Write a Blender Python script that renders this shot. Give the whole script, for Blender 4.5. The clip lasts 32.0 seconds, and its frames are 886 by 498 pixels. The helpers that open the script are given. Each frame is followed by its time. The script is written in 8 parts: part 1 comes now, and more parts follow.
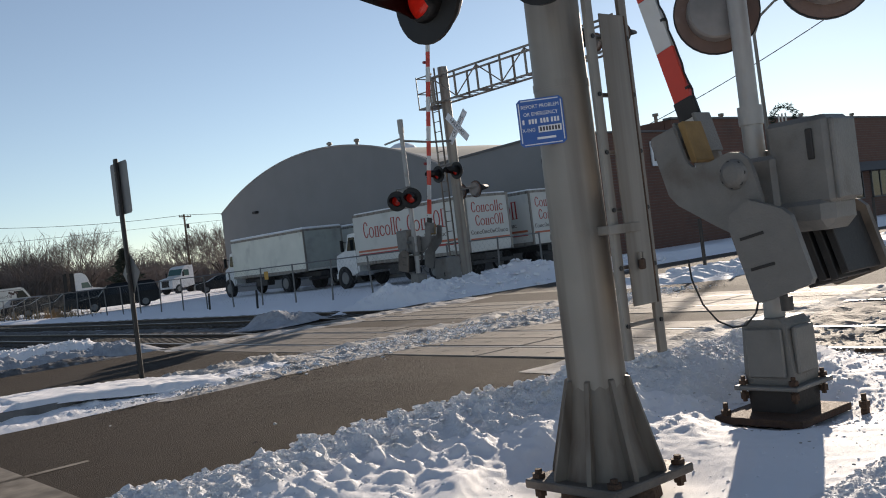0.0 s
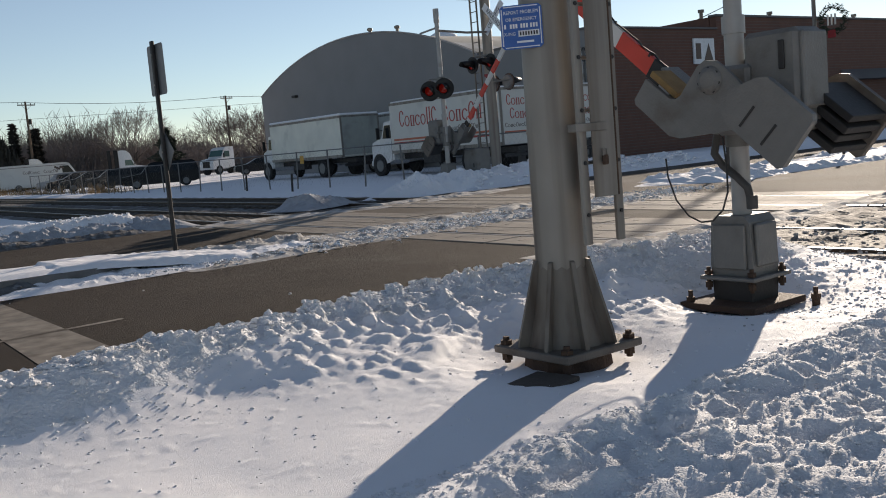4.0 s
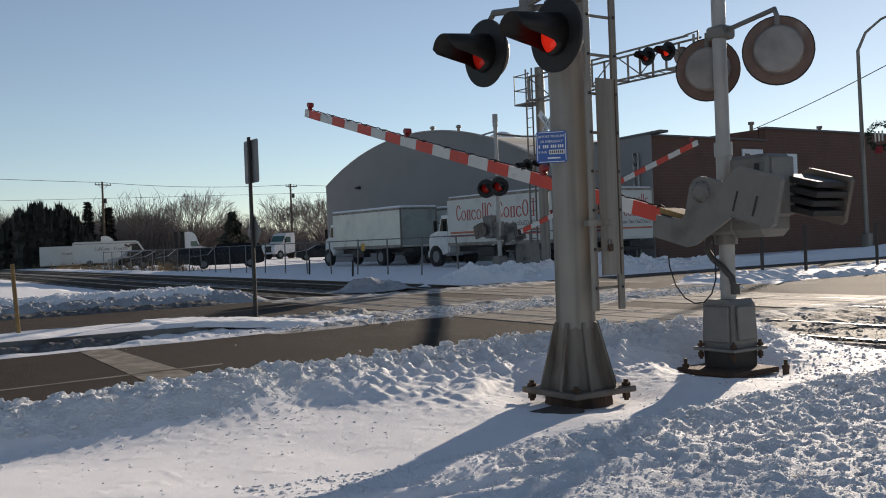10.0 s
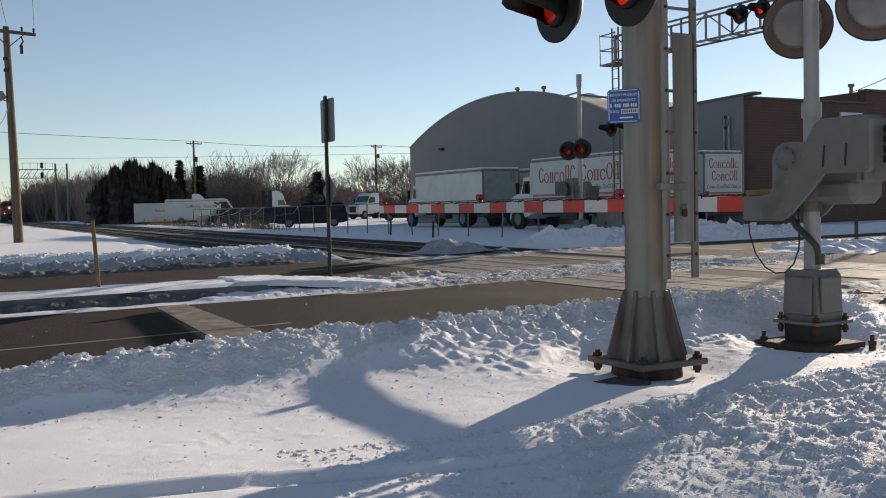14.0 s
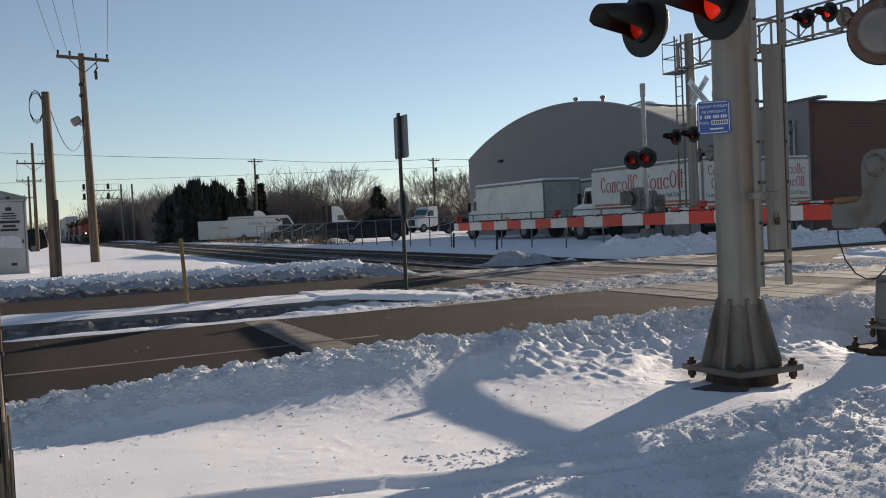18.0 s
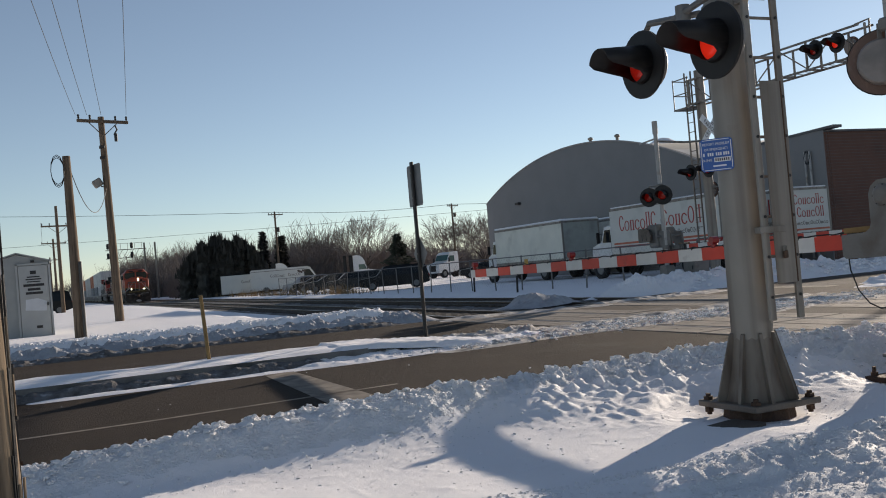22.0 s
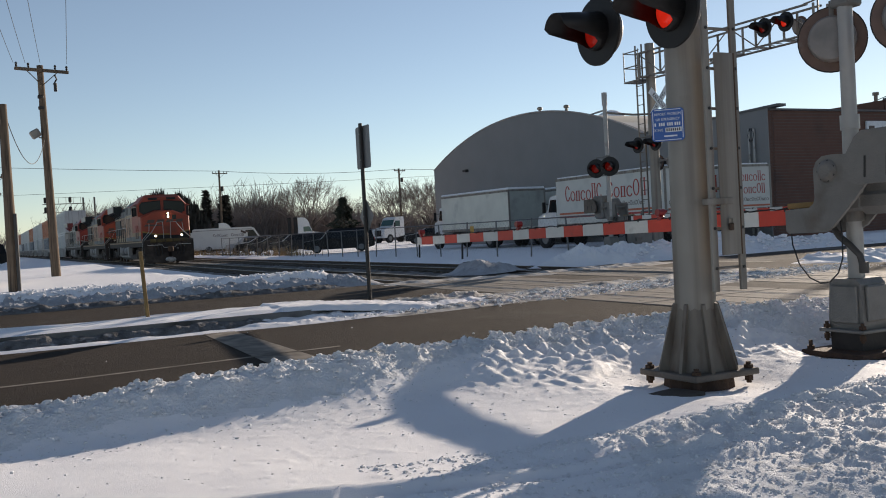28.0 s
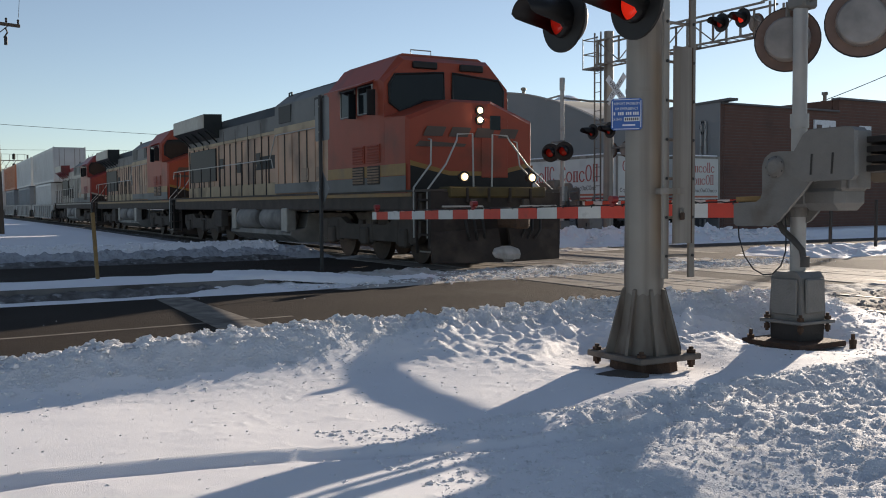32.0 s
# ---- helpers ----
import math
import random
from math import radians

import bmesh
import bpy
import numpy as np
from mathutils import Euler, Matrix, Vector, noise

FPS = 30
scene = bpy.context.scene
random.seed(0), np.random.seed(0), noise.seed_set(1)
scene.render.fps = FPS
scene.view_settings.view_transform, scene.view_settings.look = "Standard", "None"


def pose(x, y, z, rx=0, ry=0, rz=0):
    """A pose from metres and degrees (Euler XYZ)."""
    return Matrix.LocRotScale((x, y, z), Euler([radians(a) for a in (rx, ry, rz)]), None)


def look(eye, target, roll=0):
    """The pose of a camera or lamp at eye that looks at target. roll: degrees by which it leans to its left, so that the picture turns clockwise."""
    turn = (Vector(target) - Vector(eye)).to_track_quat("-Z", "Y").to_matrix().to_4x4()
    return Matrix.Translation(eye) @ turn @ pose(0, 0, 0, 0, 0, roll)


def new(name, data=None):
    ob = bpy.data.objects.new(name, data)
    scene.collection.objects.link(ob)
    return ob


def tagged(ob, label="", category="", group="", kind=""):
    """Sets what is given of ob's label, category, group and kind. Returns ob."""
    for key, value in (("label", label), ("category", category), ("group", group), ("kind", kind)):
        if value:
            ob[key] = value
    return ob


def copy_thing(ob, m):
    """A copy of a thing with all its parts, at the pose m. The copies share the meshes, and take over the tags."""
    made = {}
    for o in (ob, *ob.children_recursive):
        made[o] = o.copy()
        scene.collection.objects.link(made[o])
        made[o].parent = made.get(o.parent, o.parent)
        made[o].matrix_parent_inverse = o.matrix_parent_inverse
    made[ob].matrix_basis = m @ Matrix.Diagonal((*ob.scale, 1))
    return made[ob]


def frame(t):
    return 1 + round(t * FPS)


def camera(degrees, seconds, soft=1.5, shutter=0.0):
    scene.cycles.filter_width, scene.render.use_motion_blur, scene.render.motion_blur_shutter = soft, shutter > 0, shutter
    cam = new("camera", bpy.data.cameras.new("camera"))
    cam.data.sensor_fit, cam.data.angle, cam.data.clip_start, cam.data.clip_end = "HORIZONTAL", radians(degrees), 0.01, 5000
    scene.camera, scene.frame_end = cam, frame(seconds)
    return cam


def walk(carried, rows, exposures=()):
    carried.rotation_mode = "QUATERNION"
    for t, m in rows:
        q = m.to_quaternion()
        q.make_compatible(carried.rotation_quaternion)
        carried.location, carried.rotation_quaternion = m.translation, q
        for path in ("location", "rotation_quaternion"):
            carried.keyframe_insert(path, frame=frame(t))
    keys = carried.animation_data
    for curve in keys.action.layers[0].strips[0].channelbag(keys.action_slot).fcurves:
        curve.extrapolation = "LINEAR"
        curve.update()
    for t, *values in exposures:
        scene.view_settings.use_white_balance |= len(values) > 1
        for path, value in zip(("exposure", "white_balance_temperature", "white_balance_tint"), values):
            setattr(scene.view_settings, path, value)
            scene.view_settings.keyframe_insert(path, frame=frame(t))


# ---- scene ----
cam = camera(50.3, 32.0, soft=1.0)
PATH = [
    (0, (0.393, -0.004, 1.36), (1.68, 1.526, 1.359), -7.0),
    (0.5, (0.193, -0.189, 1.35), (1.492, 1.332, 1.322), -6.9),
    (1, (-0.011, -0.259, 1.341), (1.276, 1.271, 1.292), -6.6),
    (1.5, (-0.045, -0.343, 1.333), (1.256, 1.173, 1.238), -5.9),
    (2, (0.126, -0.561, 1.305), (1.424, 0.956, 1.181), -4.4),
    (2.5, (0.144, -0.597, 1.324), (1.426, 0.936, 1.228), -4.7),
    (4.5, (0.247, -0.754, 1.326), (1.413, 0.853, 1.091), -4.1),
    (5, (0.195, -0.821, 1.31), (1.318, 0.823, 1.122), -2.5),
    (5.5, (0.056, -1.108, 1.337), (1.132, 0.576, 1.254), -2.3),
    (6, (0.008, -1.394, 1.325), (0.968, 0.36, 1.317), -3.6),
    (6.5, (-0.112, -1.503, 1.327), (0.776, 0.288, 1.39), -4.3),
    (7, (-0.352, -1.548, 1.285), (0.575, 0.224, 1.317), -4.4),
    (7.5, (-0.498, -1.631, 1.302), (0.508, 0.097, 1.357), -4.3),
    (8, (-0.603, -1.803, 1.273), (0.45, -0.104, 1.334), -5.2),
    (8.5, (-0.753, -1.944, 1.288), (0.319, -0.256, 1.348), -4.6),
    (9, (-0.89, -2.005, 1.279), (0.209, -0.334, 1.314), -3.6),
    (9.5, (-0.905, -2.126, 1.282), (0.225, -0.476, 1.282), -2.7),
    (10, (-0.878, -2.275, 1.246), (0.246, -0.62, 1.231), -2.2),
    (10.5, (-0.876, -2.262, 1.275), (0.237, -0.601, 1.323), -3.3),
    (11, (-0.912, -2.184, 1.299), (0.27, -0.574, 1.392), -3.2),
    (11.5, (-0.933, -2.152, 1.28), (0.28, -0.564, 1.373), -2.7),
    (12, (-0.825, -2.161, 1.281), (0.286, -0.5, 1.374), -3.8),
    (12.5, (-0.654, -2.189, 1.262), (0.348, -0.459, 1.321), -4.9),
    (13, (-0.592, -2.199, 1.248), (0.344, -0.431, 1.233), -5.3),
    (13.5, (-0.6, -2.166, 1.23), (0.322, -0.394, 1.141), -2.1),
    (15.5, (-0.677, -2.18, 1.284), (0.374, -0.481, 1.193), -2.4),
    (16, (-0.697, -2.151, 1.283), (0.161, -0.345, 1.233), -2.2),
    (16.5, (-0.707, -2.184, 1.289), (0.094, -0.351, 1.262), -2.9),
    (17, (-0.729, -2.2, 1.281), (0.1, -0.381, 1.246), -4.3),
    (17.5, (-0.881, -2.205, 1.273), (-0.072, -0.377, 1.224), -4.1),
    (18, (-0.99, -2.223, 1.264), (-0.127, -0.42, 1.204), -2.5),
    (18.5, (-0.979, -2.268, 1.256), (-0.001, -0.524, 1.212), -2.1),
    (19, (-0.991, -2.307, 1.262), (0.056, -0.604, 1.248), -2.9),
    (19.5, (-0.951, -2.288, 1.278), (0.057, -0.56, 1.291), -3.2),
    (20, (-0.866, -2.293, 1.282), (0.011, -0.496, 1.324), -4.4),
    (20.5, (-0.807, -2.263, 1.279), (-0.024, -0.423, 1.325), -5.0),
    (21, (-0.917, -2.245, 1.284), (-0.184, -0.385, 1.314), -4.8),
    (21.5, (-0.954, -2.219, 1.278), (-0.172, -0.379, 1.312), -4.2),
    (22, (-0.949, -2.346, 1.277), (-0.122, -0.525, 1.315), -4.9),
    (22.5, (-0.963, -2.478, 1.28), (-0.154, -0.649, 1.3), -5.8),
    (23, (-0.979, -2.447, 1.271), (-0.187, -0.61, 1.281), -5.8),
    (23.5, (-1.037, -2.398, 1.271), (-0.259, -0.555, 1.292), -5.2),
    (24, (-0.996, -2.383, 1.279), (-0.225, -0.539, 1.318), -3.8),
    (24.5, (-0.923, -2.396, 1.273), (-0.135, -0.558, 1.303), -3.5),
    (26.5, (-0.895, -2.32, 1.267), (-0.135, -0.471, 1.241), -3.3),
    (27, (-0.912, -2.309, 1.257), (-0.121, -0.475, 1.153), -3.2),
    (27.5, (-0.925, -2.292, 1.244), (-0.002, -0.52, 1.148), -3.1),
    (28, (-0.929, -2.259, 1.25), (-0.003, -0.487, 1.208), -3.1),
    (28.5, (-0.923, -2.233, 1.253), (-0.043, -0.437, 1.227), -3.0),
    (29, (-0.945, -2.252, 1.264), (-0.11, -0.435, 1.228), -2.5),
    (29.5, (-0.966, -2.246, 1.257), (-0.126, -0.431, 1.213), -1.8),
    (30, (-1.01, -2.244, 1.261), (-0.102, -0.463, 1.222), -1.2),
    (30.5, (-1.067, -2.266, 1.256), (-0.108, -0.512, 1.191), -0.9),
    (31, (-1.071, -2.301, 1.259), (-0.113, -0.547, 1.192), -1.8),
    (31.5, (-1.057, -2.33, 1.237), (-0.107, -0.572, 1.157), -1.6),
    (32, (-1.06, -2.352, 1.248), (-0.043, -0.633, 1.155), -0.3),
]
walk(cam, [(t, look(eye, target, roll)) for t, eye, target, roll in PATH],
     exposures=[(0, 0.50), (1, 0.26), (2, 0.22), (4.4, 0.36), (6, 0.34), (10, 0.30), (12, 0.34), (13, 0.41), (16, 0.39), (19, 0.36), (24, 0.40), (27, 0.42), (30, 0.42), (32, 0.48)])

# ---------------------------------------------------------------- light
SUN_DIR = Vector((0.857, 0.457, 0.240)).normalized()
world = bpy.data.worlds.new("sky")
scene.world = world
world.use_nodes = True
wn = world.node_tree
sky = wn.nodes.new("ShaderNodeTexSky")
sky.sky_type = "NISHITA"
sky.sun_disc = False
sky.sun_elevation = math.asin(SUN_DIR.z)
sky.sun_rotation = math.atan2(SUN_DIR.x, SUN_DIR.y)
sky.air_density, sky.dust_density, sky.ozone_density = 0.80, 0.05, 1.8
soft_sky = wn.nodes.new("ShaderNodeHueSaturation")
soft_sky.inputs["Saturation"].default_value = 0.80
wn.links.new(sky.outputs[0], soft_sky.inputs["Color"])
wn.links.new(soft_sky.outputs[0], wn.nodes["Background"].inputs[0])
wn.nodes["Background"].inputs[1].default_value = 0.086
sun = new("sun", bpy.data.lights.new("sun", "SUN"))
sun.data.energy, sun.data.angle, sun.data.color = 5.0, radians(0.5), (1.0, 0.855, 0.70)
sun.matrix_world = look(SUN_DIR * 200, (0, 0, 0))
scene.view_settings.exposure = 0.32

# ---------------------------------------------------------------- materials


def mat(name, col, rough=0.6, metal=0.0, col2=None, scale=6.0, mix=0.5, bump=0.0, bscale=40.0,
        dirt=None, dscale=1.2, dmix=0.0, emit=0.0, coat=0.0, isl=0.0, sss=0.0, spec=0.5):
    """A surface with grain (col to col2), patches of dirt at a larger scale and fine relief."""
    m = bpy.data.materials.new(name)
    m.use_nodes = True
    nt = m.node_tree
    b = nt.nodes["Principled BSDF"]
    b.inputs["Roughness"].default_value = rough
    b.inputs["Metallic"].default_value = metal
    b.inputs["Coat Weight"].default_value = coat
    b.inputs["Specular IOR Level"].default_value = spec
    tc = nt.nodes.new("ShaderNodeTexCoord")
    c2 = col2 or tuple(v * 0.75 for v in col)

    def noise_mix(a, c, sc, lo, hi):
        n = nt.nodes.new("ShaderNodeTexNoise")
        n.inputs["Scale"].default_value = sc
        n.inputs["Detail"].default_value = 6
        nt.links.new(tc.outputs["Object"], n.inputs["Vector"])
        r = nt.nodes.new("ShaderNodeMapRange")
        r.inputs[1].default_value, r.inputs[2].default_value = lo, hi
        nt.links.new(n.outputs["Fac"], r.inputs[0])
        x = nt.nodes.new("ShaderNodeMix")
        x.data_type = "RGBA"
        for s, v in ((6, a), (7, c)):
            if isinstance(v, tuple):
                x.inputs[s].default_value = (*v, 1)
            else:
                nt.links.new(v, x.inputs[s])
        nt.links.new(r.outputs[0], x.inputs[0])
        return x.outputs[2]

    out = noise_mix(col, c2, scale, 0.5 - 0.25, 0.5 + 0.6 * (1.2 - mix))
    if dirt and dmix > 0:
        out = noise_mix(out, dirt, dscale, 0.72 - 0.45 * dmix, 0.85 - 0.2 * dmix)
    if isl > 0:
        oi = nt.nodes.new("ShaderNodeObjectInfo")
        h = nt.nodes.new("ShaderNodeHueSaturation")
        mr = nt.nodes.new("ShaderNodeMapRange")
        mr.inputs[3].default_value, mr.inputs[4].default_value = 1 - isl, 1 + isl
        nt.links.new(oi.outputs["Random"], mr.inputs[0])
        nt.links.new(mr.outputs[0], h.inputs["Value"])
        nt.links.new(out, h.inputs["Color"])
        out = h.outputs["Color"]
    nt.links.new(out, b.inputs["Base Color"])
    if bump > 0:
        n = nt.nodes.new("ShaderNodeTexNoise")
        n.inputs["Scale"].default_value = bscale
        n.inputs["Detail"].default_value = 8
        nt.links.new(tc.outputs["Object"], n.inputs["Vector"])
        bp = nt.nodes.new("ShaderNodeBump")
        bp.inputs["Strength"].default_value = min(1, bump)
        bp.inputs["Distance"].default_value = 0.02
        nt.links.new(n.outputs["Fac"], bp.inputs["Height"])
        nt.links.new(bp.outputs[0], b.inputs["Normal"])
        rr = nt.nodes.new("ShaderNodeMapRange")
        rr.inputs[3].default_value, rr.inputs[4].default_value = max(0, rough - 0.1), min(1, rough + 0.1)
        nt.links.new(n.outputs["Fac"], rr.inputs[0])
        nt.links.new(rr.outputs[0], b.inputs["Roughness"])
    if emit > 0:
        b.inputs["Emission Color"].default_value = (*col, 1)
        b.inputs["Emission Strength"].default_value = emit
    if sss > 0:
        b.inputs["Subsurface Weight"].default_value = sss
        b.inputs["Subsurface Radius"].default_value = (0.03, 0.035, 0.04)
    return m


def streaked(name, col, col2, stain, rough, metal, across, along, bump, bscale, amount=0.5, spec=0.4):
    """A surface with upright grain or run-down streaks: noise drawn out along z, over blotches."""
    m = mat(name, col, rough, metal, col2=col2, scale=2.5, mix=0.7, spec=spec)
    nt = m.node_tree
    b = nt.nodes["Principled BSDF"]
    tc = nt.nodes.new("ShaderNodeTexCoord")
    mp = nt.nodes.new("ShaderNodeMapping")
    mp.inputs["Scale"].default_value = (across, across, along)
    nt.links.new(tc.outputs["Object"], mp.inputs["Vector"])
    n = nt.nodes.new("ShaderNodeTexNoise")
    n.inputs["Scale"].default_value = 1.0
    n.inputs["Detail"].default_value = 7
    nt.links.new(mp.outputs[0], n.inputs["Vector"])
    r = nt.nodes.new("ShaderNodeMapRange")
    r.inputs[1].default_value, r.inputs[2].default_value = 0.62 - 0.3 * amount, 0.78 - 0.1 * amount
    nt.links.new(n.outputs["Fac"], r.inputs[0])
    x = nt.nodes.new("ShaderNodeMix")
    x.data_type = "RGBA"
    nt.links.new(b.inputs["Base Color"].links[0].from_socket, x.inputs[6])
    x.inputs[7].default_value = (*stain, 1)
    nt.links.new(r.outputs[0], x.inputs[0])
    nt.links.new(x.outputs[2], b.inputs["Base Color"])
    bp = nt.nodes.new("ShaderNodeBump")
    bp.inputs["Strength"].default_value = bump
    bp.inputs["Distance"].default_value = 0.012
    nt.links.new(n.outputs["Fac"], bp.inputs["Height"])
    nt.links.new(bp.outputs[0], b.inputs["Normal"])
    return m


SNOW = mat("snow", (0.89, 0.875, 0.885), 0.7, spec=0.15, col2=(0.85, 0.835, 0.845), scale=1.5, bump=0.30, bscale=200, dirt=(0.78, 0.775, 0.77), dscale=0.35, dmix=0.12)
# blue-grey holds both road grit and the shade on the bank's face
SNOW_BANK = mat("grey_bank_snow", (0.46, 0.47, 0.50), 0.8, spec=0.1, col2=(0.30, 0.30, 0.315), scale=4, mix=0.8, bump=0.9, bscale=20, dirt=(0.14, 0.13, 0.12), dscale=1.8, dmix=0.35)
SNOW_DIRTY = mat("dirty_snow", (0.56, 0.54, 0.52), 0.8, spec=0.15, col2=(0.32, 0.29, 0.26), scale=5, mix=0.7, bump=0.9, bscale=22, dirt=(0.16, 0.14, 0.12), dscale=2.2, dmix=0.45)
# greyer than SNOW: plough dirt, and colour that deepens the bank's shade
PLOUGHED = mat("ploughed_roadside_snow", (0.82, 0.82, 0.835), 0.8, spec=0.1, col2=(0.70, 0.695, 0.70), scale=9, mix=0.7, bump=1.0, bscale=42, dirt=(0.58, 0.54, 0.48), dscale=5.0, dmix=0.25)
TRODDEN = mat("trodden_snow", (0.88, 0.87, 0.875), 0.75, spec=0.15, col2=(0.78, 0.77, 0.77), scale=7, mix=0.7, bump=0.7, bscale=85, dirt=(0.56, 0.53, 0.49), dscale=6, dmix=0.25)
PACKED_DIRT = mat("packed_brown_snow_and_grit", (0.24, 0.20, 0.165), 0.8, col2=(0.10, 0.082, 0.066), scale=4, mix=0.8, bump=1.0, bscale=25, dirt=(0.42, 0.39, 0.36), dscale=1.6, dmix=0.3)
ASPHALT = mat("asphalt", (0.034, 0.026, 0.020), 0.9, spec=0.12, col2=(0.050, 0.039, 0.031), scale=0.8, mix=0.6, bump=0.9, bscale=110, dirt=(0.070, 0.062, 0.055), dscale=0.5, dmix=0.25)
KERB_SLUSH = mat("dark_kerb_slush", (0.21, 0.205, 0.205), 0.85, spec=0.1, col2=(0.07, 0.064, 0.06), scale=6, mix=0.8, bump=1.0, bscale=25, dirt=(0.45, 0.45, 0.46), dscale=7, dmix=0.35)
ASPHALT_PALE = mat("icy_asphalt", (0.085, 0.067, 0.053), 0.85, spec=0.06, col2=(0.10, 0.09, 0.08), scale=0.5, mix=0.6, bump=0.35, bscale=120, dirt=(0.20, 0.19, 0.18), dscale=0.4, dmix=0.35)
CONCRETE = mat("crossing_concrete", (0.225, 0.192, 0.158), 0.75, spec=0.15, col2=(0.17, 0.16, 0.145), scale=2.5, bump=0.4, bscale=70, dirt=(0.10, 0.09, 0.08), dscale=0.9, dmix=0.4, isl=0.12)
KERB = mat("kerb_concrete", (0.22, 0.21, 0.20), 0.8, bump=0.5, dirt=(0.05, 0.045, 0.04), dscale=2, dmix=0.5)
PAINT_LINE = mat("worn_white_line", (0.32, 0.285, 0.24), 0.85, spec=0.08, col2=(0.15, 0.13, 0.11), scale=5, mix=0.9, dirt=(0.10, 0.095, 0.09), dscale=2, dmix=0.4)
RUBBER_GAP = mat("flangeway", (0.015, 0.014, 0.013), 0.9)
BALLAST = mat("ballast", (0.075, 0.068, 0.062), 0.95, col2=(0.13, 0.12, 0.115), scale=14, mix=0.8, bump=1.0, bscale=30, dirt=(0.55, 0.56, 0.58), dscale=1.1, dmix=0.38)
RAIL_STEEL = mat("rail_steel", (0.10, 0.07, 0.05), 0.55, 0.6, col2=(0.05, 0.035, 0.028), scale=9)
RAIL_TOP = mat("rail_head", (0.30, 0.27, 0.24), 0.45, 1.0)
TIE = mat("tie_wood", (0.06, 0.05, 0.042), 0.9, col2=(0.10, 0.085, 0.07), scale=8, bump=0.6)
GALV = streaked("galvanised_grey", (0.29, 0.265, 0.23), (0.23, 0.21, 0.185), (0.11, 0.083, 0.062), 0.5, 0.3, 6.0, 0.22, 0.12, 30, 0.62)
# stained fins; also colours the cone that imitates shade between them
GUSSET = streaked("stained_gusset_grey", (0.22, 0.19, 0.155), (0.15, 0.125, 0.10), (0.085, 0.062, 0.046), 0.6, 0.2, 9.0, 0.8, 0.2, 30, 0.6)
ALU_PAINT = mat("aluminium_paint", (0.40, 0.39, 0.37), 0.5, 0.25, col2=(0.31, 0.30, 0.29), scale=5, bump=0.15, bscale=50, dirt=(0.18, 0.15, 0.12), dscale=2.4, dmix=0.3)
CAST_GREY = mat("cast_grey", (0.20, 0.192, 0.178), 0.55, 0.2, col2=(0.145, 0.14, 0.13), scale=6, bump=0.3, bscale=60, dirt=(0.12, 0.10, 0.08), dscale=3, dmix=0.35)
# stained base plate; also the shaded copy for the far counterweight
BASE_STEEL = mat("stained_base_steel", (0.17, 0.145, 0.12), 0.6, 0.2, col2=(0.11, 0.088, 0.07), scale=5, bump=0.3, bscale=50, dirt=(0.06, 0.042, 0.032), dscale=3, dmix=0.4)
RUST = mat("rusty_steel", (0.11, 0.065, 0.04), 0.8, 0.3, col2=(0.05, 0.032, 0.024), scale=10, bump=0.6, bscale=60)
DARK_STEEL = mat("dark_steel", (0.045, 0.042, 0.04), 0.6, 0.4, bump=0.2)
BLACK_PAINT = mat("black_paint", (0.014, 0.013, 0.013), 0.5, col2=(0.024, 0.022, 0.020), scale=8, spec=0.3)
RIM_BACK = mat("stained_brown_steel_back", (0.17, 0.105, 0.080), 0.55, 0.2, col2=(0.11, 0.07, 0.055), scale=6, bump=0.2, dirt=(0.26, 0.22, 0.19), dscale=4, dmix=0.3)
DISC_BACK = mat("disc_back", (0.33, 0.30, 0.28), 0.5, 0.3, col2=(0.10, 0.095, 0.09), scale=4)
LENS_LIT = mat("lit_red_lens", (0.9, 0.03, 0.012), 0.25, col2=(0.7, 0.02, 0.01), scale=30, emit=0.32)
LENS_HALF = mat("glowing_red_lens", (0.55, 0.018, 0.010), 0.25, col2=(0.4, 0.014, 0.008), scale=30, emit=0.14)
LENS_DIM = mat("dark_red_lens", (0.30, 0.012, 0.008), 0.2, col2=(0.2, 0.01, 0.006), scale=30, emit=0.10)
RED_SHEET = mat("red_sheeting", (0.62, 0.05, 0.025), 0.4, col2=(0.50, 0.04, 0.02), scale=6, dirt=(0.25, 0.05, 0.03), dscale=4, dmix=0.25)
WHITE_SHEET = mat("white_sheeting", (0.66, 0.65, 0.62), 0.4, col2=(0.55, 0.54, 0.51), scale=6, dirt=(0.32, 0.30, 0.28), dscale=4, dmix=0.25)
BLUE_SIGN = mat("blue_sign", (0.025, 0.10, 0.36), 0.35, col2=(0.02, 0.085, 0.31), scale=8)
SIGN_WHITE = mat("sign_white", (0.78, 0.79, 0.80), 0.4, scale=8)
SIGN_BACK = mat("sign_back_aluminium", (0.24, 0.24, 0.24), 0.5, 0.5, scale=4, mix=0.6)
CABLE = mat("cable", (0.02, 0.019, 0.018), 0.6)
CONDUIT = mat("conduit", (0.06, 0.055, 0.05), 0.55)
POLE_WOOD = streaked("pole_wood", (0.20, 0.15, 0.105), (0.13, 0.095, 0.07), (0.06, 0.045, 0.034), 0.92, 0.0, 26.0, 1.2, 0.8, 25, 0.6, 0.2)
NEAR_WOOD = streaked("weathered_pole_wood", (0.27, 0.205, 0.14), (0.19, 0.142, 0.096), (0.055, 0.04, 0.028), 0.92, 0.0, 34.0, 1.6, 1.0, 18, 0.75, 0.2)
STAKE = mat("stake_wood", (0.30, 0.19, 0.07), 0.8, col2=(0.16, 0.10, 0.04), scale=8, bump=0.4, bscale=50)
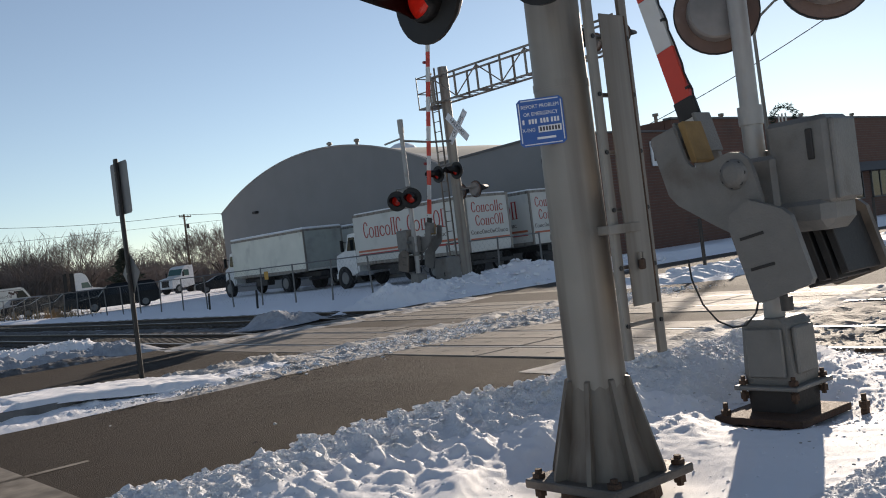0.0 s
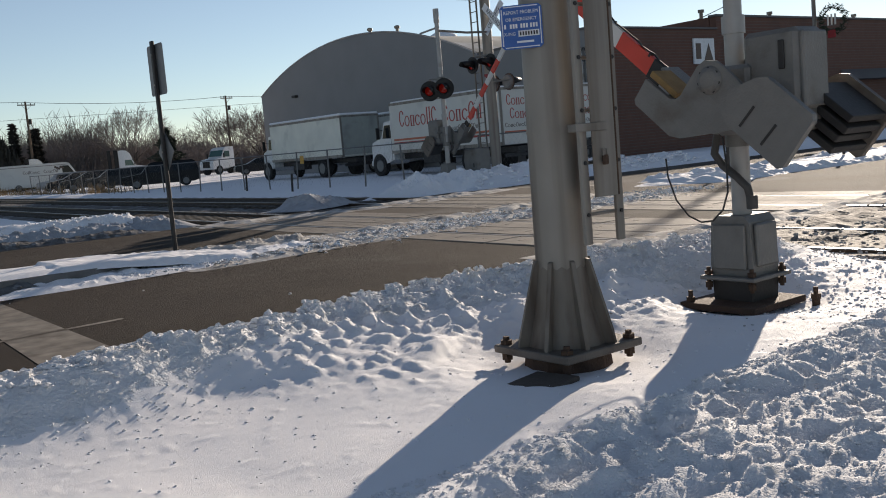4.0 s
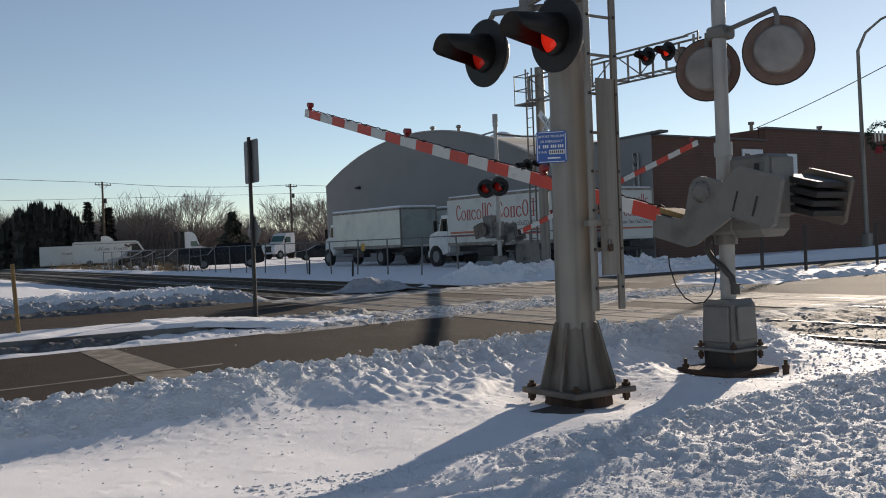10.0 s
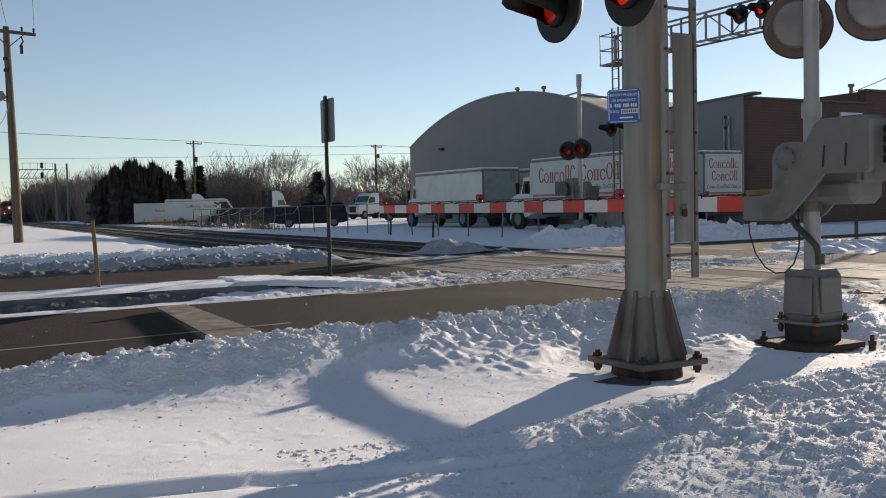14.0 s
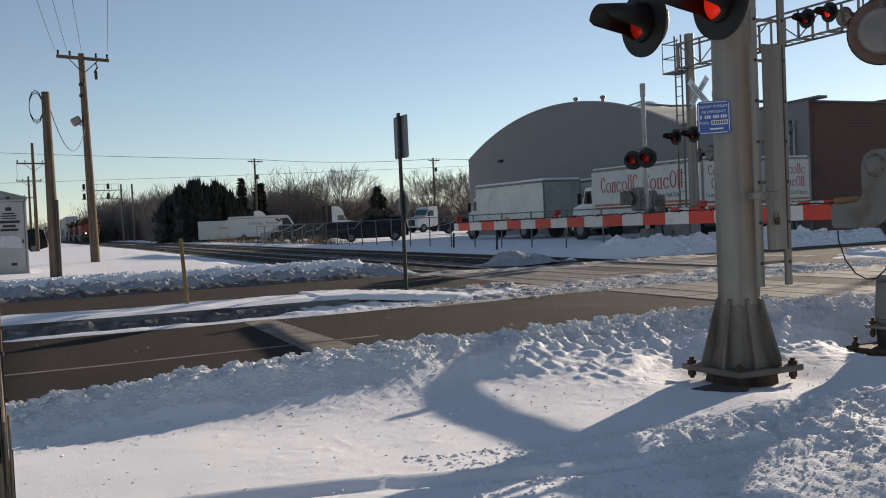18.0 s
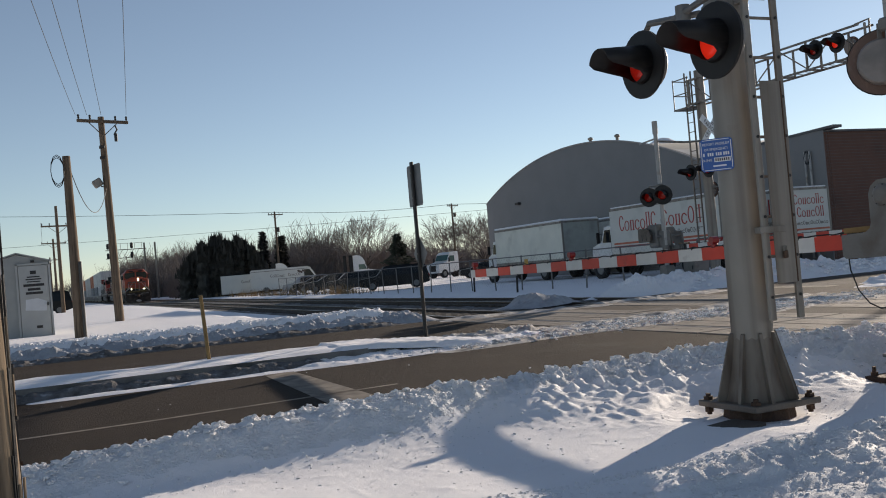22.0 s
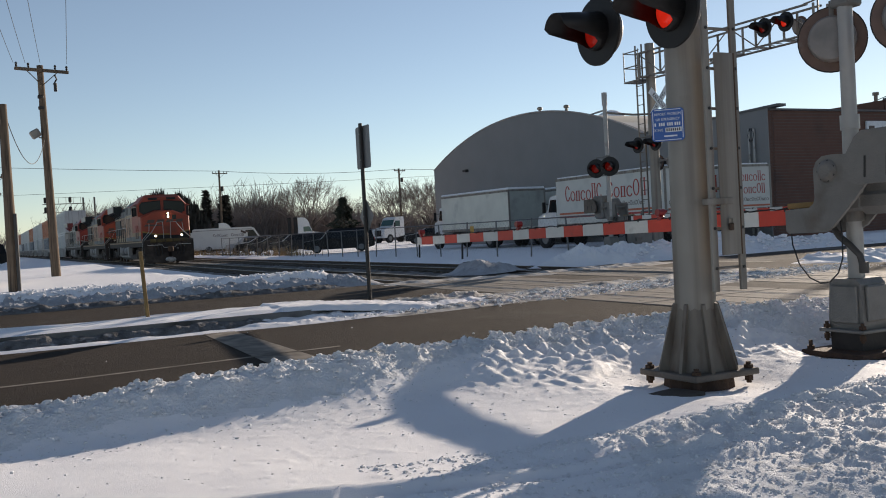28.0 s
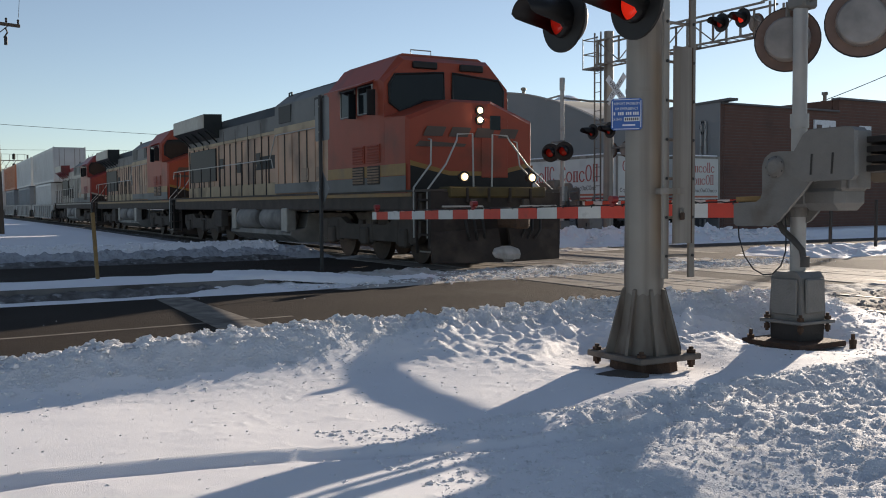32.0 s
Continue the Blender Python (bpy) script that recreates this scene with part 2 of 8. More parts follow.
GREY_BLDG = mat("grey_stucco", (0.245, 0.24, 0.235), 0.9, col2=(0.21, 0.205, 0.20), scale=0.5, bump=0.4, bscale=12, dirt=(0.22, 0.215, 0.21), dscale=0.2, dmix=0.3)
EDGE_METAL = mat("pale_edge_metal", (0.42, 0.40, 0.38), 0.45, 0.4, scale=3)
TRIM_DARK = mat("roof_trim", (0.12, 0.115, 0.11), 0.6)
BRICK = mat("brown_brick", (0.15, 0.075, 0.052), 0.85, col2=(0.11, 0.055, 0.04), scale=2.5, bump=0.4, bscale=30, dirt=(0.075, 0.045, 0.035), dscale=0.5, dmix=0.3)
ROOF_TAN = mat("roof_membrane", (0.42, 0.39, 0.33), 0.8, dirt=(0.7, 0.7, 0.7), dscale=0.3, dmix=0.4)
WHITE_BOX = mat("truck_box_white", (0.62, 0.60, 0.54), 0.5, col2=(0.55, 0.53, 0.48), scale=1.0, dirt=(0.42, 0.41, 0.37), dscale=0.6, dmix=0.35)
CREAM_BOX = mat("truck_box_cream", (0.74, 0.72, 0.62), 0.45, col2=(0.55, 0.54, 0.47), scale=1.0, dirt=(0.36, 0.35, 0.31), dscale=0.6, dmix=0.35)
BOX_REAR = mat("truck_rear_grey", (0.40, 0.41, 0.36), 0.5, scale=2, dirt=(0.20, 0.195, 0.18), dscale=0.8, dmix=0.4)
TRUCK_PAINT = mat("truck_white_paint", (0.70, 0.70, 0.69), 0.3, coat=0.3, dirt=(0.35, 0.34, 0.31), dscale=1.5, dmix=0.3)
LOGO_RED = mat("lettering_red", (0.42, 0.05, 0.035), 0.45, scale=8)
LOGO_BROWN = mat("lettering_brown", (0.09, 0.055, 0.04), 0.45)
LOGO_ORANGE = mat("stripe_orange", (0.50, 0.13, 0.06), 0.45)
GLASS_DARK = mat("window_glass", (0.012, 0.015, 0.018), 0.06, col2=(0.016, 0.02, 0.022), scale=2, spec=0.22)
GLASS_TEAL = mat("windscreen_glass", (0.05, 0.11, 0.10), 0.06, col2=(0.04, 0.09, 0.09), scale=2)
TYRE = mat("tyre", (0.018, 0.017, 0.017), 0.9, bump=0.3)
RIM = mat("rim", (0.20, 0.20, 0.195), 0.5, 0.5, dirt=(0.07, 0.065, 0.06), dscale=3, dmix=0.45)
CAR_BLACK = mat("car_black", (0.008, 0.009, 0.011), 0.3, dirt=(0.02, 0.019, 0.018), dscale=1.4, dmix=0.3, spec=0.2)
CAR_GREY = mat("car_grey", (0.020, 0.023, 0.026), 0.3, dirt=(0.035, 0.034, 0.032), dscale=1.4, dmix=0.35, spec=0.25)
CAR_SILVER = mat("car_silver", (0.33, 0.34, 0.35), 0.3, 0.4, coat=0.4, dirt=(0.2, 0.19, 0.18), dscale=1.4, dmix=0.35)
SHED_GREY = mat("shed_grey_metal", (0.30, 0.31, 0.30), 0.55, 0.1, scale=2, dirt=(0.22, 0.22, 0.21), dscale=0.8, dmix=0.3)
SHED_DOOR = mat("shed_door_grey", (0.38, 0.39, 0.38), 0.5, 0.1, scale=2)
INK = mat("ink_black", (0.02, 0.02, 0.022), 0.6)
PATCH = mat("faded_paint_patch", (0.56, 0.58, 0.60), 0.6, scale=4)
BARK = mat("bark", (0.085, 0.068, 0.056), 0.95, col2=(0.055, 0.044, 0.037), scale=12)
TWIG = mat("twig", (0.21, 0.175, 0.155), 0.95, col2=(0.15, 0.12, 0.105), scale=3)
CEDAR = mat("cedar_foliage", (0.036, 0.036, 0.031), 0.9, col2=(0.058, 0.056, 0.046), scale=2.0, mix=0.8)
SPRUCE = mat("spruce_foliage", (0.034, 0.048, 0.036), 0.85, col2=(0.055, 0.068, 0.050), scale=3.0, mix=0.8)
GRASS_DRY = mat("dry_weeds", (0.26, 0.18, 0.09), 0.95, col2=(0.16, 0.11, 0.06), scale=3)
ORANGE = mat("locomotive_orange", (0.34, 0.056, 0.025), 0.5, col2=(0.27, 0.050, 0.022), scale=2, spec=0.42, dirt=(0.14, 0.045, 0.025), dscale=0.9, dmix=0.4)
HOOD = mat("hood_weathered_orange", (0.54, 0.32, 0.205), 0.55, spec=0.4, col2=(0.40, 0.27, 0.18), scale=1.1, mix=0.8, dirt=(0.15, 0.10, 0.075), dscale=0.7, dmix=0.42)
HOOD_TAN = mat("hood_dusty_tan", (0.52, 0.40, 0.25), 0.65, spec=0.3, col2=(0.36, 0.28, 0.19), scale=1.5, mix=0.8, dirt=(0.12, 0.095, 0.07), dscale=0.9, dmix=0.45)
HOOD_GREY = mat("hood_upper_grey", (0.20, 0.195, 0.18), 0.6, spec=0.35, col2=(0.14, 0.135, 0.125), scale=1.1, mix=0.8, dirt=(0.05, 0.045, 0.04), dscale=0.8, dmix=0.45)
# grime of the pilot; also the shade painted on the step edges
PILOT = mat("pilot_road_grime", (0.055, 0.043, 0.036), 0.8, spec=0.2, col2=(0.035, 0.029, 0.026), scale=3, mix=0.8, dirt=(0.11, 0.085, 0.068), dscale=1.6, dmix=0.5)
PLATFORM = mat("platform_olive_grime", (0.11, 0.082, 0.035), 0.7, spec=0.2, dirt=(0.06, 0.05, 0.04), dscale=2.0, dmix=0.5)
LOUVRE = mat("louvre_pale_dust", (0.36, 0.25, 0.17), 0.6, dirt=(0.2, 0.13, 0.09), dscale=3.0, dmix=0.4)
HOOD_TOP = mat("hood_black_green", (0.034, 0.035, 0.032), 0.6, spec=0.25, dirt=(0.06, 0.055, 0.05), dscale=0.9, dmix=0.45)
LOCO_YELLOW = mat("locomotive_yellow", (0.30, 0.16, 0.03), 0.45, dirt=(0.17, 0.10, 0.04), dscale=1.2, dmix=0.45)
LOCO_RED = mat("locomotive_red", (0.26, 0.03, 0.022), 0.42, dirt=(0.11, 0.03, 0.025), dscale=1.0, dmix=0.4)
LOCO_SILVER = mat("locomotive_silver", (0.36, 0.34, 0.31), 0.45, 0.4, dirt=(0.20, 0.17, 0.14), dscale=1.0, dmix=0.5)
UNDER = mat("underframe_grime", (0.075, 0.063, 0.054), 0.85, 0.0, spec=0.2, col2=(0.12, 0.10, 0.083), scale=3, bump=0.4)
TANK = mat("fuel_tank_grime", (0.27, 0.25, 0.225), 0.65, 0.0, col2=(0.10, 0.09, 0.08), scale=2.5, dirt=(0.05, 0.045, 0.04), dscale=1.0, dmix=0.45)
HANDRAIL = mat("handrail_white", (0.48, 0.46, 0.42), 0.45)
HEADLIGHT = mat("headlight_glow", (1.0, 0.74, 0.42), 0.2, col2=(1.0, 0.66, 0.34), emit=0.75)
BULB = mat("lamp_bulb_glow", (1.0, 0.84, 0.58), 0.2, emit=90.0)
HEADLIGHT_OUT = mat("unlit_lamp", (0.55, 0.52, 0.45), 0.2)
CONT_WHITE = mat("container_white", (0.60, 0.60, 0.58), 0.45, scale=0.8, dirt=(0.42, 0.41, 0.38), dscale=0.5, dmix=0.35, isl=0.08)
CONT_GREY = mat("container_grey", (0.22, 0.24, 0.26), 0.5, scale=0.8, dirt=(0.14, 0.14, 0.14), dscale=0.5, dmix=0.35)
CONT_ORANGE = mat("container_orange", (0.50, 0.17, 0.07), 0.5, scale=0.8, dirt=(0.3, 0.12, 0.06), dscale=0.5, dmix=0.35)
WELL_CAR = mat("well_car_steel", (0.42, 0.40, 0.37), 0.55, 0.1, dirt=(0.15, 0.12, 0.10), dscale=0.7, dmix=0.45)
WREATH = mat("wreath_green", (0.03, 0.05, 0.025), 0.9)
BOW_RED = mat("bow_red", (0.35, 0.03, 0.03), 0.7)
CANDLE = mat("candle_white", (0.75, 0.70, 0.62), 0.6)
SIGNAL_RED_CASE = mat("gate_lamp_red", (0.22, 0.015, 0.015), 0.3, emit=0.03)
CHAIN = mat("fence_steel", (0.17, 0.165, 0.16), 0.5, 0.5)
YELLOW_PLATE = mat("yellow_plate", (0.55, 0.30, 0.04), 0.5)

# ---------------------------------------------------------------- mesh building


class M:
    """Collects faces for one mesh."""

    def __init__(self):
        self.v, self.f = [], []

    def add(self, vs, fs):
        o = len(self.v)
        self.v.extend(tuple(p) for p in vs)
        self.f.extend(tuple(i + o for i in q) for q in fs)
        return self

    def box(self, c, s, rot=None, ch=0.0):
        """A box round c of size s; ch chamfers its twelve edges."""
        hx, hy, hz = (v / 2 for v in s)
        R = rot.to_3x3() if rot is not None else None
        C = Vector(c)

        def put(p):
            p = Vector(p)
            return (R @ p if R is not None else p) + C

        if ch <= 0:
            vs = [put((x, y, z)) for x in (-hx, hx) for y in (-hy, hy) for z in (-hz, hz)]
            return self.add(vs, [(0, 1, 3, 2), (4, 6, 7, 5), (0, 4, 5, 1), (2, 3, 7, 6), (0, 2, 6, 4), (1, 5, 7, 3)])
        ch = min(ch, hx * 0.9, hy * 0.9, hz * 0.9)
        pts, fs = [], []
        idx = {}
        for sx in (-1, 1):
            for sy in (-1, 1):
                for sz in (-1, 1):
                    for ax in range(3):
                        p = [sx * (hx - ch), sy * (hy - ch), sz * (hz - ch)]
                        p[ax] = (sx * hx, sy * hy, sz * hz)[ax]
                        idx[sx, sy, sz, ax] = len(pts)
                        pts.append(put(p))
        for s in (-1, 1):
            q = [(s, -1, -1), (s, 1, -1), (s, 1, 1), (s, -1, 1)]
            fs.append([idx[(*k, 0)] for k in (q if s > 0 else q[::-1])])
            q = [(-1, s, -1), (-1, s, 1), (1, s, 1), (1, s, -1)]
            fs.append([idx[(*k, 1)] for k in (q if s > 0 else q[::-1])])
            q = [(-1, -1, s), (1, -1, s), (1, 1, s), (-1, 1, s)]
            fs.append([idx[(*k, 2)] for k in (q if s > 0 else q[::-1])])
        for a in (-1, 1):
            for b in (-1, 1):
                fs.append([idx[a, b, -1, 0], idx[a, b, -1, 1], idx[a, b, 1, 1], idx[a, b, 1, 0]])
                fs.append([idx[a, -1, b, 0], idx[a, -1, b, 2], idx[a, 1, b, 2], idx[a, 1, b, 0]])
                fs.append([idx[-1, a, b, 1], idx[-1, a, b, 2], idx[1, a, b, 2], idx[1, a, b, 1]])
                for c2 in (-1, 1):
                    fs.append([idx[a, b, c2, 0], idx[a, b, c2, 1], idx[a, b, c2, 2]])
        return self.add(pts, fs)

    def cyl(self, a, b, r0, r1=None, n=12, caps=True):
        a, b = Vector(a), Vector(b)
        r1 = r0 if r1 is None else r1
        w = (b - a).normalized()
        u = w.orthogonal().normalized()
        t = w.cross(u)
        vs = []
        for p, r in ((a, r0), (b, r1)):
            for i in range(n):
                q = 2 * math.pi * i / n
                vs.append(p + (u * math.cos(q) + t * math.sin(q)) * r)
        fs = [(i, (i + 1) % n, n + (i + 1) % n, n + i) for i in range(n)]
        if caps:
            fs += [tuple(range(n))[::-1], tuple(range(n, 2 * n))]
        return self.add(vs, fs)

    def tube(self, pts, r, n=8):
        """A round bar along points; r may be one radius or one a point."""
        P = [Vector(p) for p in pts]
        rs = r if isinstance(r, (list, tuple)) else [r] * len(P)
        vs, fs = [], []
        u = None
        for i, p in enumerate(P):
            w = (P[min(i + 1, len(P) - 1)] - P[max(i - 1, 0)]).normalized()
            u = w.orthogonal().normalized() if u is None else (u - w * u.dot(w)).normalized()
            t = w.cross(u)
            for k in range(n):
                q = 2 * math.pi * k / n
                vs.append(p + (u * math.cos(q) + t * math.sin(q)) * rs[i])
        for i in range(len(P) - 1):
            for k in range(n):
                fs.append((i * n + k, i * n + (k + 1) % n, (i + 1) * n + (k + 1) % n, (i + 1) * n + k))
        fs += [tuple(range(n))[::-1], tuple(range((len(P) - 1) * n, len(P) * n))]
        return self.add(vs, fs)

    def prism(self, poly, a, b, axis="x"):
        """A polygon pushed from a to b along an axis; its points are the other two coordinates in order."""
        n = len(poly)

        def at(p, d):
            return {"x": (d, p[0], p[1]), "y": (p[0], d, p[1]), "z": (p[0], p[1], d)}[axis]

        vs = [at(p, a) for p in poly] + [at(p, b) for p in poly]
        fs = [(i, (i + 1) % n, n + (i + 1) % n, n + i) for i in range(n)] + [tuple(range(n))[::-1], tuple(range(n, 2 * n))]
        return self.add(vs, fs)

    def lathe(self, prof, base, axis, n=24):
        """A profile of (distance along the axis, radius) turned about the axis."""
        w = Vector(axis).normalized()
        u = w.orthogonal().normalized()
        t = w.cross(u)
        B = Vector(base)
        vs, fs = [], []
        for d, r in prof:
            for k in range(n):
                q = 2 * math.pi * k / n
                vs.append(B + w * d + (u * math.cos(q) + t * math.sin(q)) * r)
        for i in range(len(prof) - 1):
            for k in range(n):
                fs.append((i * n + k, i * n + (k + 1) % n, (i + 1) * n + (k + 1) % n, (i + 1) * n + k))
        fs += [tuple(range(n))[::-1], tuple(range((len(prof) - 1) * n, len(prof) * n))]
        return self.add(vs, fs)

    def sheet(self, grid):
        """A grid of rows of points."""
        o = len(self.v)
        h, w = len(grid), len(grid[0])
        for row in grid:
            self.v.extend(tuple(p) for p in row)
        self.f.extend((o + i * w + j, o + i * w + j + 1, o + (i + 1) * w + j + 1, o + (i + 1) * w + j) for i in range(h - 1) for j in range(w - 1))
        return self


def mesh_of(name, m, material, smooth=False, fix=True):
    me = bpy.data.meshes.new(name)
    me.from_pydata(m.v, [], m.f)
    if fix and len(m.f) < 40000:
        bm = bmesh.new()
        bm.from_mesh(me)
        bmesh.ops.recalc_face_normals(bm, faces=bm.faces)
        bm.to_mesh(me)
        bm.free()
    if smooth:
        me.polygons.foreach_set("use_smooth", [True] * len(me.polygons))
        me.set_sharp_from_angle(angle=radians(38))
    me.materials.append(material)
    me.update()
    return me


def part(name, m, material, parent=None, label="", smooth=False):
    ob = new(name, mesh_of(name, m, material, smooth))
    if parent is not None:
        ob.parent = parent
    if label:
        tagged(ob, label)
    return ob


def thing(name, m_or_none, material, where, label, category, group="", kind="", smooth=False):
    ob = new(name, mesh_of(name, m_or_none, material, smooth) if m_or_none else None)
    ob.matrix_world = where
    return tagged(ob, label, category, group, kind)


def lettering(name, text, size, material, parent, m, label="", align="CENTER", squeeze=1.0):
    cu = bpy.data.curves.new(name, "FONT")
    cu.body, cu.size, cu.align_x, cu.align_y, cu.extrude = text, size, align, "CENTER", 0.001
    cu.resolution_u = 2
    tmp = new("tmp", cu)
    me = bpy.data.meshes.new_from_object(tmp.evaluated_get(bpy.context.evaluated_depsgraph_get()))
    bpy.data.objects.remove(tmp)
    me.transform(m @ Matrix.Diagonal((squeeze, 1, 1, 1)))
    me.materials.clear()
    me.materials.append(material)
    ob = new(name, me)
    ob.parent = parent
    if label:
        tagged(ob, label)
    return ob


# lattice noise for ground shapes
LAT = np.random.RandomState(5).rand(256, 256)


def vnoise(x, y):
    xi, yi = np.floor(x).astype(int), np.floor(y).astype(int)
    fx, fy = x - xi, y - yi
    fx, fy = fx * fx * (3 - 2 * fx), fy * fy * (3 - 2 * fy)
    g = lambda a, b: LAT[a % 256, b % 256]
    return (g(xi, yi) * (1 - fx) + g(xi + 1, yi) * fx) * (1 - fy) + (g(xi, yi + 1) * (1 - fx) + g(xi + 1, yi + 1) * fx) * fy - 0.5


def fbm(x, y, sc, octs=3, seed=0.0):
    z, a = 0, 1.0
    for k in range(octs):
        z = z + a * vnoise(x * sc + seed + 17.3 * k, y * sc + seed * 1.7 + 9.1 * k)
        a, sc = a * 0.5, sc * 2.1
    return z


def step(a, b, x):
    t = np.clip((x - a) / (b - a), 0, 1)
    return t * t * (3 - 2 * t)


def bend(y):
    """How far the tracks drift to the side along their way."""
    y = np.asarray(y, float)
    r = np.clip(y - 6, 0, 12)
    return 0.043 * (r * r / 24 + np.clip(y - 18, 0, None)) - 0.014 * np.clip(y - 72, 0, None)


def bend_turn(y):
    return math.degrees(math.atan(0.043 * min(max((y - 6) / 12, 0), 1) - 0.014 * min(max((y - 62) / 20, 0), 1)))


T1, T2 = 9.46, 13.40     # track centre lines
ROAD_N, ROAD_F = 6.35, 18.75  # kerb sides of the street

# ---------------------------------------------------------------- ground


def bank_line(x):
    """Where the crest of the near bank runs."""
    return 4.47 + 0.055 * np.clip(x, 0, 3.7) ** 2 - 0.55 * step(4.6, 6.6, x)


def trodden(x, y):
    """One where feet have broken the crust, nought on smooth snow."""
    return step(0.35, 1.5, x - 0.75 * np.maximum(y, -3) + 0.2 * fbm(x, y, 1.5, 2, 45.0)) * step(2.55, 2.15, y + 0.25 * fbm(x, y, 1.2, 2, 44.0)) * step(9.0, 7.5, x) * step(-1.9, -0.9, y + 0.4 * fbm(x, y, 1.1, 2, 46.0))


def ground_height(x, y):
    xt = x - bend(y)
    z = 0.022 * fbm(x, y, 0.35, 3) + 0.010 * fbm(x, y, 2.2, 2, 3.0) + 0.003 * np.maximum(fbm(x, y, 6.0, 2, 13.0), 0.1)
    # the yard falls gently towards the street
    z = z + (0.030 * np.clip(3.9 - y, 0, 5) * step(2.0, 0.4, x) + 0.018 * np.clip(1.8 - x, 0, 7) * step(4.2, 3.2, y)) * step(-14, -6, y) * step(-30, -12, x)
    # trodden snow towards the tracks
    trod = trodden(x, y)
    al, ac = 0.92 * x + 0.39 * y, 0.92 * y - 0.39 * x
    ridge = np.abs(fbm(al * 0.42 + 0.12 * fbm(x, y, 2.0, 1, 3.3), ac, 3.6, 3, 2.0))
    clod = np.maximum(fbm(x, y, 9.5, 2, 4.0) - 0.02, 0) ** 0.8
    pit = step(0.10, 0.30, fbm(x, y, 2.1, 2, 61.0))
    rough = 0.30 + 0.70 * np.maximum(np.exp(-((y - 2.05 + 0.2 * fbm(x, y, 1.0, 1, 47.0)) / 0.34) ** 2), step(2.4, 3.4, x + 0.4 * fbm(x, y, 1.3, 2, 48.0)))
    z = z + trod * rough * (0.040 - 0.075 * ridge + 0.040 * clod - 0.022 * pit + 0.040 * fbm(x, y, 14.0, 2, 4.5) - 0.034 * np.abs(fbm(x, y, 17.0, 1, 4.7)))
    # ridge and twin furrows of a trail through the trodden snow
    off = y - 2.0 - 0.02 * (x - 2.0) + 0.12 * fbm(x, y, 0.6, 1, 8.0)
    trail = step(1.4, 2.2, x) * step(8.5, 7.0, x)
    z = z + 0.6 * trail * (0.045 * np.exp(-((off - 0.18) / 0.13) ** 2) - 0.05 * np.exp(-((off + 0.06) / 0.07) ** 2) - 0.05 * np.exp(-((off + 0.55) / 0.06) ** 2))
    # thin ridge left by a drag mark across the smooth snow
    rid = y - (1.94 - 0.07 * x) + 0.05 * fbm(x, y, 0.9, 2, 18.0)
    z = z + step(-3.5, -2.0, x) * step(4.0, 2.5, x) * (0.030 * np.exp(-((rid - 0.05) / 0.05) ** 2) - 0.025 * np.exp(-((rid + 0.06) / 0.05) ** 2))
    # ploughed bank along the near kerb
    yc = bank_line(x)
    face = step(2.2, 3.6, x)   # the bank grows rougher and flatter towards the tracks
    prof = np.where(y < yc, np.exp(-(np.abs(y - yc) / (0.36 + 0.36 * face)) ** (1.9 - 0.3 * face)), np.exp(-((y - yc) / 0.75) ** 2))
    crest = np.exp(-((y - yc - 0.10) / 0.22) ** 2)
    crumb = 0.020 * fbm(x, y, 2.6, 2, 1.0) + crest * (0.075 * np.maximum(fbm(x, y, 7.5, 2, 5.0), 0) + 0.05 * np.maximum(fbm(x, y, 15.0, 1, 15.0), 0)) \
        + (0.014 + 0.080 * face) * np.maximum(fbm(x, y, 11.0, 2, 25.0), 0) + (0.010 + 0.022 * face) * fbm(x, y, 18.0, 2, 35.0) + 0.020 * face * fbm(x, y, 6.5, 2, 37.0)
    tall = np.interp(x, (-4, -0.8, 0.5, 1.8, 2.7, 3.3, 4.3, 5.0, 5.9), (0.17, 0.19, 0.295, 0.315, 0.285, 0.235, 0.215, 0.235, 0.29))
    near = (prof * (tall + 0.03 * fbm(x, y, 0.7, 2, 6.0)) + np.sqrt(prof) * 1.25 * crumb) * step(8.9, 7.6, x)
    z = z + near * (y < 8)
    # wind-carved drifts in the lee of the bank and small frozen bumps on the crust
    for dx, dy, s, h in ((3.80, 4.12, 0.28, 0.08), (5.55, 4.25, 0.30, 0.06), (4.85, 4.45, 0.2, 0.05)):
        u, v = (x - dx) * 0.83 + (y - dy) * 0.56, (y - dy) * 0.83 - (x - dx) * 0.56
        z = z + h * np.exp(-(u / s) ** 2) * np.where(v > 0, np.exp(-(v / 0.16) ** 2), np.exp(-(v / 0.05) ** 2))
    z = z + 0.030 * np.maximum(fbm(x, y, 15.0, 1, 51.0) - 0.26, 0) * step(-1.0, 1.0, x) * (y < 5)
    # hollow round the two footings
    z = z - 0.02 - 0.025 * step(5.5, 4.0, x) * step(4.0, 3.2, y) * step(-0.5, 0.8, x)
    for fx, fy, r in ((4.33, 3.5, 0.72), (6.33, 3.58, 0.62)):
        hole = np.exp(-((np.hypot(x - fx, y - fy) / r) ** 4))
        z = z * (1 - hole) + hole * (-0.105 + 0.03 * fbm(x, y, 3.0, 2, 9.0))
    # under the street
    road = step(ROAD_N - 0.5, ROAD_N + 0.15, y) * step(ROAD_F + 0.5, ROAD_F - 0.15, y)
    z = z * (1 - road) - 0.24 * road
    # far kerb bank and the raised field beyond it
    fb = np.exp(-((y - 19.95) / 0.55) ** 2)
    left = step(8.2, 6.6, xt)
    fld = step(5.7, 4.5, xt + 0.5 * fbm(x, y, 0.5, 2, 70.0))
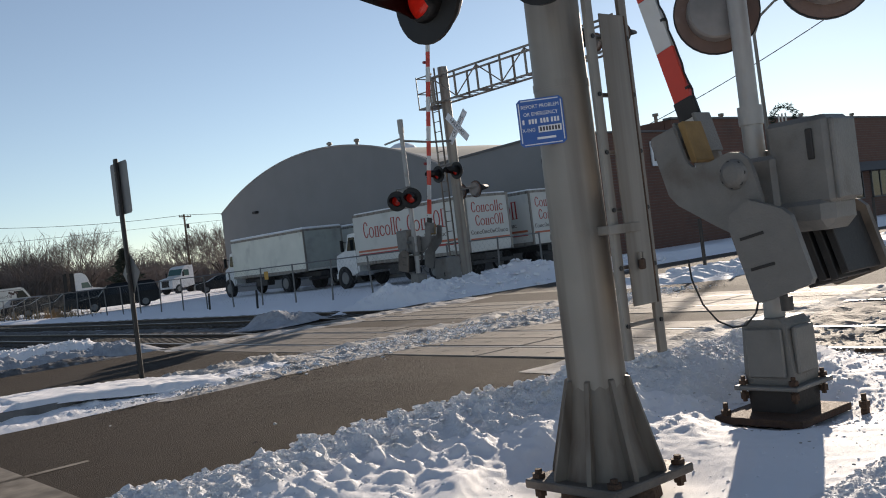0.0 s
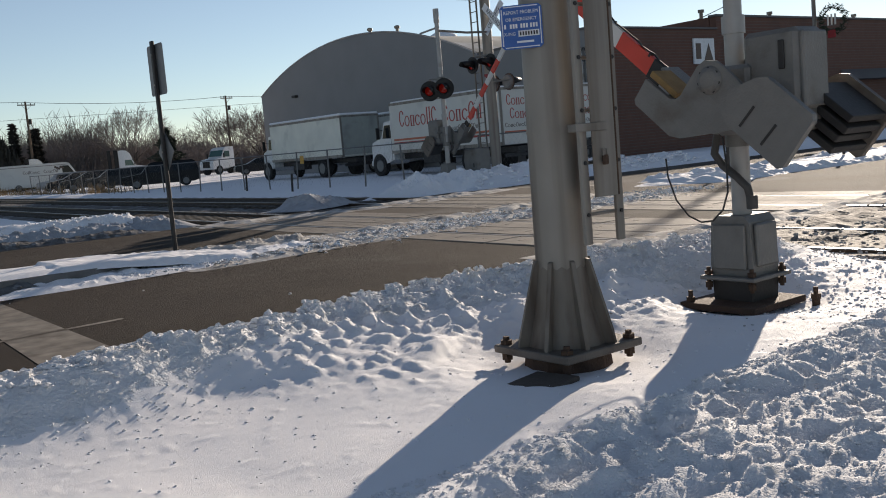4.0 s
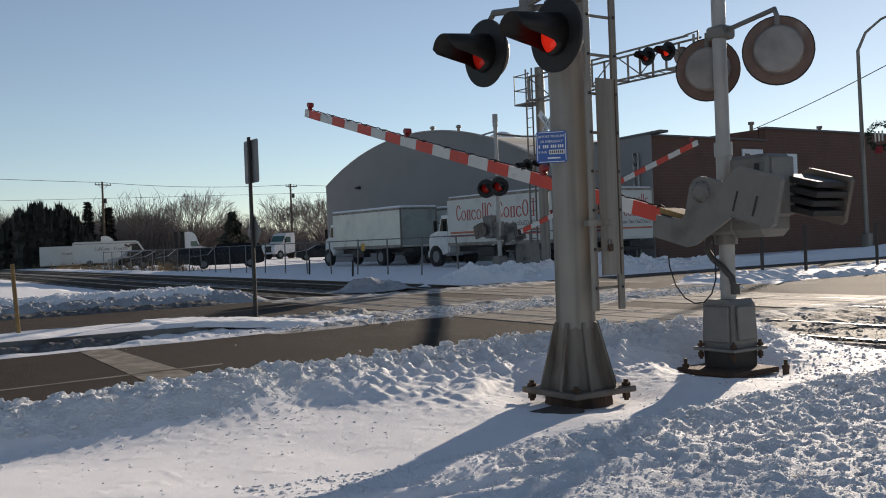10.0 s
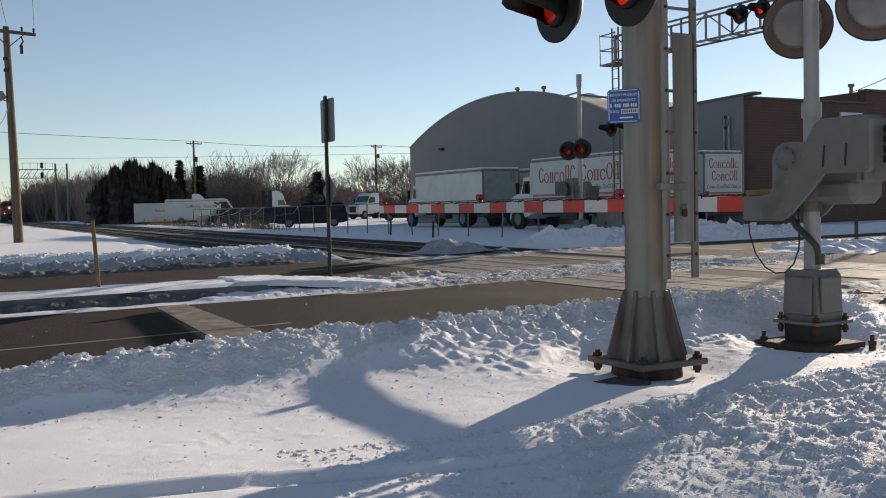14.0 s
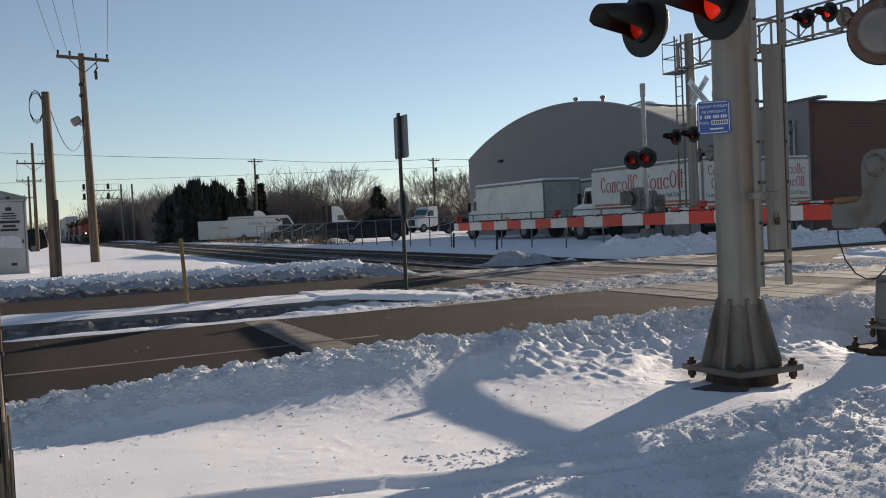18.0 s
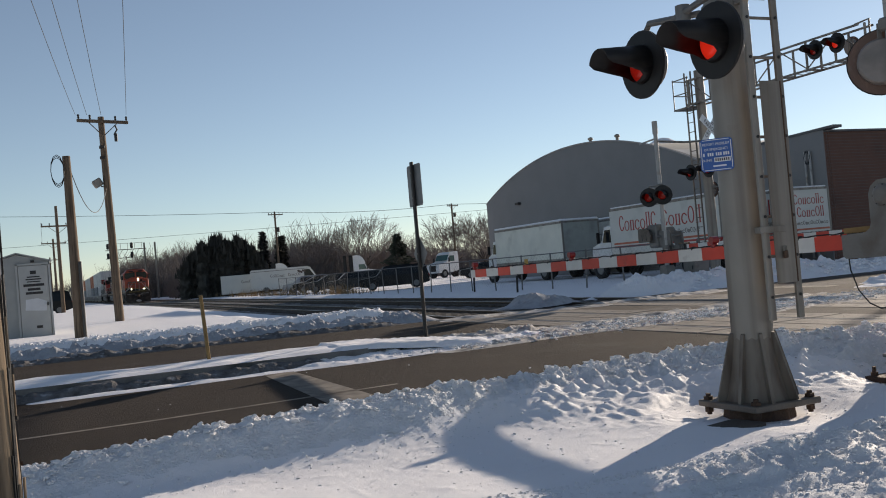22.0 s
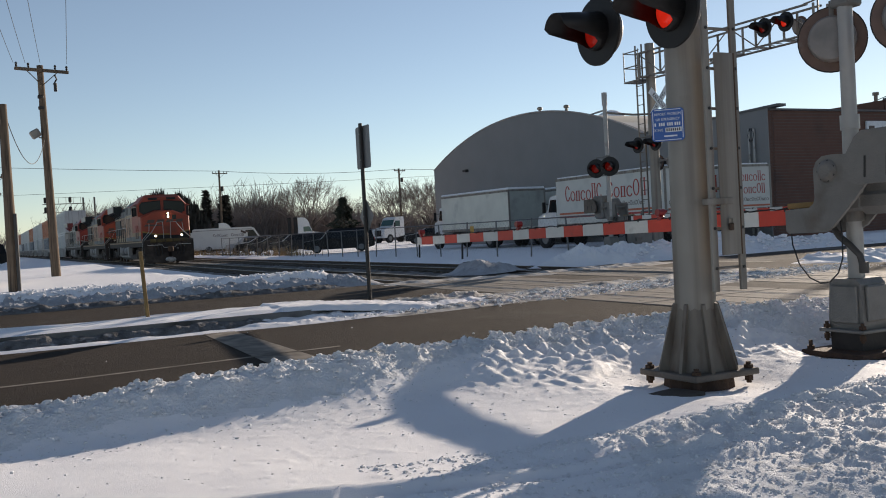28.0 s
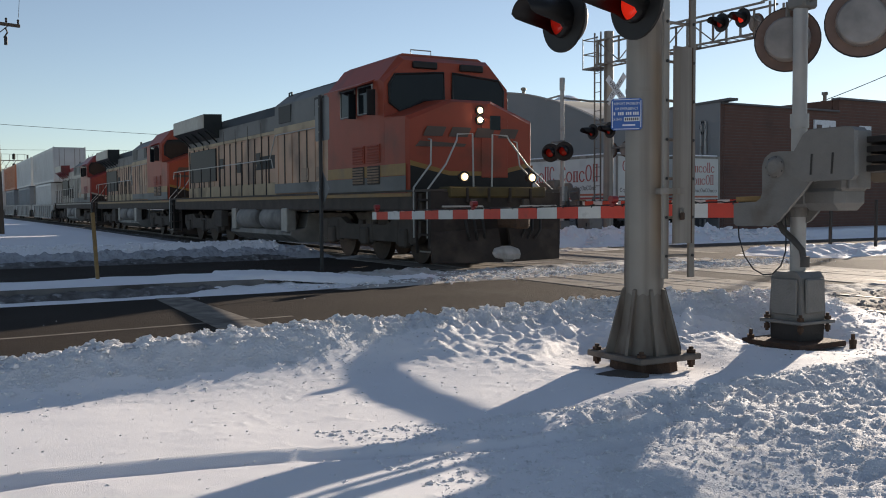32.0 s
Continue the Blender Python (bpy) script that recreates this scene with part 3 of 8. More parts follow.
    z = z + left * fb * (0.10 + 0.06 * fbm(x, y, 1.6, 3, 11.0) + 0.07 * np.maximum(fbm(x, y, 5.5, 2, 12.0), 0))
    z = z + (left * step(20.9, 20.3, y) + fld * step(20.3, 20.9, y)) * step(19.2, 19.9, y) * 0.30 + step(20, 23, y) * fld * 0.10 * fbm(x, y, 0.12, 2, 2.5)
    right = step(16.0, 17.6, xt)
    pile = np.exp(-((y - 20.7) / 1.0) ** 2) * (0.36 + 0.36 * np.exp(-((x - 20.5) / 2.6) ** 2)) * (0.9 + 0.5 * fbm(x, y, 1.1, 3, 21.0))
    z = z + right * pile * (0.9 + 0.4 * fbm(x, y, 4.0, 2, 23.0))
    pile2 = 0.36 * np.exp(-(((x - 15.6) / 1.2) ** 2 + ((y - 21.6) / 0.8) ** 2)) * (0.8 + 0.9 * fbm(x, y, 2.5, 3, 31.0))
    z = z + pile2
    # trackbed
    snowed = 1.25 * step(5.5, 4.6, y) * step(12.0, 10.0, np.abs(y))
    bed = step(7.0 + snowed, 7.7 + snowed * 0.75, xt) * step(16.0, 15.2, xt)
    z = z * (1 - bed) + bed * (-0.17 - 0.15 * road)
    z = z + pile2 * bed
    return np.where(np.hypot(x, y) > 260, z - 0.4, z)


def graded(spans):
    out = []
    for a, b, d in spans:
        out += list(np.arange(a, b - 1e-6, d))
    return np.array(out + [spans[-1][1]])


gx = graded([(-1500, -200, 130), (-200, -30, 10), (-30, -6, 0.8), (-6, -3, 0.15), (-3, 7.6, 0.024), (7.6, 10, 0.15), (10, 26, 0.25), (26, 80, 2), (80, 200, 12), (200, 1500, 130)])
gy = graded([(-1500, -200, 130), (-200, -20, 15), (-20, -4, 0.8), (-4, -2, 0.2), (-2, 6.7, 0.024), (6.7, 18, 0.6), (18, 22.5, 0.12), (22.5, 45, 0.5), (45, 140, 4), (140, 300, 20), (300, 1500, 150)])
GX, GY = np.meshgrid(gx, gy)
GZ = ground_height(GX, GY)
nx, ny = len(gx), len(gy)
gv = np.stack([GX, GY, GZ], -1).reshape(-1, 3)
ii = (np.arange(ny - 1)[:, None] * nx + np.arange(nx - 1)[None, :]).reshape(-1)
gf = np.stack([ii, ii + 1, ii + 1 + nx, ii + nx], -1)
gm = bpy.data.meshes.new("ground")
gm.from_pydata(gv.tolist(), [], gf.tolist())
for m_ in (SNOW, PLOUGHED, TRODDEN):
    gm.materials.append(m_)
cx, cy = (GX[:-1, :-1] + 0.012).reshape(-1), (GY[:-1, :-1] + 0.012).reshape(-1)
edge = 0.16 * fbm(cx, cy, 1.7, 2, 81.0) + 0.10 * fbm(cx, cy, 8.0, 2, 83.0)
off = cy - bank_line(cx) + edge
# bank crest and face take the greyer snow, part dirt, part painted shade
kind = np.where((off > -0.30 - 0.25 * step(2.8, 4.4, cx)) & (off < 1.6) & (cx > -30) & (cx < 9), 1, 0)
kind = np.where(trodden(cx, cy) + edge > 0.5, 2, kind)
gm.polygons.foreach_set("material_index", kind.astype(np.int32))
gm.polygons.foreach_set("use_smooth", (kind != 1) | (off < -0.22))   # clods on the crest keep their broken edges
ground = tagged(new("ground", gm), "snow-covered ground with ploughed banks and trodden patches", "ground", kind="structure")

# crumbs of ploughed snow on the banks
rng = random.Random(3)


def crumbs(name, count, place, size, material, label, base=None):
    """Small rounded lumps lying on the ground."""
    xy = np.array([place() for _ in range(count)])
    zs = ground_height(xy[:, 0], xy[:, 1]) if base is None else np.full(count, base)
    ring = 5
    m = M()
    for (x, y), z in zip(xy, zs):
        s = size * (0.3 + rng.random() ** 3 * 1.6)
        sx, sy, sz = s * rng.uniform(0.7, 1.3), s * rng.uniform(0.7, 1.3), s * rng.uniform(0.45, 0.8)
        a0 = rng.uniform(0, 6.283)
        vs = []
        for hz, hr in ((-0.35, 0.95), (0.5, 0.85)):
            for k in range(ring):
                q = a0 + 2 * math.pi * k / ring + rng.uniform(-0.3, 0.3)
                w = hr * rng.uniform(0.45, 1.3)
                vs.append((x + sx * w * math.cos(q), y + sy * w * math.sin(q), z + sz * (hz + rng.uniform(-0.15, 0.35))))
        vs.append((x + sx * rng.uniform(-.3, .3), y + sy * rng.uniform(-.3, .3), z + sz * rng.uniform(0.8, 1.2)))
        fs = [(k, (k + 1) % ring, ring + (k + 1) % ring, ring + k) for k in range(ring)]
        fs += [(ring + k, ring + (k + 1) % ring, 2 * ring) for k in range(ring)]
        m.add(vs, fs)
    me = mesh_of(name, m, material, False, fix=False)
    return tagged(new(name, me), label, "snow", kind="stuff")


def near_bank():
    x = rng.uniform(-3.5, 8.2)
    return x, float(bank_line(x)) + rng.gauss(0.14, 0.17)


crumbs("snow_crumbs", 9000, near_bank, 0.019, PLOUGHED, "crumbly white snow thrown up along the kerb")
crumbs("snow_crumbs", 3800, lambda: (rng.uniform(-8, 7.8), 19.75 + rng.gauss(0, 0.28)), 0.026, SNOW, "crumbly snow along the far kerb")
crumbs("snow_crumbs", 1200, lambda: (rng.uniform(16.5, 27), 20.6 + rng.gauss(0, 0.8)), 0.07, SNOW, "crumbly snow piled beside the street")
crumbs("snow_crumbs", 4500, lambda: (lambda x: (x, float(bank_line(x)) + rng.gauss(-0.25, 0.25)))(rng.uniform(-3, 8)), 0.0075, PLOUGHED, "fine crumbs on the face of the bank")
crumbs("snow_crumbs", 24000, lambda: (0.9 + 6.6 * rng.random() ** 0.8, 2.4 - 3.6 * rng.random() ** 1.2), 0.0105, TRODDEN, "loose crumbs on trodden snow")
crumbs("snow_crumbs", 2600, lambda: (-2.5 + 9.0 * rng.random() ** 0.6, rng.uniform(0.0, 4.3)), 0.0062, SNOW, "small crumbs scattered on smooth snow")
crumbs("snow_crumbs", 12, lambda: (rng.uniform(-6, 7), rng.uniform(7.2, 10.6)), 0.018, SNOW, "stray lumps of snow on the asphalt", 0.0)
crumbs("snow_crumbs", 6500, lambda: (rng.uniform(4.0, 16.0), 11.45 + rng.gauss(0, 0.42)), 0.019, TRODDEN, "dirty lumps of ploughed snow on the crossing", 0.03)

# street: asphalt on both sides of the crossing and between the tracks


def road_z(x, y):
    """The street falls towards the near kerb, and lies level at the crossing."""
    return -0.012 * abs(y - 12.6) / 6 - 0.018 * max(0.0, 11.4 - y) * float(step(7.8, 4.5, x))


def slab(name, x0, x1, label, dx=0.5):
    m = M()
    xs = np.linspace(x0, x1, max(2, int(abs(x1 - x0) / dx)))
    ys = np.linspace(ROAD_N - 0.35, ROAD_F + 0.35, 26)
    m.sheet([[(x, y, road_z(x, y)) for y in ys] for x in xs])
    ob = part(name, m, ASPHALT if x1 < 9 else ASPHALT_PALE)
    return tagged(ob, label, "road", kind="structure")


slab("road", -120, 8.22, "dark worn asphalt street with salt stains", 1.5)
slab("road", 10.93, 12.2, "asphalt strip between two railway tracks", 0.4)
slab("road", 14.92, 220, "paler asphalt street beyond the tracks", 2.5)


def marking(name, poly, label):
    m = M().add([(x, y, 0.0035 + road_z(x, y)) for x, y in poly], [tuple(range(len(poly)))])
    return tagged(part(name, m, PAINT_LINE), label, "road marking", kind="structure")


marking("edge_line", [(-42, 7.83), (0.1, 7.95), (3.1, 8.16), (3.1, 8.24), (0.1, 8.03), (-42, 7.91)], "worn white edge line on asphalt")
marking("stop_line", [(1.98, 6.5), (2.60, 6.5), (2.52, 10.95), (2.10, 10.95)], "broad faded white stop line")
marking("stop_line", [(17.0, 14.8), (17.5, 14.8), (17.5, 18.2), (17.0, 18.2)], "faded white stop line beyond the tracks")
marking("edge_line", [(20, 8.95), (29, 8.95), (29, 9.05), (20, 9.05)], "worn white lane line beyond the tracks")

# packed snow and slush bands on the asphalt


def slush(name, pts, width, h, material, label, lumps=0.5, seed=0.0, along=0.12, cuts=12, octs=3, peaks=0.0):
    """A low uneven ribbon of snow along points."""
    m = M()
    rows = []
    P = [Vector((*p, 0)) for p in pts]
    total = sum((b - a).length for a, b in zip(P, P[1:]))
    gone = 0.0
    for i in range(len(P) - 1):
        n = max(2, int((P[i + 1] - P[i]).length / along))
        for k in range(n):
            p = P[i].lerp(P[i + 1], k / n)
            s0 = gone + (P[i + 1] - P[i]).length * k / n
            end = min(1, s0 / 0.7, (total - s0) / 0.7) - 0.02
            t = (P[i + 1] - P[i]).normalized()
            s = Vector((-t.y, t.x, 0))
            w = width * (1 + lumps * float(vnoise(np.array(p.x * .8 + seed), np.array(p.y * .8))))
            u = np.linspace(-1, 1, cuts + 1)
            qx, qy = p.x + s.x * u * w / 2, p.y + s.y * u * w / 2
            lump = fbm(qx, qy, 3.1, octs, seed)
            qz = -0.02 + end * np.maximum(0, 1 - np.abs(u) ** 2.2) * h * (0.85 + (0.35 + 1.6 * lumps) * lump + peaks * np.maximum(fbm(qx, qy, 9.0, 2, seed + 3.0), 0))
            row = [(float(a_), float(b_), float(c_)) for a_, b_, c_ in zip(qx, qy, qz)]
            rows.append(row)
        gone += (P[i + 1] - P[i]).length
    m.sheet(rows)
    ob = part(name, m, material, smooth=False)
    return tagged(ob, label, "snow", kind="structure")


slush("snow_windrow", [(4.6, 11.4), (7.5, 11.4), (11, 11.2), (15.5, 11.6)], 1.9, 0.05, SNOW_DIRTY, "dirty ploughed snow strewn across the crossing", 0.5, 3, 0.06, 28, 4, 1.5)
slush("snow_windrow", [(-1.2, 10.93), (1, 10.88), (3.6, 11.0)], 0.42, 0.035, SNOW, "snow lying against the median kerb", 0.15, 5)
slush("snow_windrow", [(6.2, 12.6), (8.6, 12.5), (15.5, 13.2)], 0.9, 0.05, SNOW_DIRTY, "dirty slush on the crossing", 0.8, 9)
slush("snow_windrow", [(8.0, 18.4), (12, 17.6), (17, 18.3)], 1.5, 0.05, SNOW_DIRTY, "dirty slush along the far lane", 0.9, 13)
# dark colour is part grit, part painted shade of the bank's lower face
slush("dark_slush", [(-16, 19.05), (0, 19.05), (7.6, 18.93)], 0.62, 0.13, KERB_SLUSH, "gritty slush along the far kerb, darkened in place of shade", 0.2, 15, 0.06, 18, 4, 0.5)
slush("snow_bank", [(-30, 19.62), (-6, 19.62)], 1.2, 0.30, SNOW_BANK, "lumpy snow bank ploughed against the far kerb, greyed by grit and painted shade", 0.25, 51)
slush("snow_bank", [(-6.8, 19.62), (0, 19.62), (5.0, 19.58), (8.6, 19.5)], 1.3, 0.28, SNOW_BANK, "lumpy snow bank ploughed against the far kerb, greyed by grit and painted shade", 0.10, 51, 0.04, 44, 4, 0.40)
slush("snow_pile", [(11.2, 20.2), (11.9, 20.4), (12.6, 20.8), (13.3, 21.2)], 1.7, 0.35, SNOW_BANK, "grey heap of ploughed snow between the tracks", 0.10, 71, 0.05, 34, 4, 0.25)
slush("snow_pile", [(14.7, 20.5), (16.2, 20.8), (18.2, 21.0), (20.5, 21.1), (24, 21.0)], 2.3, 0.54, SNOW, "long heap of ploughed snow beside the street", 0.08, 73, 0.06, 40, 4, 0.2)
slush("snow_windrow", [(7.2, 6.6), (12, 6.4), (17, 6.5)], 1.2, 0.06, SNOW_DIRTY, "dirty slush at the kerb line", 0.7, 17)

# medians with kerbs


def median(name, x0, x1, label, ya=11.2, yb=12.55, top_z=0.15, buried=0.0):
    """A kerbed strip; over its last metres, if buried, only a sloping heap of snow shows."""
    kx = x1 - buried
    m = M().prism([(x0, ya), (kx - 0.8, ya), (kx, (ya + yb) / 2 - 0.3), (kx, (ya + yb) / 2 + 0.3), (kx - 0.8, yb), (x0, yb)], -0.05, top_z, "z")
    k = tagged(part(name, m, KERB), "concrete median kerb under snow", "kerb", kind="structure")
    top = M()
    xs = np.concatenate([np.arange(x0, kx - 3, 0.25), np.arange(kx - 3, x1 + 0.01, 0.05)])
    rows = []
    for x in xs:
        row = []
        fade = float(step(x1 + 0.1, kx - 1.2, x)) if buried else 1.0
        for j in range(29):
            y = ya + 0.02 + (yb - ya - 0.04) * j / 28 - (1 - fade) * 0.35 * (1 - j / 14)
            e = min(1, min(j, 28 - j) / 4)
            if fade < 1:
                n = float(fbm(np.array(x), np.array(y), 3.5, 4, 7)) + 0.6 * float(fbm(np.array(x), np.array(y), 11.0, 2, 17))
                row.append((x, y, -0.03 + (fade * (top_z + 0.07) + 0.03) * min(1, e * (1.6 - 0.6 * fade) + fade * 0.7) * (1 + 0.45 * (1 - fade) * n) + 0.02 * n * e))
                continue
            row.append((x, y, top_z + 0.004 + e * (0.035 + 0.035 * float(fbm(np.array(x), np.array(y), 1.6, 3, 7)))))
        rows.append(row)
    top.sheet(rows)
    tagged(part("median_snow", top, SNOW, smooth=True), label, "snow", kind="structure")
    return k


median("median_kerb", -60, 7.0, "smooth snow lying on the median", buried=2.4)
median("median_kerb", 19.0, 150, "rough ploughed snow on the median", 12.0, 14.4, 0.03)
slush("snow_windrow", [(16.9, 12.4), (18.2, 13.0), (19.6, 13.2), (21, 13.2)], 2.9, 0.20, SNOW, "ploughed snow over the end of the median", 0.4, 43)
slush("snow_windrow", [(17.6, 11.9), (30, 11.9), (60, 12.0)], 0.8, 0.14, SNOW, "ploughed snow against the median kerb", 0.7, 19)
slush("snow_windrow", [(17.6, 14.5), (30, 14.5), (60, 14.6)], 0.7, 0.12, SNOW, "ploughed snow against the median kerb", 0.7, 23)
slush("snow_windrow", [(2.2, 11.25), (5, 11.4), (7.6, 11.8)], 1.2, 0.09, SNOW, "packed snow burying the median kerb", 0.2, 37, 0.05, 24, 4, 0.5)
slush("snow_windrow", [(5.2, 12.5), (6.6, 12.4), (8.0, 12.3)], 1.1, 0.13, SNOW_DIRTY, "dirty snow round the end of the median", 0.3, 39, 0.05, 24, 4, 0.6)
slush("dark_slush", [(-14, 11.12), (0, 11.12), (3.6, 11.18)], 0.42, 0.145, KERB_SLUSH, "dark gritty slush frozen against the median kerb", 0.15, 29, 0.06, 16, 4, 0.35)

# ---------------------------------------------------------------- tracks


def track_line(offset, ys, z):
    return [(offset + float(bend(y)), y, z) for y in ys]


RAIL_YS = list(np.arange(-70, 4, 8)) + list(np.arange(4, 80, 2)) + list(np.arange(80, 420, 20))


def rail(offset):
    prof = [(-0.07, -0.165), (0.07, -0.165), (0.07, -0.15), (0.012, -0.135), (0.012, -0.045), (0.035, -0.035), (0.035, -0.004), (-0.035, -0.004), (-0.035, -0.035), (-0.012, -0.045), (-0.012, -0.135), (-0.07, -0.15)]
    m, h = M(), M()
    for mm, pr in ((m, prof), (h, [(-0.033, -0.004), (0.033, -0.004), (0.031, 0.002), (-0.031, 0.002)])):
        rows = [[(x + px, y, pz) for px, pz in pr + pr[:1]] for x, y, _ in track_line(offset, RAIL_YS, 0)]
        mm.sheet(rows)
    r = part("rail", m, RAIL_STEEL)
    part("rail_head", h, RAIL_TOP, r, "polished steel running surface")
    return tagged(r, "rusty steel rail with a polished head", "rail", "railway rails", "structure")


for c in (T1, T2):
    for s in (-0.7175, 0.7175):
        rail(c + s)

for c, nm in ((T1, 1), (T2, 2)):
    for span, lab in (((18.84, 420), "dark ballast with snow between the ties"), ((-70, 6.12), "trackbed buried in packed brown snow and grit")):
        m = M()
        ys = [y for y in list(np.arange(span[0], min(span[1], 60), 0.35)) + list(np.arange(60, 420, 8)) if span[0] <= y <= span[1]]
        rows = []
        for y in ys:
            b = float(bend(y))
            rows.append([(c + b + u, y, ((-0.24 if u > 2.1 or u < -4.5 else (-0.115 if u > -2.2 else -0.09)) if span[0] > 0 else (-0.09 if c + u < 8.45 else -0.032)) + (0.05 if span[0] > 0 else 0.035) * float(fbm(np.array(u + c), np.array(y), 3.5, 2, c))) for u in np.linspace(-4.6 if span[0] > 0 and c == T1 else -2.15, 2.15, 30)])
        m.sheet(rows)
        tagged(part("ballast", m, BALLAST if span[0] > 0 else PACKED_DIRT), lab, "ballast", kind="structure")
    ties = M()
    for y in np.arange(19.6, 90, 0.53):
        ties.box((c + float(bend(y)), y, -0.12), (2.6, 0.23, 0.12), Matrix.Rotation(rng.uniform(-.015, .015), 4, "Z"))
    for y in np.arange(-20, 5.5, 0.53):
        ties.box((c, y, -0.15), (2.6, 0.23, 0.12))
    tagged(part("railway_ties", ties, TIE), "dark creosoted wooden railway ties", "ties", kind="stuff")

# crossing surface: concrete panels with flangeways
crossing = tagged(part("crossing_bed", M().box((11.55, 12.50, -0.10), (7.25, 12.8, 0.12)), RUBBER_GAP), "dark bed of the railway crossing", "crossing", kind="structure")
panel_meshes = {}
for c in (T1, T2):
    for a, b in ((-1.44, -0.79), (-0.64, -0.005), (0.005, 0.64), (0.79, 1.44)):
        w = b - a - 0.01
        for k in range(5):
            key = round(w, 3)
            if key not in panel_meshes:
                pm = M().box((0, 0, 0), (w, 2.50, 0.05), ch=0.012)
                for yy in (-0.9, -0.3, 0.3, 0.9):
                    pm.box((0, yy, 0.0255), (0.09, 0.05, 0.004))
                panel_meshes[key] = mesh_of("concrete_panel", pm, CONCRETE)
            ob = new("concrete_panel", panel_meshes[key])
            ob.parent = crossing
            ob.rotation_euler = (0, 0, -radians(bend_turn(7.45 + 2.53 * k)))
            ob.location = (c + (a + b) / 2 + float(bend(7.45 + 2.53 * k)), 7.45 + 2.53 * k, -0.022 + rng.uniform(-0.003, 0.003))

apron = M()
apron.sheet([[(x, y, -0.03 + 0.03 * min(1, j / 3, (12 - j) / 3) + 0.065 * float(fbm(np.array(x), np.array(y), 4.0, 2, 61))) for j, y in enumerate(np.linspace(4.6, 6.5 + 0.12 * math.sin(x * 2.1), 13))] for x in np.arange(7.1, 15.9, 0.12)])
crumbs("snow_crumbs", 2600, lambda: (rng.uniform(8.2, 16.0), rng.uniform(2.6, 6.2)), 0.020, SNOW_DIRTY, "brown lumps of packed snow beside the crossing", -0.005)
crumbs("snow_crumbs", 4500, lambda: (9.6 - 3.6 * rng.random() ** 1.5, rng.uniform(1.8, 4.5)), 0.011, SNOW, "trodden crumbs of snow beside the gate mast")
crumbs("snow_crumbs", 260, lambda: (rng.uniform(5.0, 9.0), rng.uniform(1.8, 4.4)), 0.009, SNOW_DIRTY, "grit and crumbs scattered on the snow")
slush("dirt_pile", [(10.9, 4.95), (11.8, 4.7), (13.2, 4.5), (15.2, 4.3)], 0.9, 0.24, PACKED_DIRT, "pile of dark dirty snow beside the tracks", 0.5, 71)
tagged(part("crossing_apron", apron, PACKED_DIRT), "packed brown grit and snow at the edge of the crossing", "gravel", kind="structure")

# ---------------------------------------------------------------- buildings


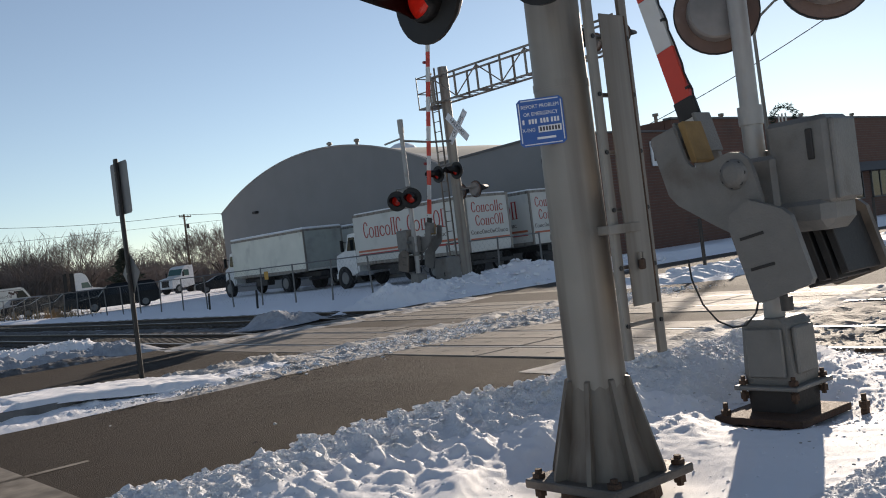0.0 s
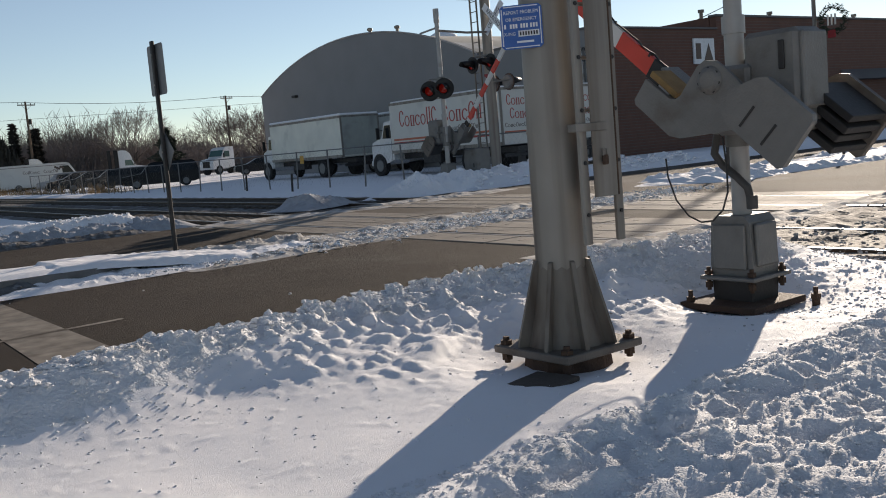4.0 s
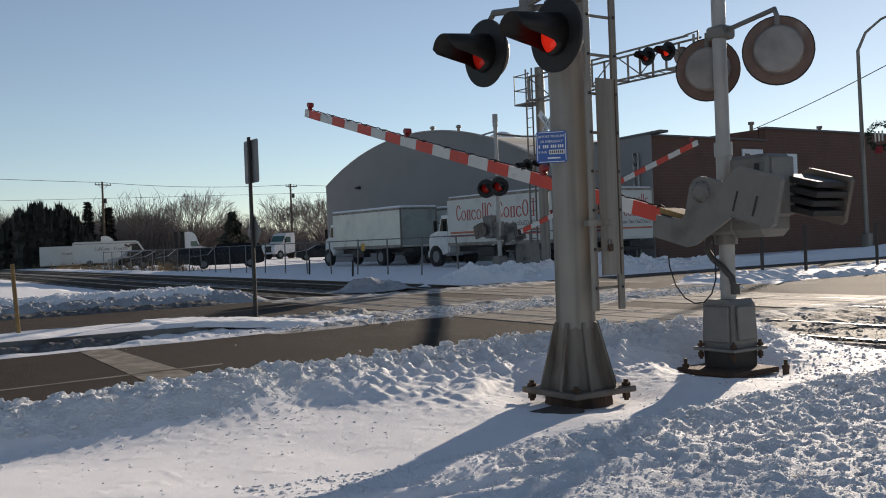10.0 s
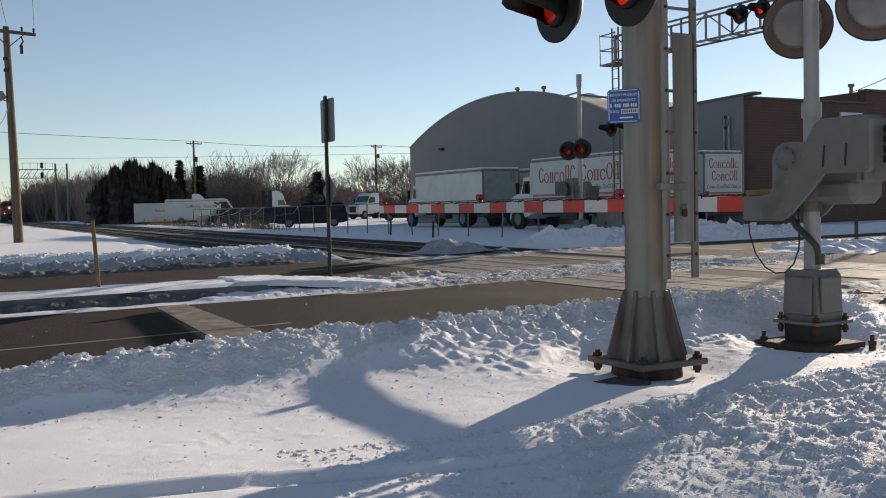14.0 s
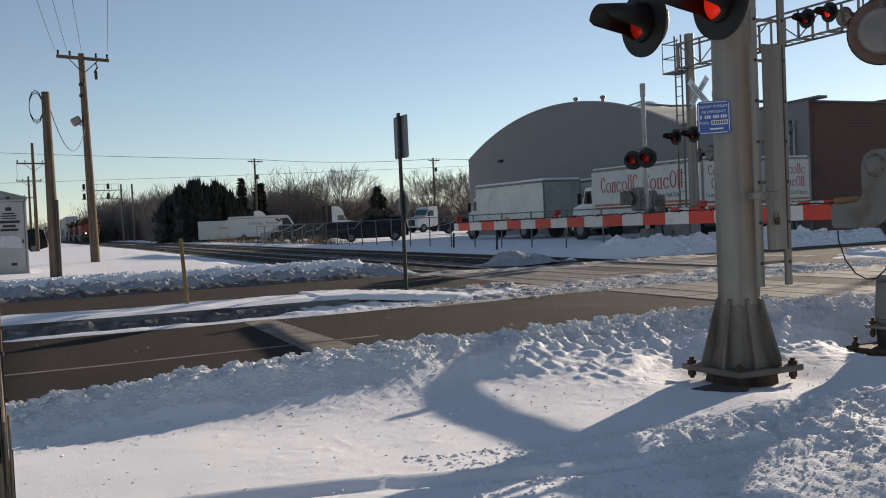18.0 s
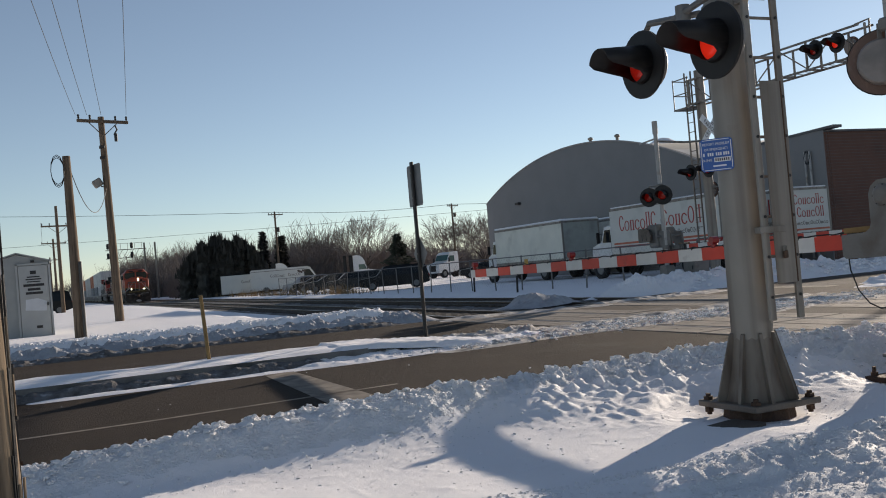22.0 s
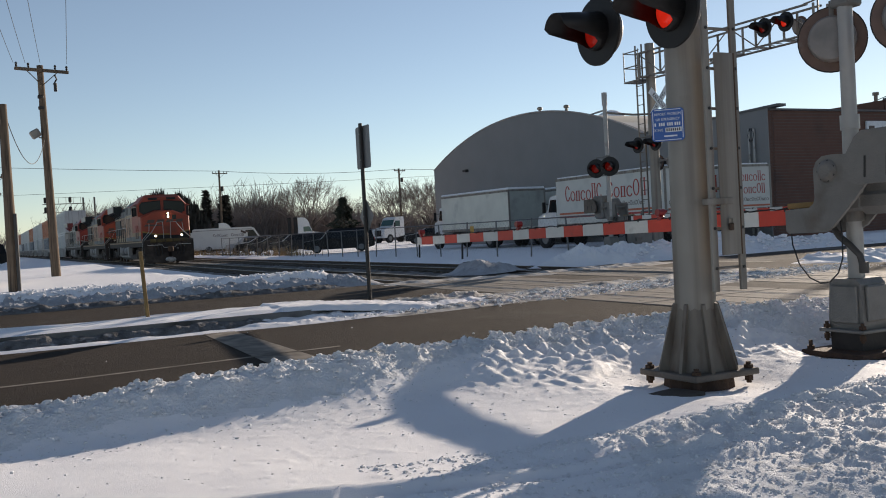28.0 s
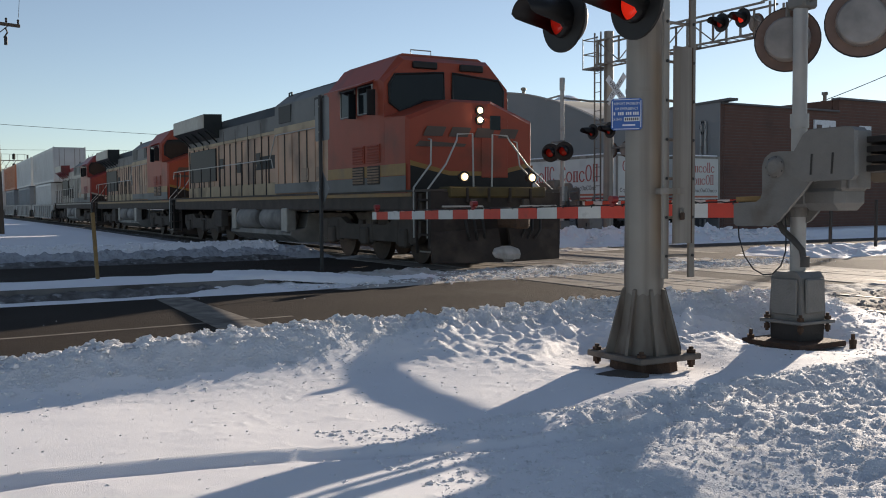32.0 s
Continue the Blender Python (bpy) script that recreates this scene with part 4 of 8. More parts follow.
def arch_building():
    X, y0, y1, yr = 34.0, 39.4, 65.4, 30.45
    e, top, flat = 5.97, 8.72, 6.20
    ctr, half = (y0 + y1) / 2, (y1 - y0) / 2
    rise = top - e
    R = (half * half + rise * rise) / (2 * rise)
    arc = [(ctr + half * k / 24, e + math.sqrt(max(0, R * R - (half * k / 24) ** 2)) - (R - rise)) for k in range(-24, 25)]
    ob = thing("arched_warehouse", None, None, pose(0, 0, 0), "grey stuccoed warehouse with an arched barrel roof and flat side wing", "building")
    m = M().prism([(y0, -0.3)] + arc + [(y1, -0.3)], X, X + 0.4, "x")
    part("front_wall", m, GREY_BLDG, ob, "smooth grey arched gable wall")
    part("side_wall", M().prism([(yr, -0.3), (yr, flat), (y0 - 0.003, flat - 0.25), (y0 - 0.003, -0.3)], X, X + 0.4, "x"), GREY_BLDG, ob)
    part("back_wall", M().box((64, (y0 + y1) / 2, 2.7), (0.4, y1 - y0, 6)), GREY_BLDG, ob)
    part("far_wall", M().box((49.2, y1 + 0.2, 2.7), (29.6, 0.4, 6.2)), GREY_BLDG, ob)
    rf = M()
    rf.sheet([[(x, y, z - 0.25) for y, z in arc] for x in (X + 0.42, 64)])
    part("roof", rf, ROOF_TAN, ob, "barrel roof with patches of snow")
    fr = M().box((49, (yr + y0) / 2, flat - 0.5), (29, y0 - yr - 0.2, 0.2))
    part("roof", fr, ROOF_TAN, ob, "flat roof of the side wing")
    tr = M()
    tr.tube([(X - 0.02, y, z + 0.02) for y, z in arc], 0.045, 6)
    part("roof_edge", tr, EDGE_METAL, ob, "pale metal roof edge")
    part("roof_edge", M().prism([(yr - 0.7, flat), (yr - 0.7, flat + 0.12), (y0, flat - 0.13), (y0, flat - 0.25)], X - 0.06, X + 0.5, "x"), TRIM_DARK, ob)
    for y, z in ((53.5, 8.32), (50.3, 8.02)):
        v = M().cyl((X + 2.5, y, z - 0.4), (X + 2.5, y, z + 0.98), 0.11, n=10)
        v.lathe([(0, 0.12), (0.04, 0.19), (0.16, 0.19), (0.22, 0.08)], (X + 2.5, y, z + 0.95), (0, 0, 1), 10)
        part("roof_vent", v, GALV, ob)
    v = M().lathe([(0, 1.15), (0.35, 1.15), (0.6, 0.95), (0.85, 0.5), (0.95, 0.05)], (X + 8, 52.6, 8.25), (0, 0, 1), 16)
    part("roof_vent", v, SNOW, ob, "domed roof ventilator capped with snow")
    lamp = M().box((X - 0.12, 60.0, 5.55), (0.3, 0.5, 0.18), ch=0.03)
    part("wall_lamp", lamp, DARK_STEEL, ob)
    pp = M()
    for y in (31.55, 31.25):
        pp.cyl((X - 0.12, y, 0.2), (X - 0.12, y, 5.3), 0.055, n=8)
    part("conduit", pp, ALU_PAINT, ob, "grey service pipes on the wall")
    lp = M()
    for k in range(4):
        lp.tube([(X - 0.16, 31.4 + (0.14 + 0.02 * k) * math.cos(q / 10 * 2 * math.pi), 5.0 + (0.26 + 0.03 * k) * math.sin(q / 10 * 2 * math.pi)) for q in range(11)], 0.010, 5)
    part("cable_coil", lp, CABLE, ob)
    part("meter_box", M().box((X - 0.15, 32.2, 1.4), (0.25, 0.4, 0.6), ch=0.02), GALV, ob)
    return ob


arch_building()


def brick_building():
    ob = thing("brick_building", None, None, pose(0, 0, 0), "low brown brick commercial building with flat parapet roof", "building")
    part("wall", M().box((38.5, 30.65, 2.9), (8.9, 0.4, 6.4)), BRICK, ob, "brown brick front wall")
    part("wall", M().box((69.0, 30.65, 3.25), (52.1, 0.4, 7.06)), BRICK, ob, "taller brown brick front wall")
    part("wall", M().box((43.15, 34.2, 3.25), (0.4, 6.6, 7.05)), BRICK, ob)
    part("wall", M().box((95.3, 40, 3.25), (0.4, 18, 7.05)), BRICK, ob)
    part("wall", M().box((65, 49.2, 3.0), (60.2, 0.4, 6.5)), BRICK, ob)
    part("roof", M().box((69.2, 39.9, 6.3), (51.6, 18, 0.2)), ROOF_TAN, ob)
    part("coping", M().box((38.5, 30.61, 6.13), (8.85, 0.55, 0.1), ch=0.02), TRIM_DARK, ob)
    part("coping", M().box((69.0, 30.61, 6.81), (52.3, 0.55, 0.12), ch=0.02), TRIM_DARK, ob)
    for x in (43.8, 50.2, 59.5, 66.5, 74, 82):
        v = M().cyl((x, 32, 6.5), (x, 32, 7.25), 0.10, n=8)
        v.cyl((x, 32, 7.2), (x, 32, 7.36), 0.17, n=8)
        part("roof_vent", v, GALV, ob)
    for x in (62.3, 66.1, 73, 78):
        part("window", M().box((x, 30.42, 2.2), (2.4, 0.08, 1.7)), GLASS_DARK, ob, "dark shop window")
        f = M()
        for dx in (-1.24, 0, 1.24):
            f.box((x + dx, 30.40, 2.2), (0.08, 0.14, 1.86))
        for dz in (-0.9, 0.9):
            f.box((x, 30.40, 2.2 + dz), (2.56, 0.14, 0.08))
        part("window_frame", f, TRIM_DARK, ob)
    part("awning", M().prism([(29.45, 3.1), (30.44, 3.75), (30.44, 3.1)], 55, 70, "x"), TRIM_DARK, ob, "dark fascia above the shop front")
    s = part("wall_sign", M().box((41.7, 30.38, 4.95), (1.7, 0.1, 1.3), ch=0.01), SIGN_WHITE, ob, "white wall sign with dark shapes")
    part("sign_shape", M().prism([(41.65, 4.45), (42.4, 4.45), (42.05, 5.35)], 30.31, 30.325, "y"), LOGO_BROWN, s)
    part("sign_shape", M().box((41.2, 30.32, 4.95), (0.4, 0.02, 0.8)), LOGO_BROWN, s)
    part("wall_sign", M().box((45.1, 30.39, 4.75), (0.95, 0.08, 1.35), ch=0.01), SIGN_WHITE, ob, "plain white wall panel")
    cl = M()
    for row in range(40):
        cl.box((38.5, 30.442, 0.1 + row * 0.15), (8.8, 0.008, 0.012))
        cl.box((69.0, 30.442, 0.1 + row * 0.165), (52.0, 0.008, 0.012))
    tagged(part("brickwork", cl, TRIM_DARK, ob), "mortar lines of the brickwork", kind="stuff")
    return ob


brick_building()
bg = thing("brick_building", None, None, pose(0, 0, 0), "distant low commercial building beyond the street", "building")
part("wall", M().box((150, 40, 3.5), (60, 20, 7.4), ch=0.05), BRICK, bg)
part("roof", M().box((150, 40, 7.3), (60.6, 20.6, 0.3)), TRIM_DARK, bg)

# ---------------------------------------------------------------- crossing equipment


def crossing_light(parent, c, face, lens, r=0.30, label="flashing light with a round black background"):
    """A round black background with a hooded lamp; face is the way in which it shines."""
    f = Vector(face).normalized() if isinstance(face, tuple) else Vector((face, 0, 0))
    side = Vector((-f.y, f.x, 0))
    c = Vector(c)
    m = M().lathe([(-0.012, r), (0.012, r), (0.014, r - 0.02)], c, f, 32)
    bk = part("light_background", m, BLACK_PAINT, parent, label, smooth=True)
    part("background_back", M().lathe([(-0.0165, 0.02), (-0.0165, r - 0.012), (-0.0125, r - 0.010)], c, f, 32), RIM_BACK, bk, "brown weathered steel back")
    hs = M().lathe([(-0.12, 0.05), (-0.115, 0.19), (-0.10, 0.205), (-0.013, 0.215)], c, f, 24)
    part("housing", hs, DISC_BACK, bk, smooth=True)
    # hood: open tube, longer above
    v, fs, n = [], [], 24
    for ring, (d0, rr) in enumerate(((0.0, 0.165), (1.0, 0.145))):
        for k in range(n + 1):
            q = 2 * math.pi * k / n
            up = math.cos(q)
            u = min(1, max(0, (up + 0.70) / 0.9))
            ln = 0.07 + 0.36 * u * u * (3 - 2 * u) if ring else 0.0
            v.append(c + f * (0.014 + ln) + side * (math.sin(q) * rr) + Vector((0, 0, math.cos(q) * rr - 0.04 * ln)))
    for k in range(n):
        fs.append((k, k + 1, n + 2 + k, n + 1 + k))
    hd = part("hood", M().add(v, fs), BLACK_PAINT, bk, smooth=True)
    so = hd.modifiers.new("thick", "SOLIDIFY")
    so.thickness = 0.006
    part("lens", M().lathe([(0.015, 0.152), (0.03, 0.14), (0.045, 0.09), (0.05, 0.01)], c, f, 24), lens, bk, "red lens", smooth=True)
    return bk


def bolt(m, x, y, z, r=0.028, h=0.10):
    m.cyl((x, y, z - 0.12), (x, y, z + h * 0.95), r * 0.75, n=8)
    m.cyl((x, y, z), (x, y, z + h * 0.5), r * 1.5, n=6)
    m.cyl((x, y, z - 0.10), (x, y, z - 0.055), r * 1.35, n=6)


def emergency_sign(pole):
    rot = Matrix.Translation((-0.209, -0.017, 2.023)) @ Matrix.Rotation(radians(-46), 4, "Z") @ Matrix.Diagonal((0.92, 1, 0.84, 1))
    w, h = 0.27, 0.305
    m = M().prism([(-w / 2 + .02, -h / 2), (w / 2 - .02, -h / 2), (w / 2, -h / 2 + .02), (w / 2, h / 2 - .02), (w / 2 - .02, h / 2), (-w / 2 + .02, h / 2), (-w / 2, h / 2 - .02), (-w / 2, -h / 2 + .02)], -0.001, 0.002, "y")
    s = part("emergency_sign", m, BLUE_SIGN, pole, "small blue emergency notice with white lettering")
    s.matrix_local = rot
    b = M()
    t = 0.006
    for zz in (-h / 2 + .012, h / 2 - .012):
        b.box((0, -0.003, zz), (w - .05, 0.003, t))
    for xx in (-w / 2 + .012, w / 2 - .012):
        b.box((xx, -0.003, 0), (t, 0.003, h - .05))
    part("border", b, SIGN_WHITE, s)
    lettering("lettering", "REPORT PROBLEM", 0.034, SIGN_WHITE, s, Matrix.Translation((0, -0.004, 0.100)) @ pose(0, 0, 0, 90), squeeze=0.80)
    lettering("lettering", "OR EMERGENCY", 0.034, SIGN_WHITE, s, Matrix.Translation((0, -0.004, 0.052)) @ pose(0, 0, 0, 90), squeeze=0.80)
    for k, xx in enumerate((-0.105, -0.068, -0.050, -0.032, 0.0, 0.018, 0.036, 0.062, 0.080, 0.098)):
        part("number_bar", M().box((xx, -0.004, 0.006), (0.012, 0.003, 0.030)), SIGN_WHITE, s)
    lettering("lettering", "X-ING", 0.034, SIGN_WHITE, s, Matrix.Translation((-0.078, -0.004, -0.048)) @ pose(0, 0, 0, 90), squeeze=0.8)
    pl = part("number_plate_panel", M().box((0.045, -0.004, -0.048), (0.135, 0.003, 0.042)), SIGN_WHITE, s, "white panel with black bars")
    for k in range(7):
        part("number_bar", M().box((-0.008 + 0.0175 * k, -0.0068, -0.048), (0.010, 0.002, 0.026)), INK, s)
    part("number_bar", M().box((0.02, -0.004, -0.105), (0.11, 0.003, 0.014)), SIGN_WHITE, s)
    return s


def cantilever_pole():
    ob = thing("cantilever_signal_pole", None, None, pose(4.33, 3.5, -0.05), "thick grey steel signal pole on a bolted base plate", "signal pole")
    part("pole", M().lathe([(0.03, 0.165), (2.2, 0.152), (2.2, 0.155), (2.24, 0.155), (2.24, 0.15), (7.0, 0.135)], (0, 0, 0), (0, 0, 1), 32), GALV, ob, smooth=True)
    for k in range(8):
        a = math.pi / 4 * k + math.pi / 8
        d = Vector((math.cos(a), math.sin(a), 0))
        n = Vector((-d.y, d.x, 0)) * 0.013
        tri = [d * 0.15 + Vector((0, 0, 0.075)), d * 0.325 + Vector((0, 0, 0.075)), d * 0.32 + Vector((0, 0, 0.11)), d * 0.185 + Vector((0, 0, 0.60)), d * 0.15 + Vector((0, 0, 0.61))]
        vs = [p + n for p in tri] + [p - n for p in tri]
        part("gusset", M().add(vs, [(0, 1, 2, 3, 4), (9, 8, 7, 6, 5)] + [(i, (i + 1) % 5, 5 + (i + 1) % 5, 5 + i) for i in range(5)]), GUSSET, ob)
    # added dark cone that stands in for the shade between the fins
    part("base_skirt", M().lathe([(0.078, 0.262), (0.30, 0.205), (0.585, 0.160)], (0, 0, 0), (0, 0, 1), 16), GUSSET, ob, "dark cone added in place of the shade between the gussets", smooth=True)
    part("base_plate", M().box((0, 0, 0.055), (0.66, 0.66, 0.05), ch=0.008), BASE_STEEL, ob, "thick grey steel base plate")
    part("grout_block", M().cyl((0, 0, -0.20), (0, 0, 0.03), 0.30, 0.27, n=14), RUST, ob, "dark rusty packing under the plate")
    part("cover_plate", M().box((-0.56, -0.30, -0.035), (0.46, 0.30, 0.03), Matrix.Rotation(radians(12), 4, "Z"), 0.006), UNDER, ob, "dark flat cover plate in the snow")
    for x in (-0.27, 0.27):
        for y in (-0.27, 0.27):
            m = M()
            bolt(m, x, y, 0.082, 0.027, 0.05)
            part("anchor_bolt", m, RUST, ob)
    part("footing", M().cyl((0, 0, -0.30), (0, 0, -0.09), 0.55, n=20), KERB, ob, "round concrete footing")
    # ladder with its locked guard plate
    for x in (-0.02, 0.266):
        part("ladder_rail", M().box((x, -0.262, 3.65), (0.062, 0.030, 5.90), ch=0.005), GALV, ob)
    for k in range(19):
        z = 0.88 + 0.31 * k
        part("ladder_rung", M().cyl((-0.04, -0.252, z), (0.286, -0.252, z), 0.012, n=6), GALV, ob)
        part("bolt_head", M().cyl((-0.02, -0.285, z), (-0.02, -0.275, z), 0.013, n=6), DARK_STEEL, ob)
        part("bolt_head", M().cyl((0.266, -0.285, z), (0.266, -0.275, z), 0.013, n=6), DARK_STEEL, ob)
    part("ladder_guard", M().box((0.132, -0.292, 1.765), (0.200, 0.010, 1.57), ch=0.003), GALV, ob, "flat steel climbing guard")
    part("guard_edge", M().box((0.240, -0.286, 1.765), (0.012, 0.024, 1.57), ch=0.003), RUST, ob, "rust-streaked guard edge")
    lk = part("padlock", M().box((0.12, -0.312, 1.20), (0.045, 0.026, 0.060), ch=0.008), RUST, ob)
    part("shackle", M().tube([(0.105, -0.312, 1.225), (0.105, -0.312, 1.262), (0.135, -0.312, 1.262), (0.135, -0.312, 1.225)], 0.006, 6), GALV, lk)
    for z in (1.40, 3.2, 5.0):
        part("ladder_bracket", M().box((0.02, -0.305, z), (0.26, 0.008, 0.050), ch=0.003), GALV, ob)
        part("ladder_bracket", M().box((0.0, -0.205, z), (0.05, 0.13, 0.050), ch=0.005), GALV, ob)
    part("conduit_strap", M().lathe([(1.385, 0.161), (1.415, 0.161)], (0, 0, 0), (0, 0, 1), 28), GALV, ob)
    emergency_sign(ob)
    # pair of lights towards the traffic
    br = M().tube([(0, 0.0, 3.13), (-0.20, 0.05, 3.16), (-0.30, 0.20, 3.16), (-0.28, 0.58, 3.22), (-0.28, 0.64, 3.16), (-0.28, 0.64, 2.98)], 0.028, 8)
    br.tube([(-0.30, 0.25, 3.16), (-0.34, -0.31, 3.22), (-0.35, -0.36, 3.14), (-0.35, -0.36, 2.98)], 0.028, 8)
    br.cyl((-0.30, 0.12, 3.10), (-0.30, 0.12, 3.24), 0.06, n=10)
    part("light_bracket", br, CAST_GREY, ob, smooth=True)
    part("clamp", M().lathe([(3.08, 0.165), (3.22, 0.165)], (0, 0, 0), (0, 0, 1), 24), CAST_GREY, ob)
    crossing_light(ob, (-0.34, 0.64, 2.885), -1, LENS_HALF, 0.285)
    crossing_light(ob, (-0.42, -0.36, 2.835), -1, LENS_LIT, 0.285)
    return ob


cantilever_pole()


def gate_arm(gate, length, lamps):
    """The part of the gate that turns: bracket plates, counterweights, striped arm and its lamps."""
    poly = [(0.15, 0.02), (0.12, 0.09), (0.05, 0.135), (-0.05, 0.14), (-0.20, 0.13), (-0.34, 0.10), (-0.40, -0.12), (-0.28, -0.25), (-0.03, -0.49), (0.06, -0.535), (0.46, -0.535), (0.49, -0.51), (0.49, -0.32), (0.22, -0.31), (0.17, -0.28), (0.15, -0.23)]
    arm = part("swing_bracket", M().prism(poly, -0.020, 0.015, "x"), CAST_GREY, gate, "grey cast swing bracket of the gate arm")
    part("swing_plate", M().prism(poly, 0.42, 0.45, "x"), CAST_GREY, arm)
    hub = M().lathe([(-0.06, 0.05), (-0.06, 0.06), (-0.03, 0.10), (0.0, 0.11)], (0, 0, 0), (1, 0, 0), 20)
    hub.cyl((-0.02, 0, 0), (0.94, 0, 0), 0.035, n=12)
    part("hub", hub, CAST_GREY, arm, smooth=True)
    for k in range(7):
        q = 2 * math.pi * k / 7
        part("bolt_head", M().cyl((-0.038, 0.085 * math.cos(q), 0.085 * math.sin(q)), (-0.02, 0.085 * math.cos(q), 0.085 * math.sin(q)), 0.013, n=6), DARK_STEEL, arm)
    cw = [(-0.20, 0.06), (-0.34, 0.26), (-0.40, 0.30), (-0.815, 0.295), (-0.845, 0.265), (-0.855, -0.11), (-0.825, -0.145), (-0.33, -0.145), (-0.24, -0.10)]
    # the far plate is coloured darker to stand for its shade
    for x0, x1 in ((-0.075, -0.022), (0.93, 0.98)):
        part("counterweight", M().prism(cw, x0, x1, "x"), CAST_GREY if x0 < 0 else BASE_STEEL, arm, "flat steel counterweight plate")
        for yy in (-0.43, -0.64):
            sl = M().box((x0 - 0.004 if x0 < 0 else x1 + 0.004, yy, 0.0), (0.006, 0.020, 0.18), Matrix.Rotation(radians(4), 4, "X"), 0.008)
            part("slot", sl, DARK_STEEL, arm)
    for k in range(4):
        part("weight_bar", M().box((0.70, -0.62 - 0.02 * (k % 2), 0.22 - 0.085 * k), (0.455, 0.40, 0.055), ch=0.006), DARK_STEEL, arm, "dark rusty weight bar bolted between the plates")
    x, z = 0.34, -0.385
    ch = M().box((x, 0.44, -0.295), (0.20, 0.30, 0.025), ch=0.004)
    ch.box((x, 0.44, -0.475), (0.20, 0.30, 0.025), ch=0.004)
    ch.box((x + 0.06, 0.40, -0.385), (0.02, 0.36, 0.17), ch=0.004)
    part("arm_sleeve", M().box((x, 0.66, z), (0.062, 0.15, 0.165), ch=0.006), DARK_STEEL, arm, "dark steel sleeve at the root of the arm")
    part("arm_socket", ch, CAST_GREY, arm)
    part("wooden_block", M().box((0.14, 0.36, -0.282), (0.22, 0.30, 0.05), ch=0.006), STAKE, arm, "pale wooden packing block")
    # striped arm, alternating from the tip inwards
    y1, k = length, 0
    while y1 > 0.50:
        y0 = max(0.46, y1 - (0.167 if k == 0 else 0.423))
        ha, hb = (0.150 - 0.02 * (v / length) for v in (y0, y1))
        vs = [(x + sx * 0.022, y, z + sz * h / 2) for y, h in ((y0 + 0.003, ha), (y1, hb)) for sx in (-1, 1) for sz in (-1, 1)]
        part("arm_stripe", M().add(vs, [(0, 1, 3, 2), (4, 6, 7, 5), (0, 4, 5, 1), (2, 3, 7, 6), (0, 2, 6, 4), (1, 5, 7, 3)]), RED_SHEET if k % 2 else WHITE_SHEET, arm)
        y1, k = y0, k + 1
    for j in range(5):
        y0, y1 = 0.5 + (length - 0.6) * j / 5, 0.5 + (length - 0.6) * (j + 1) / 5
        wv = M().tube([(x, y0 + (y1 - y0) * q / 24, z + 0.086 - 0.010 * j / 5 + 0.010 * math.sin(q * 1.9 + j) * math.sin(q * 0.37)) for q in range(25)], 0.008, 5)
        part("arm_wire", wv, CABLE, arm)
    for j in range(int((length - 1.0) / 0.55)):
        part("wire_clip", M().box((x, 0.8 + 0.55 * j, z + 0.072), (0.05, 0.02, 0.03)), CABLE, arm)
    for y in lamps:
        z = -0.32
        lm = M().box((x, y, z + 0.02), (0.06, 0.07, 0.05), ch=0.008)
        lm.lathe([(-0.045, 0.042), (0.045, 0.042)], (x, y, z + 0.085), (1, 0, 0), 14)
        part("arm_lamp", lm, SIGNAL_RED_CASE, arm, "small red gate lamp", smooth=True)
    return arm


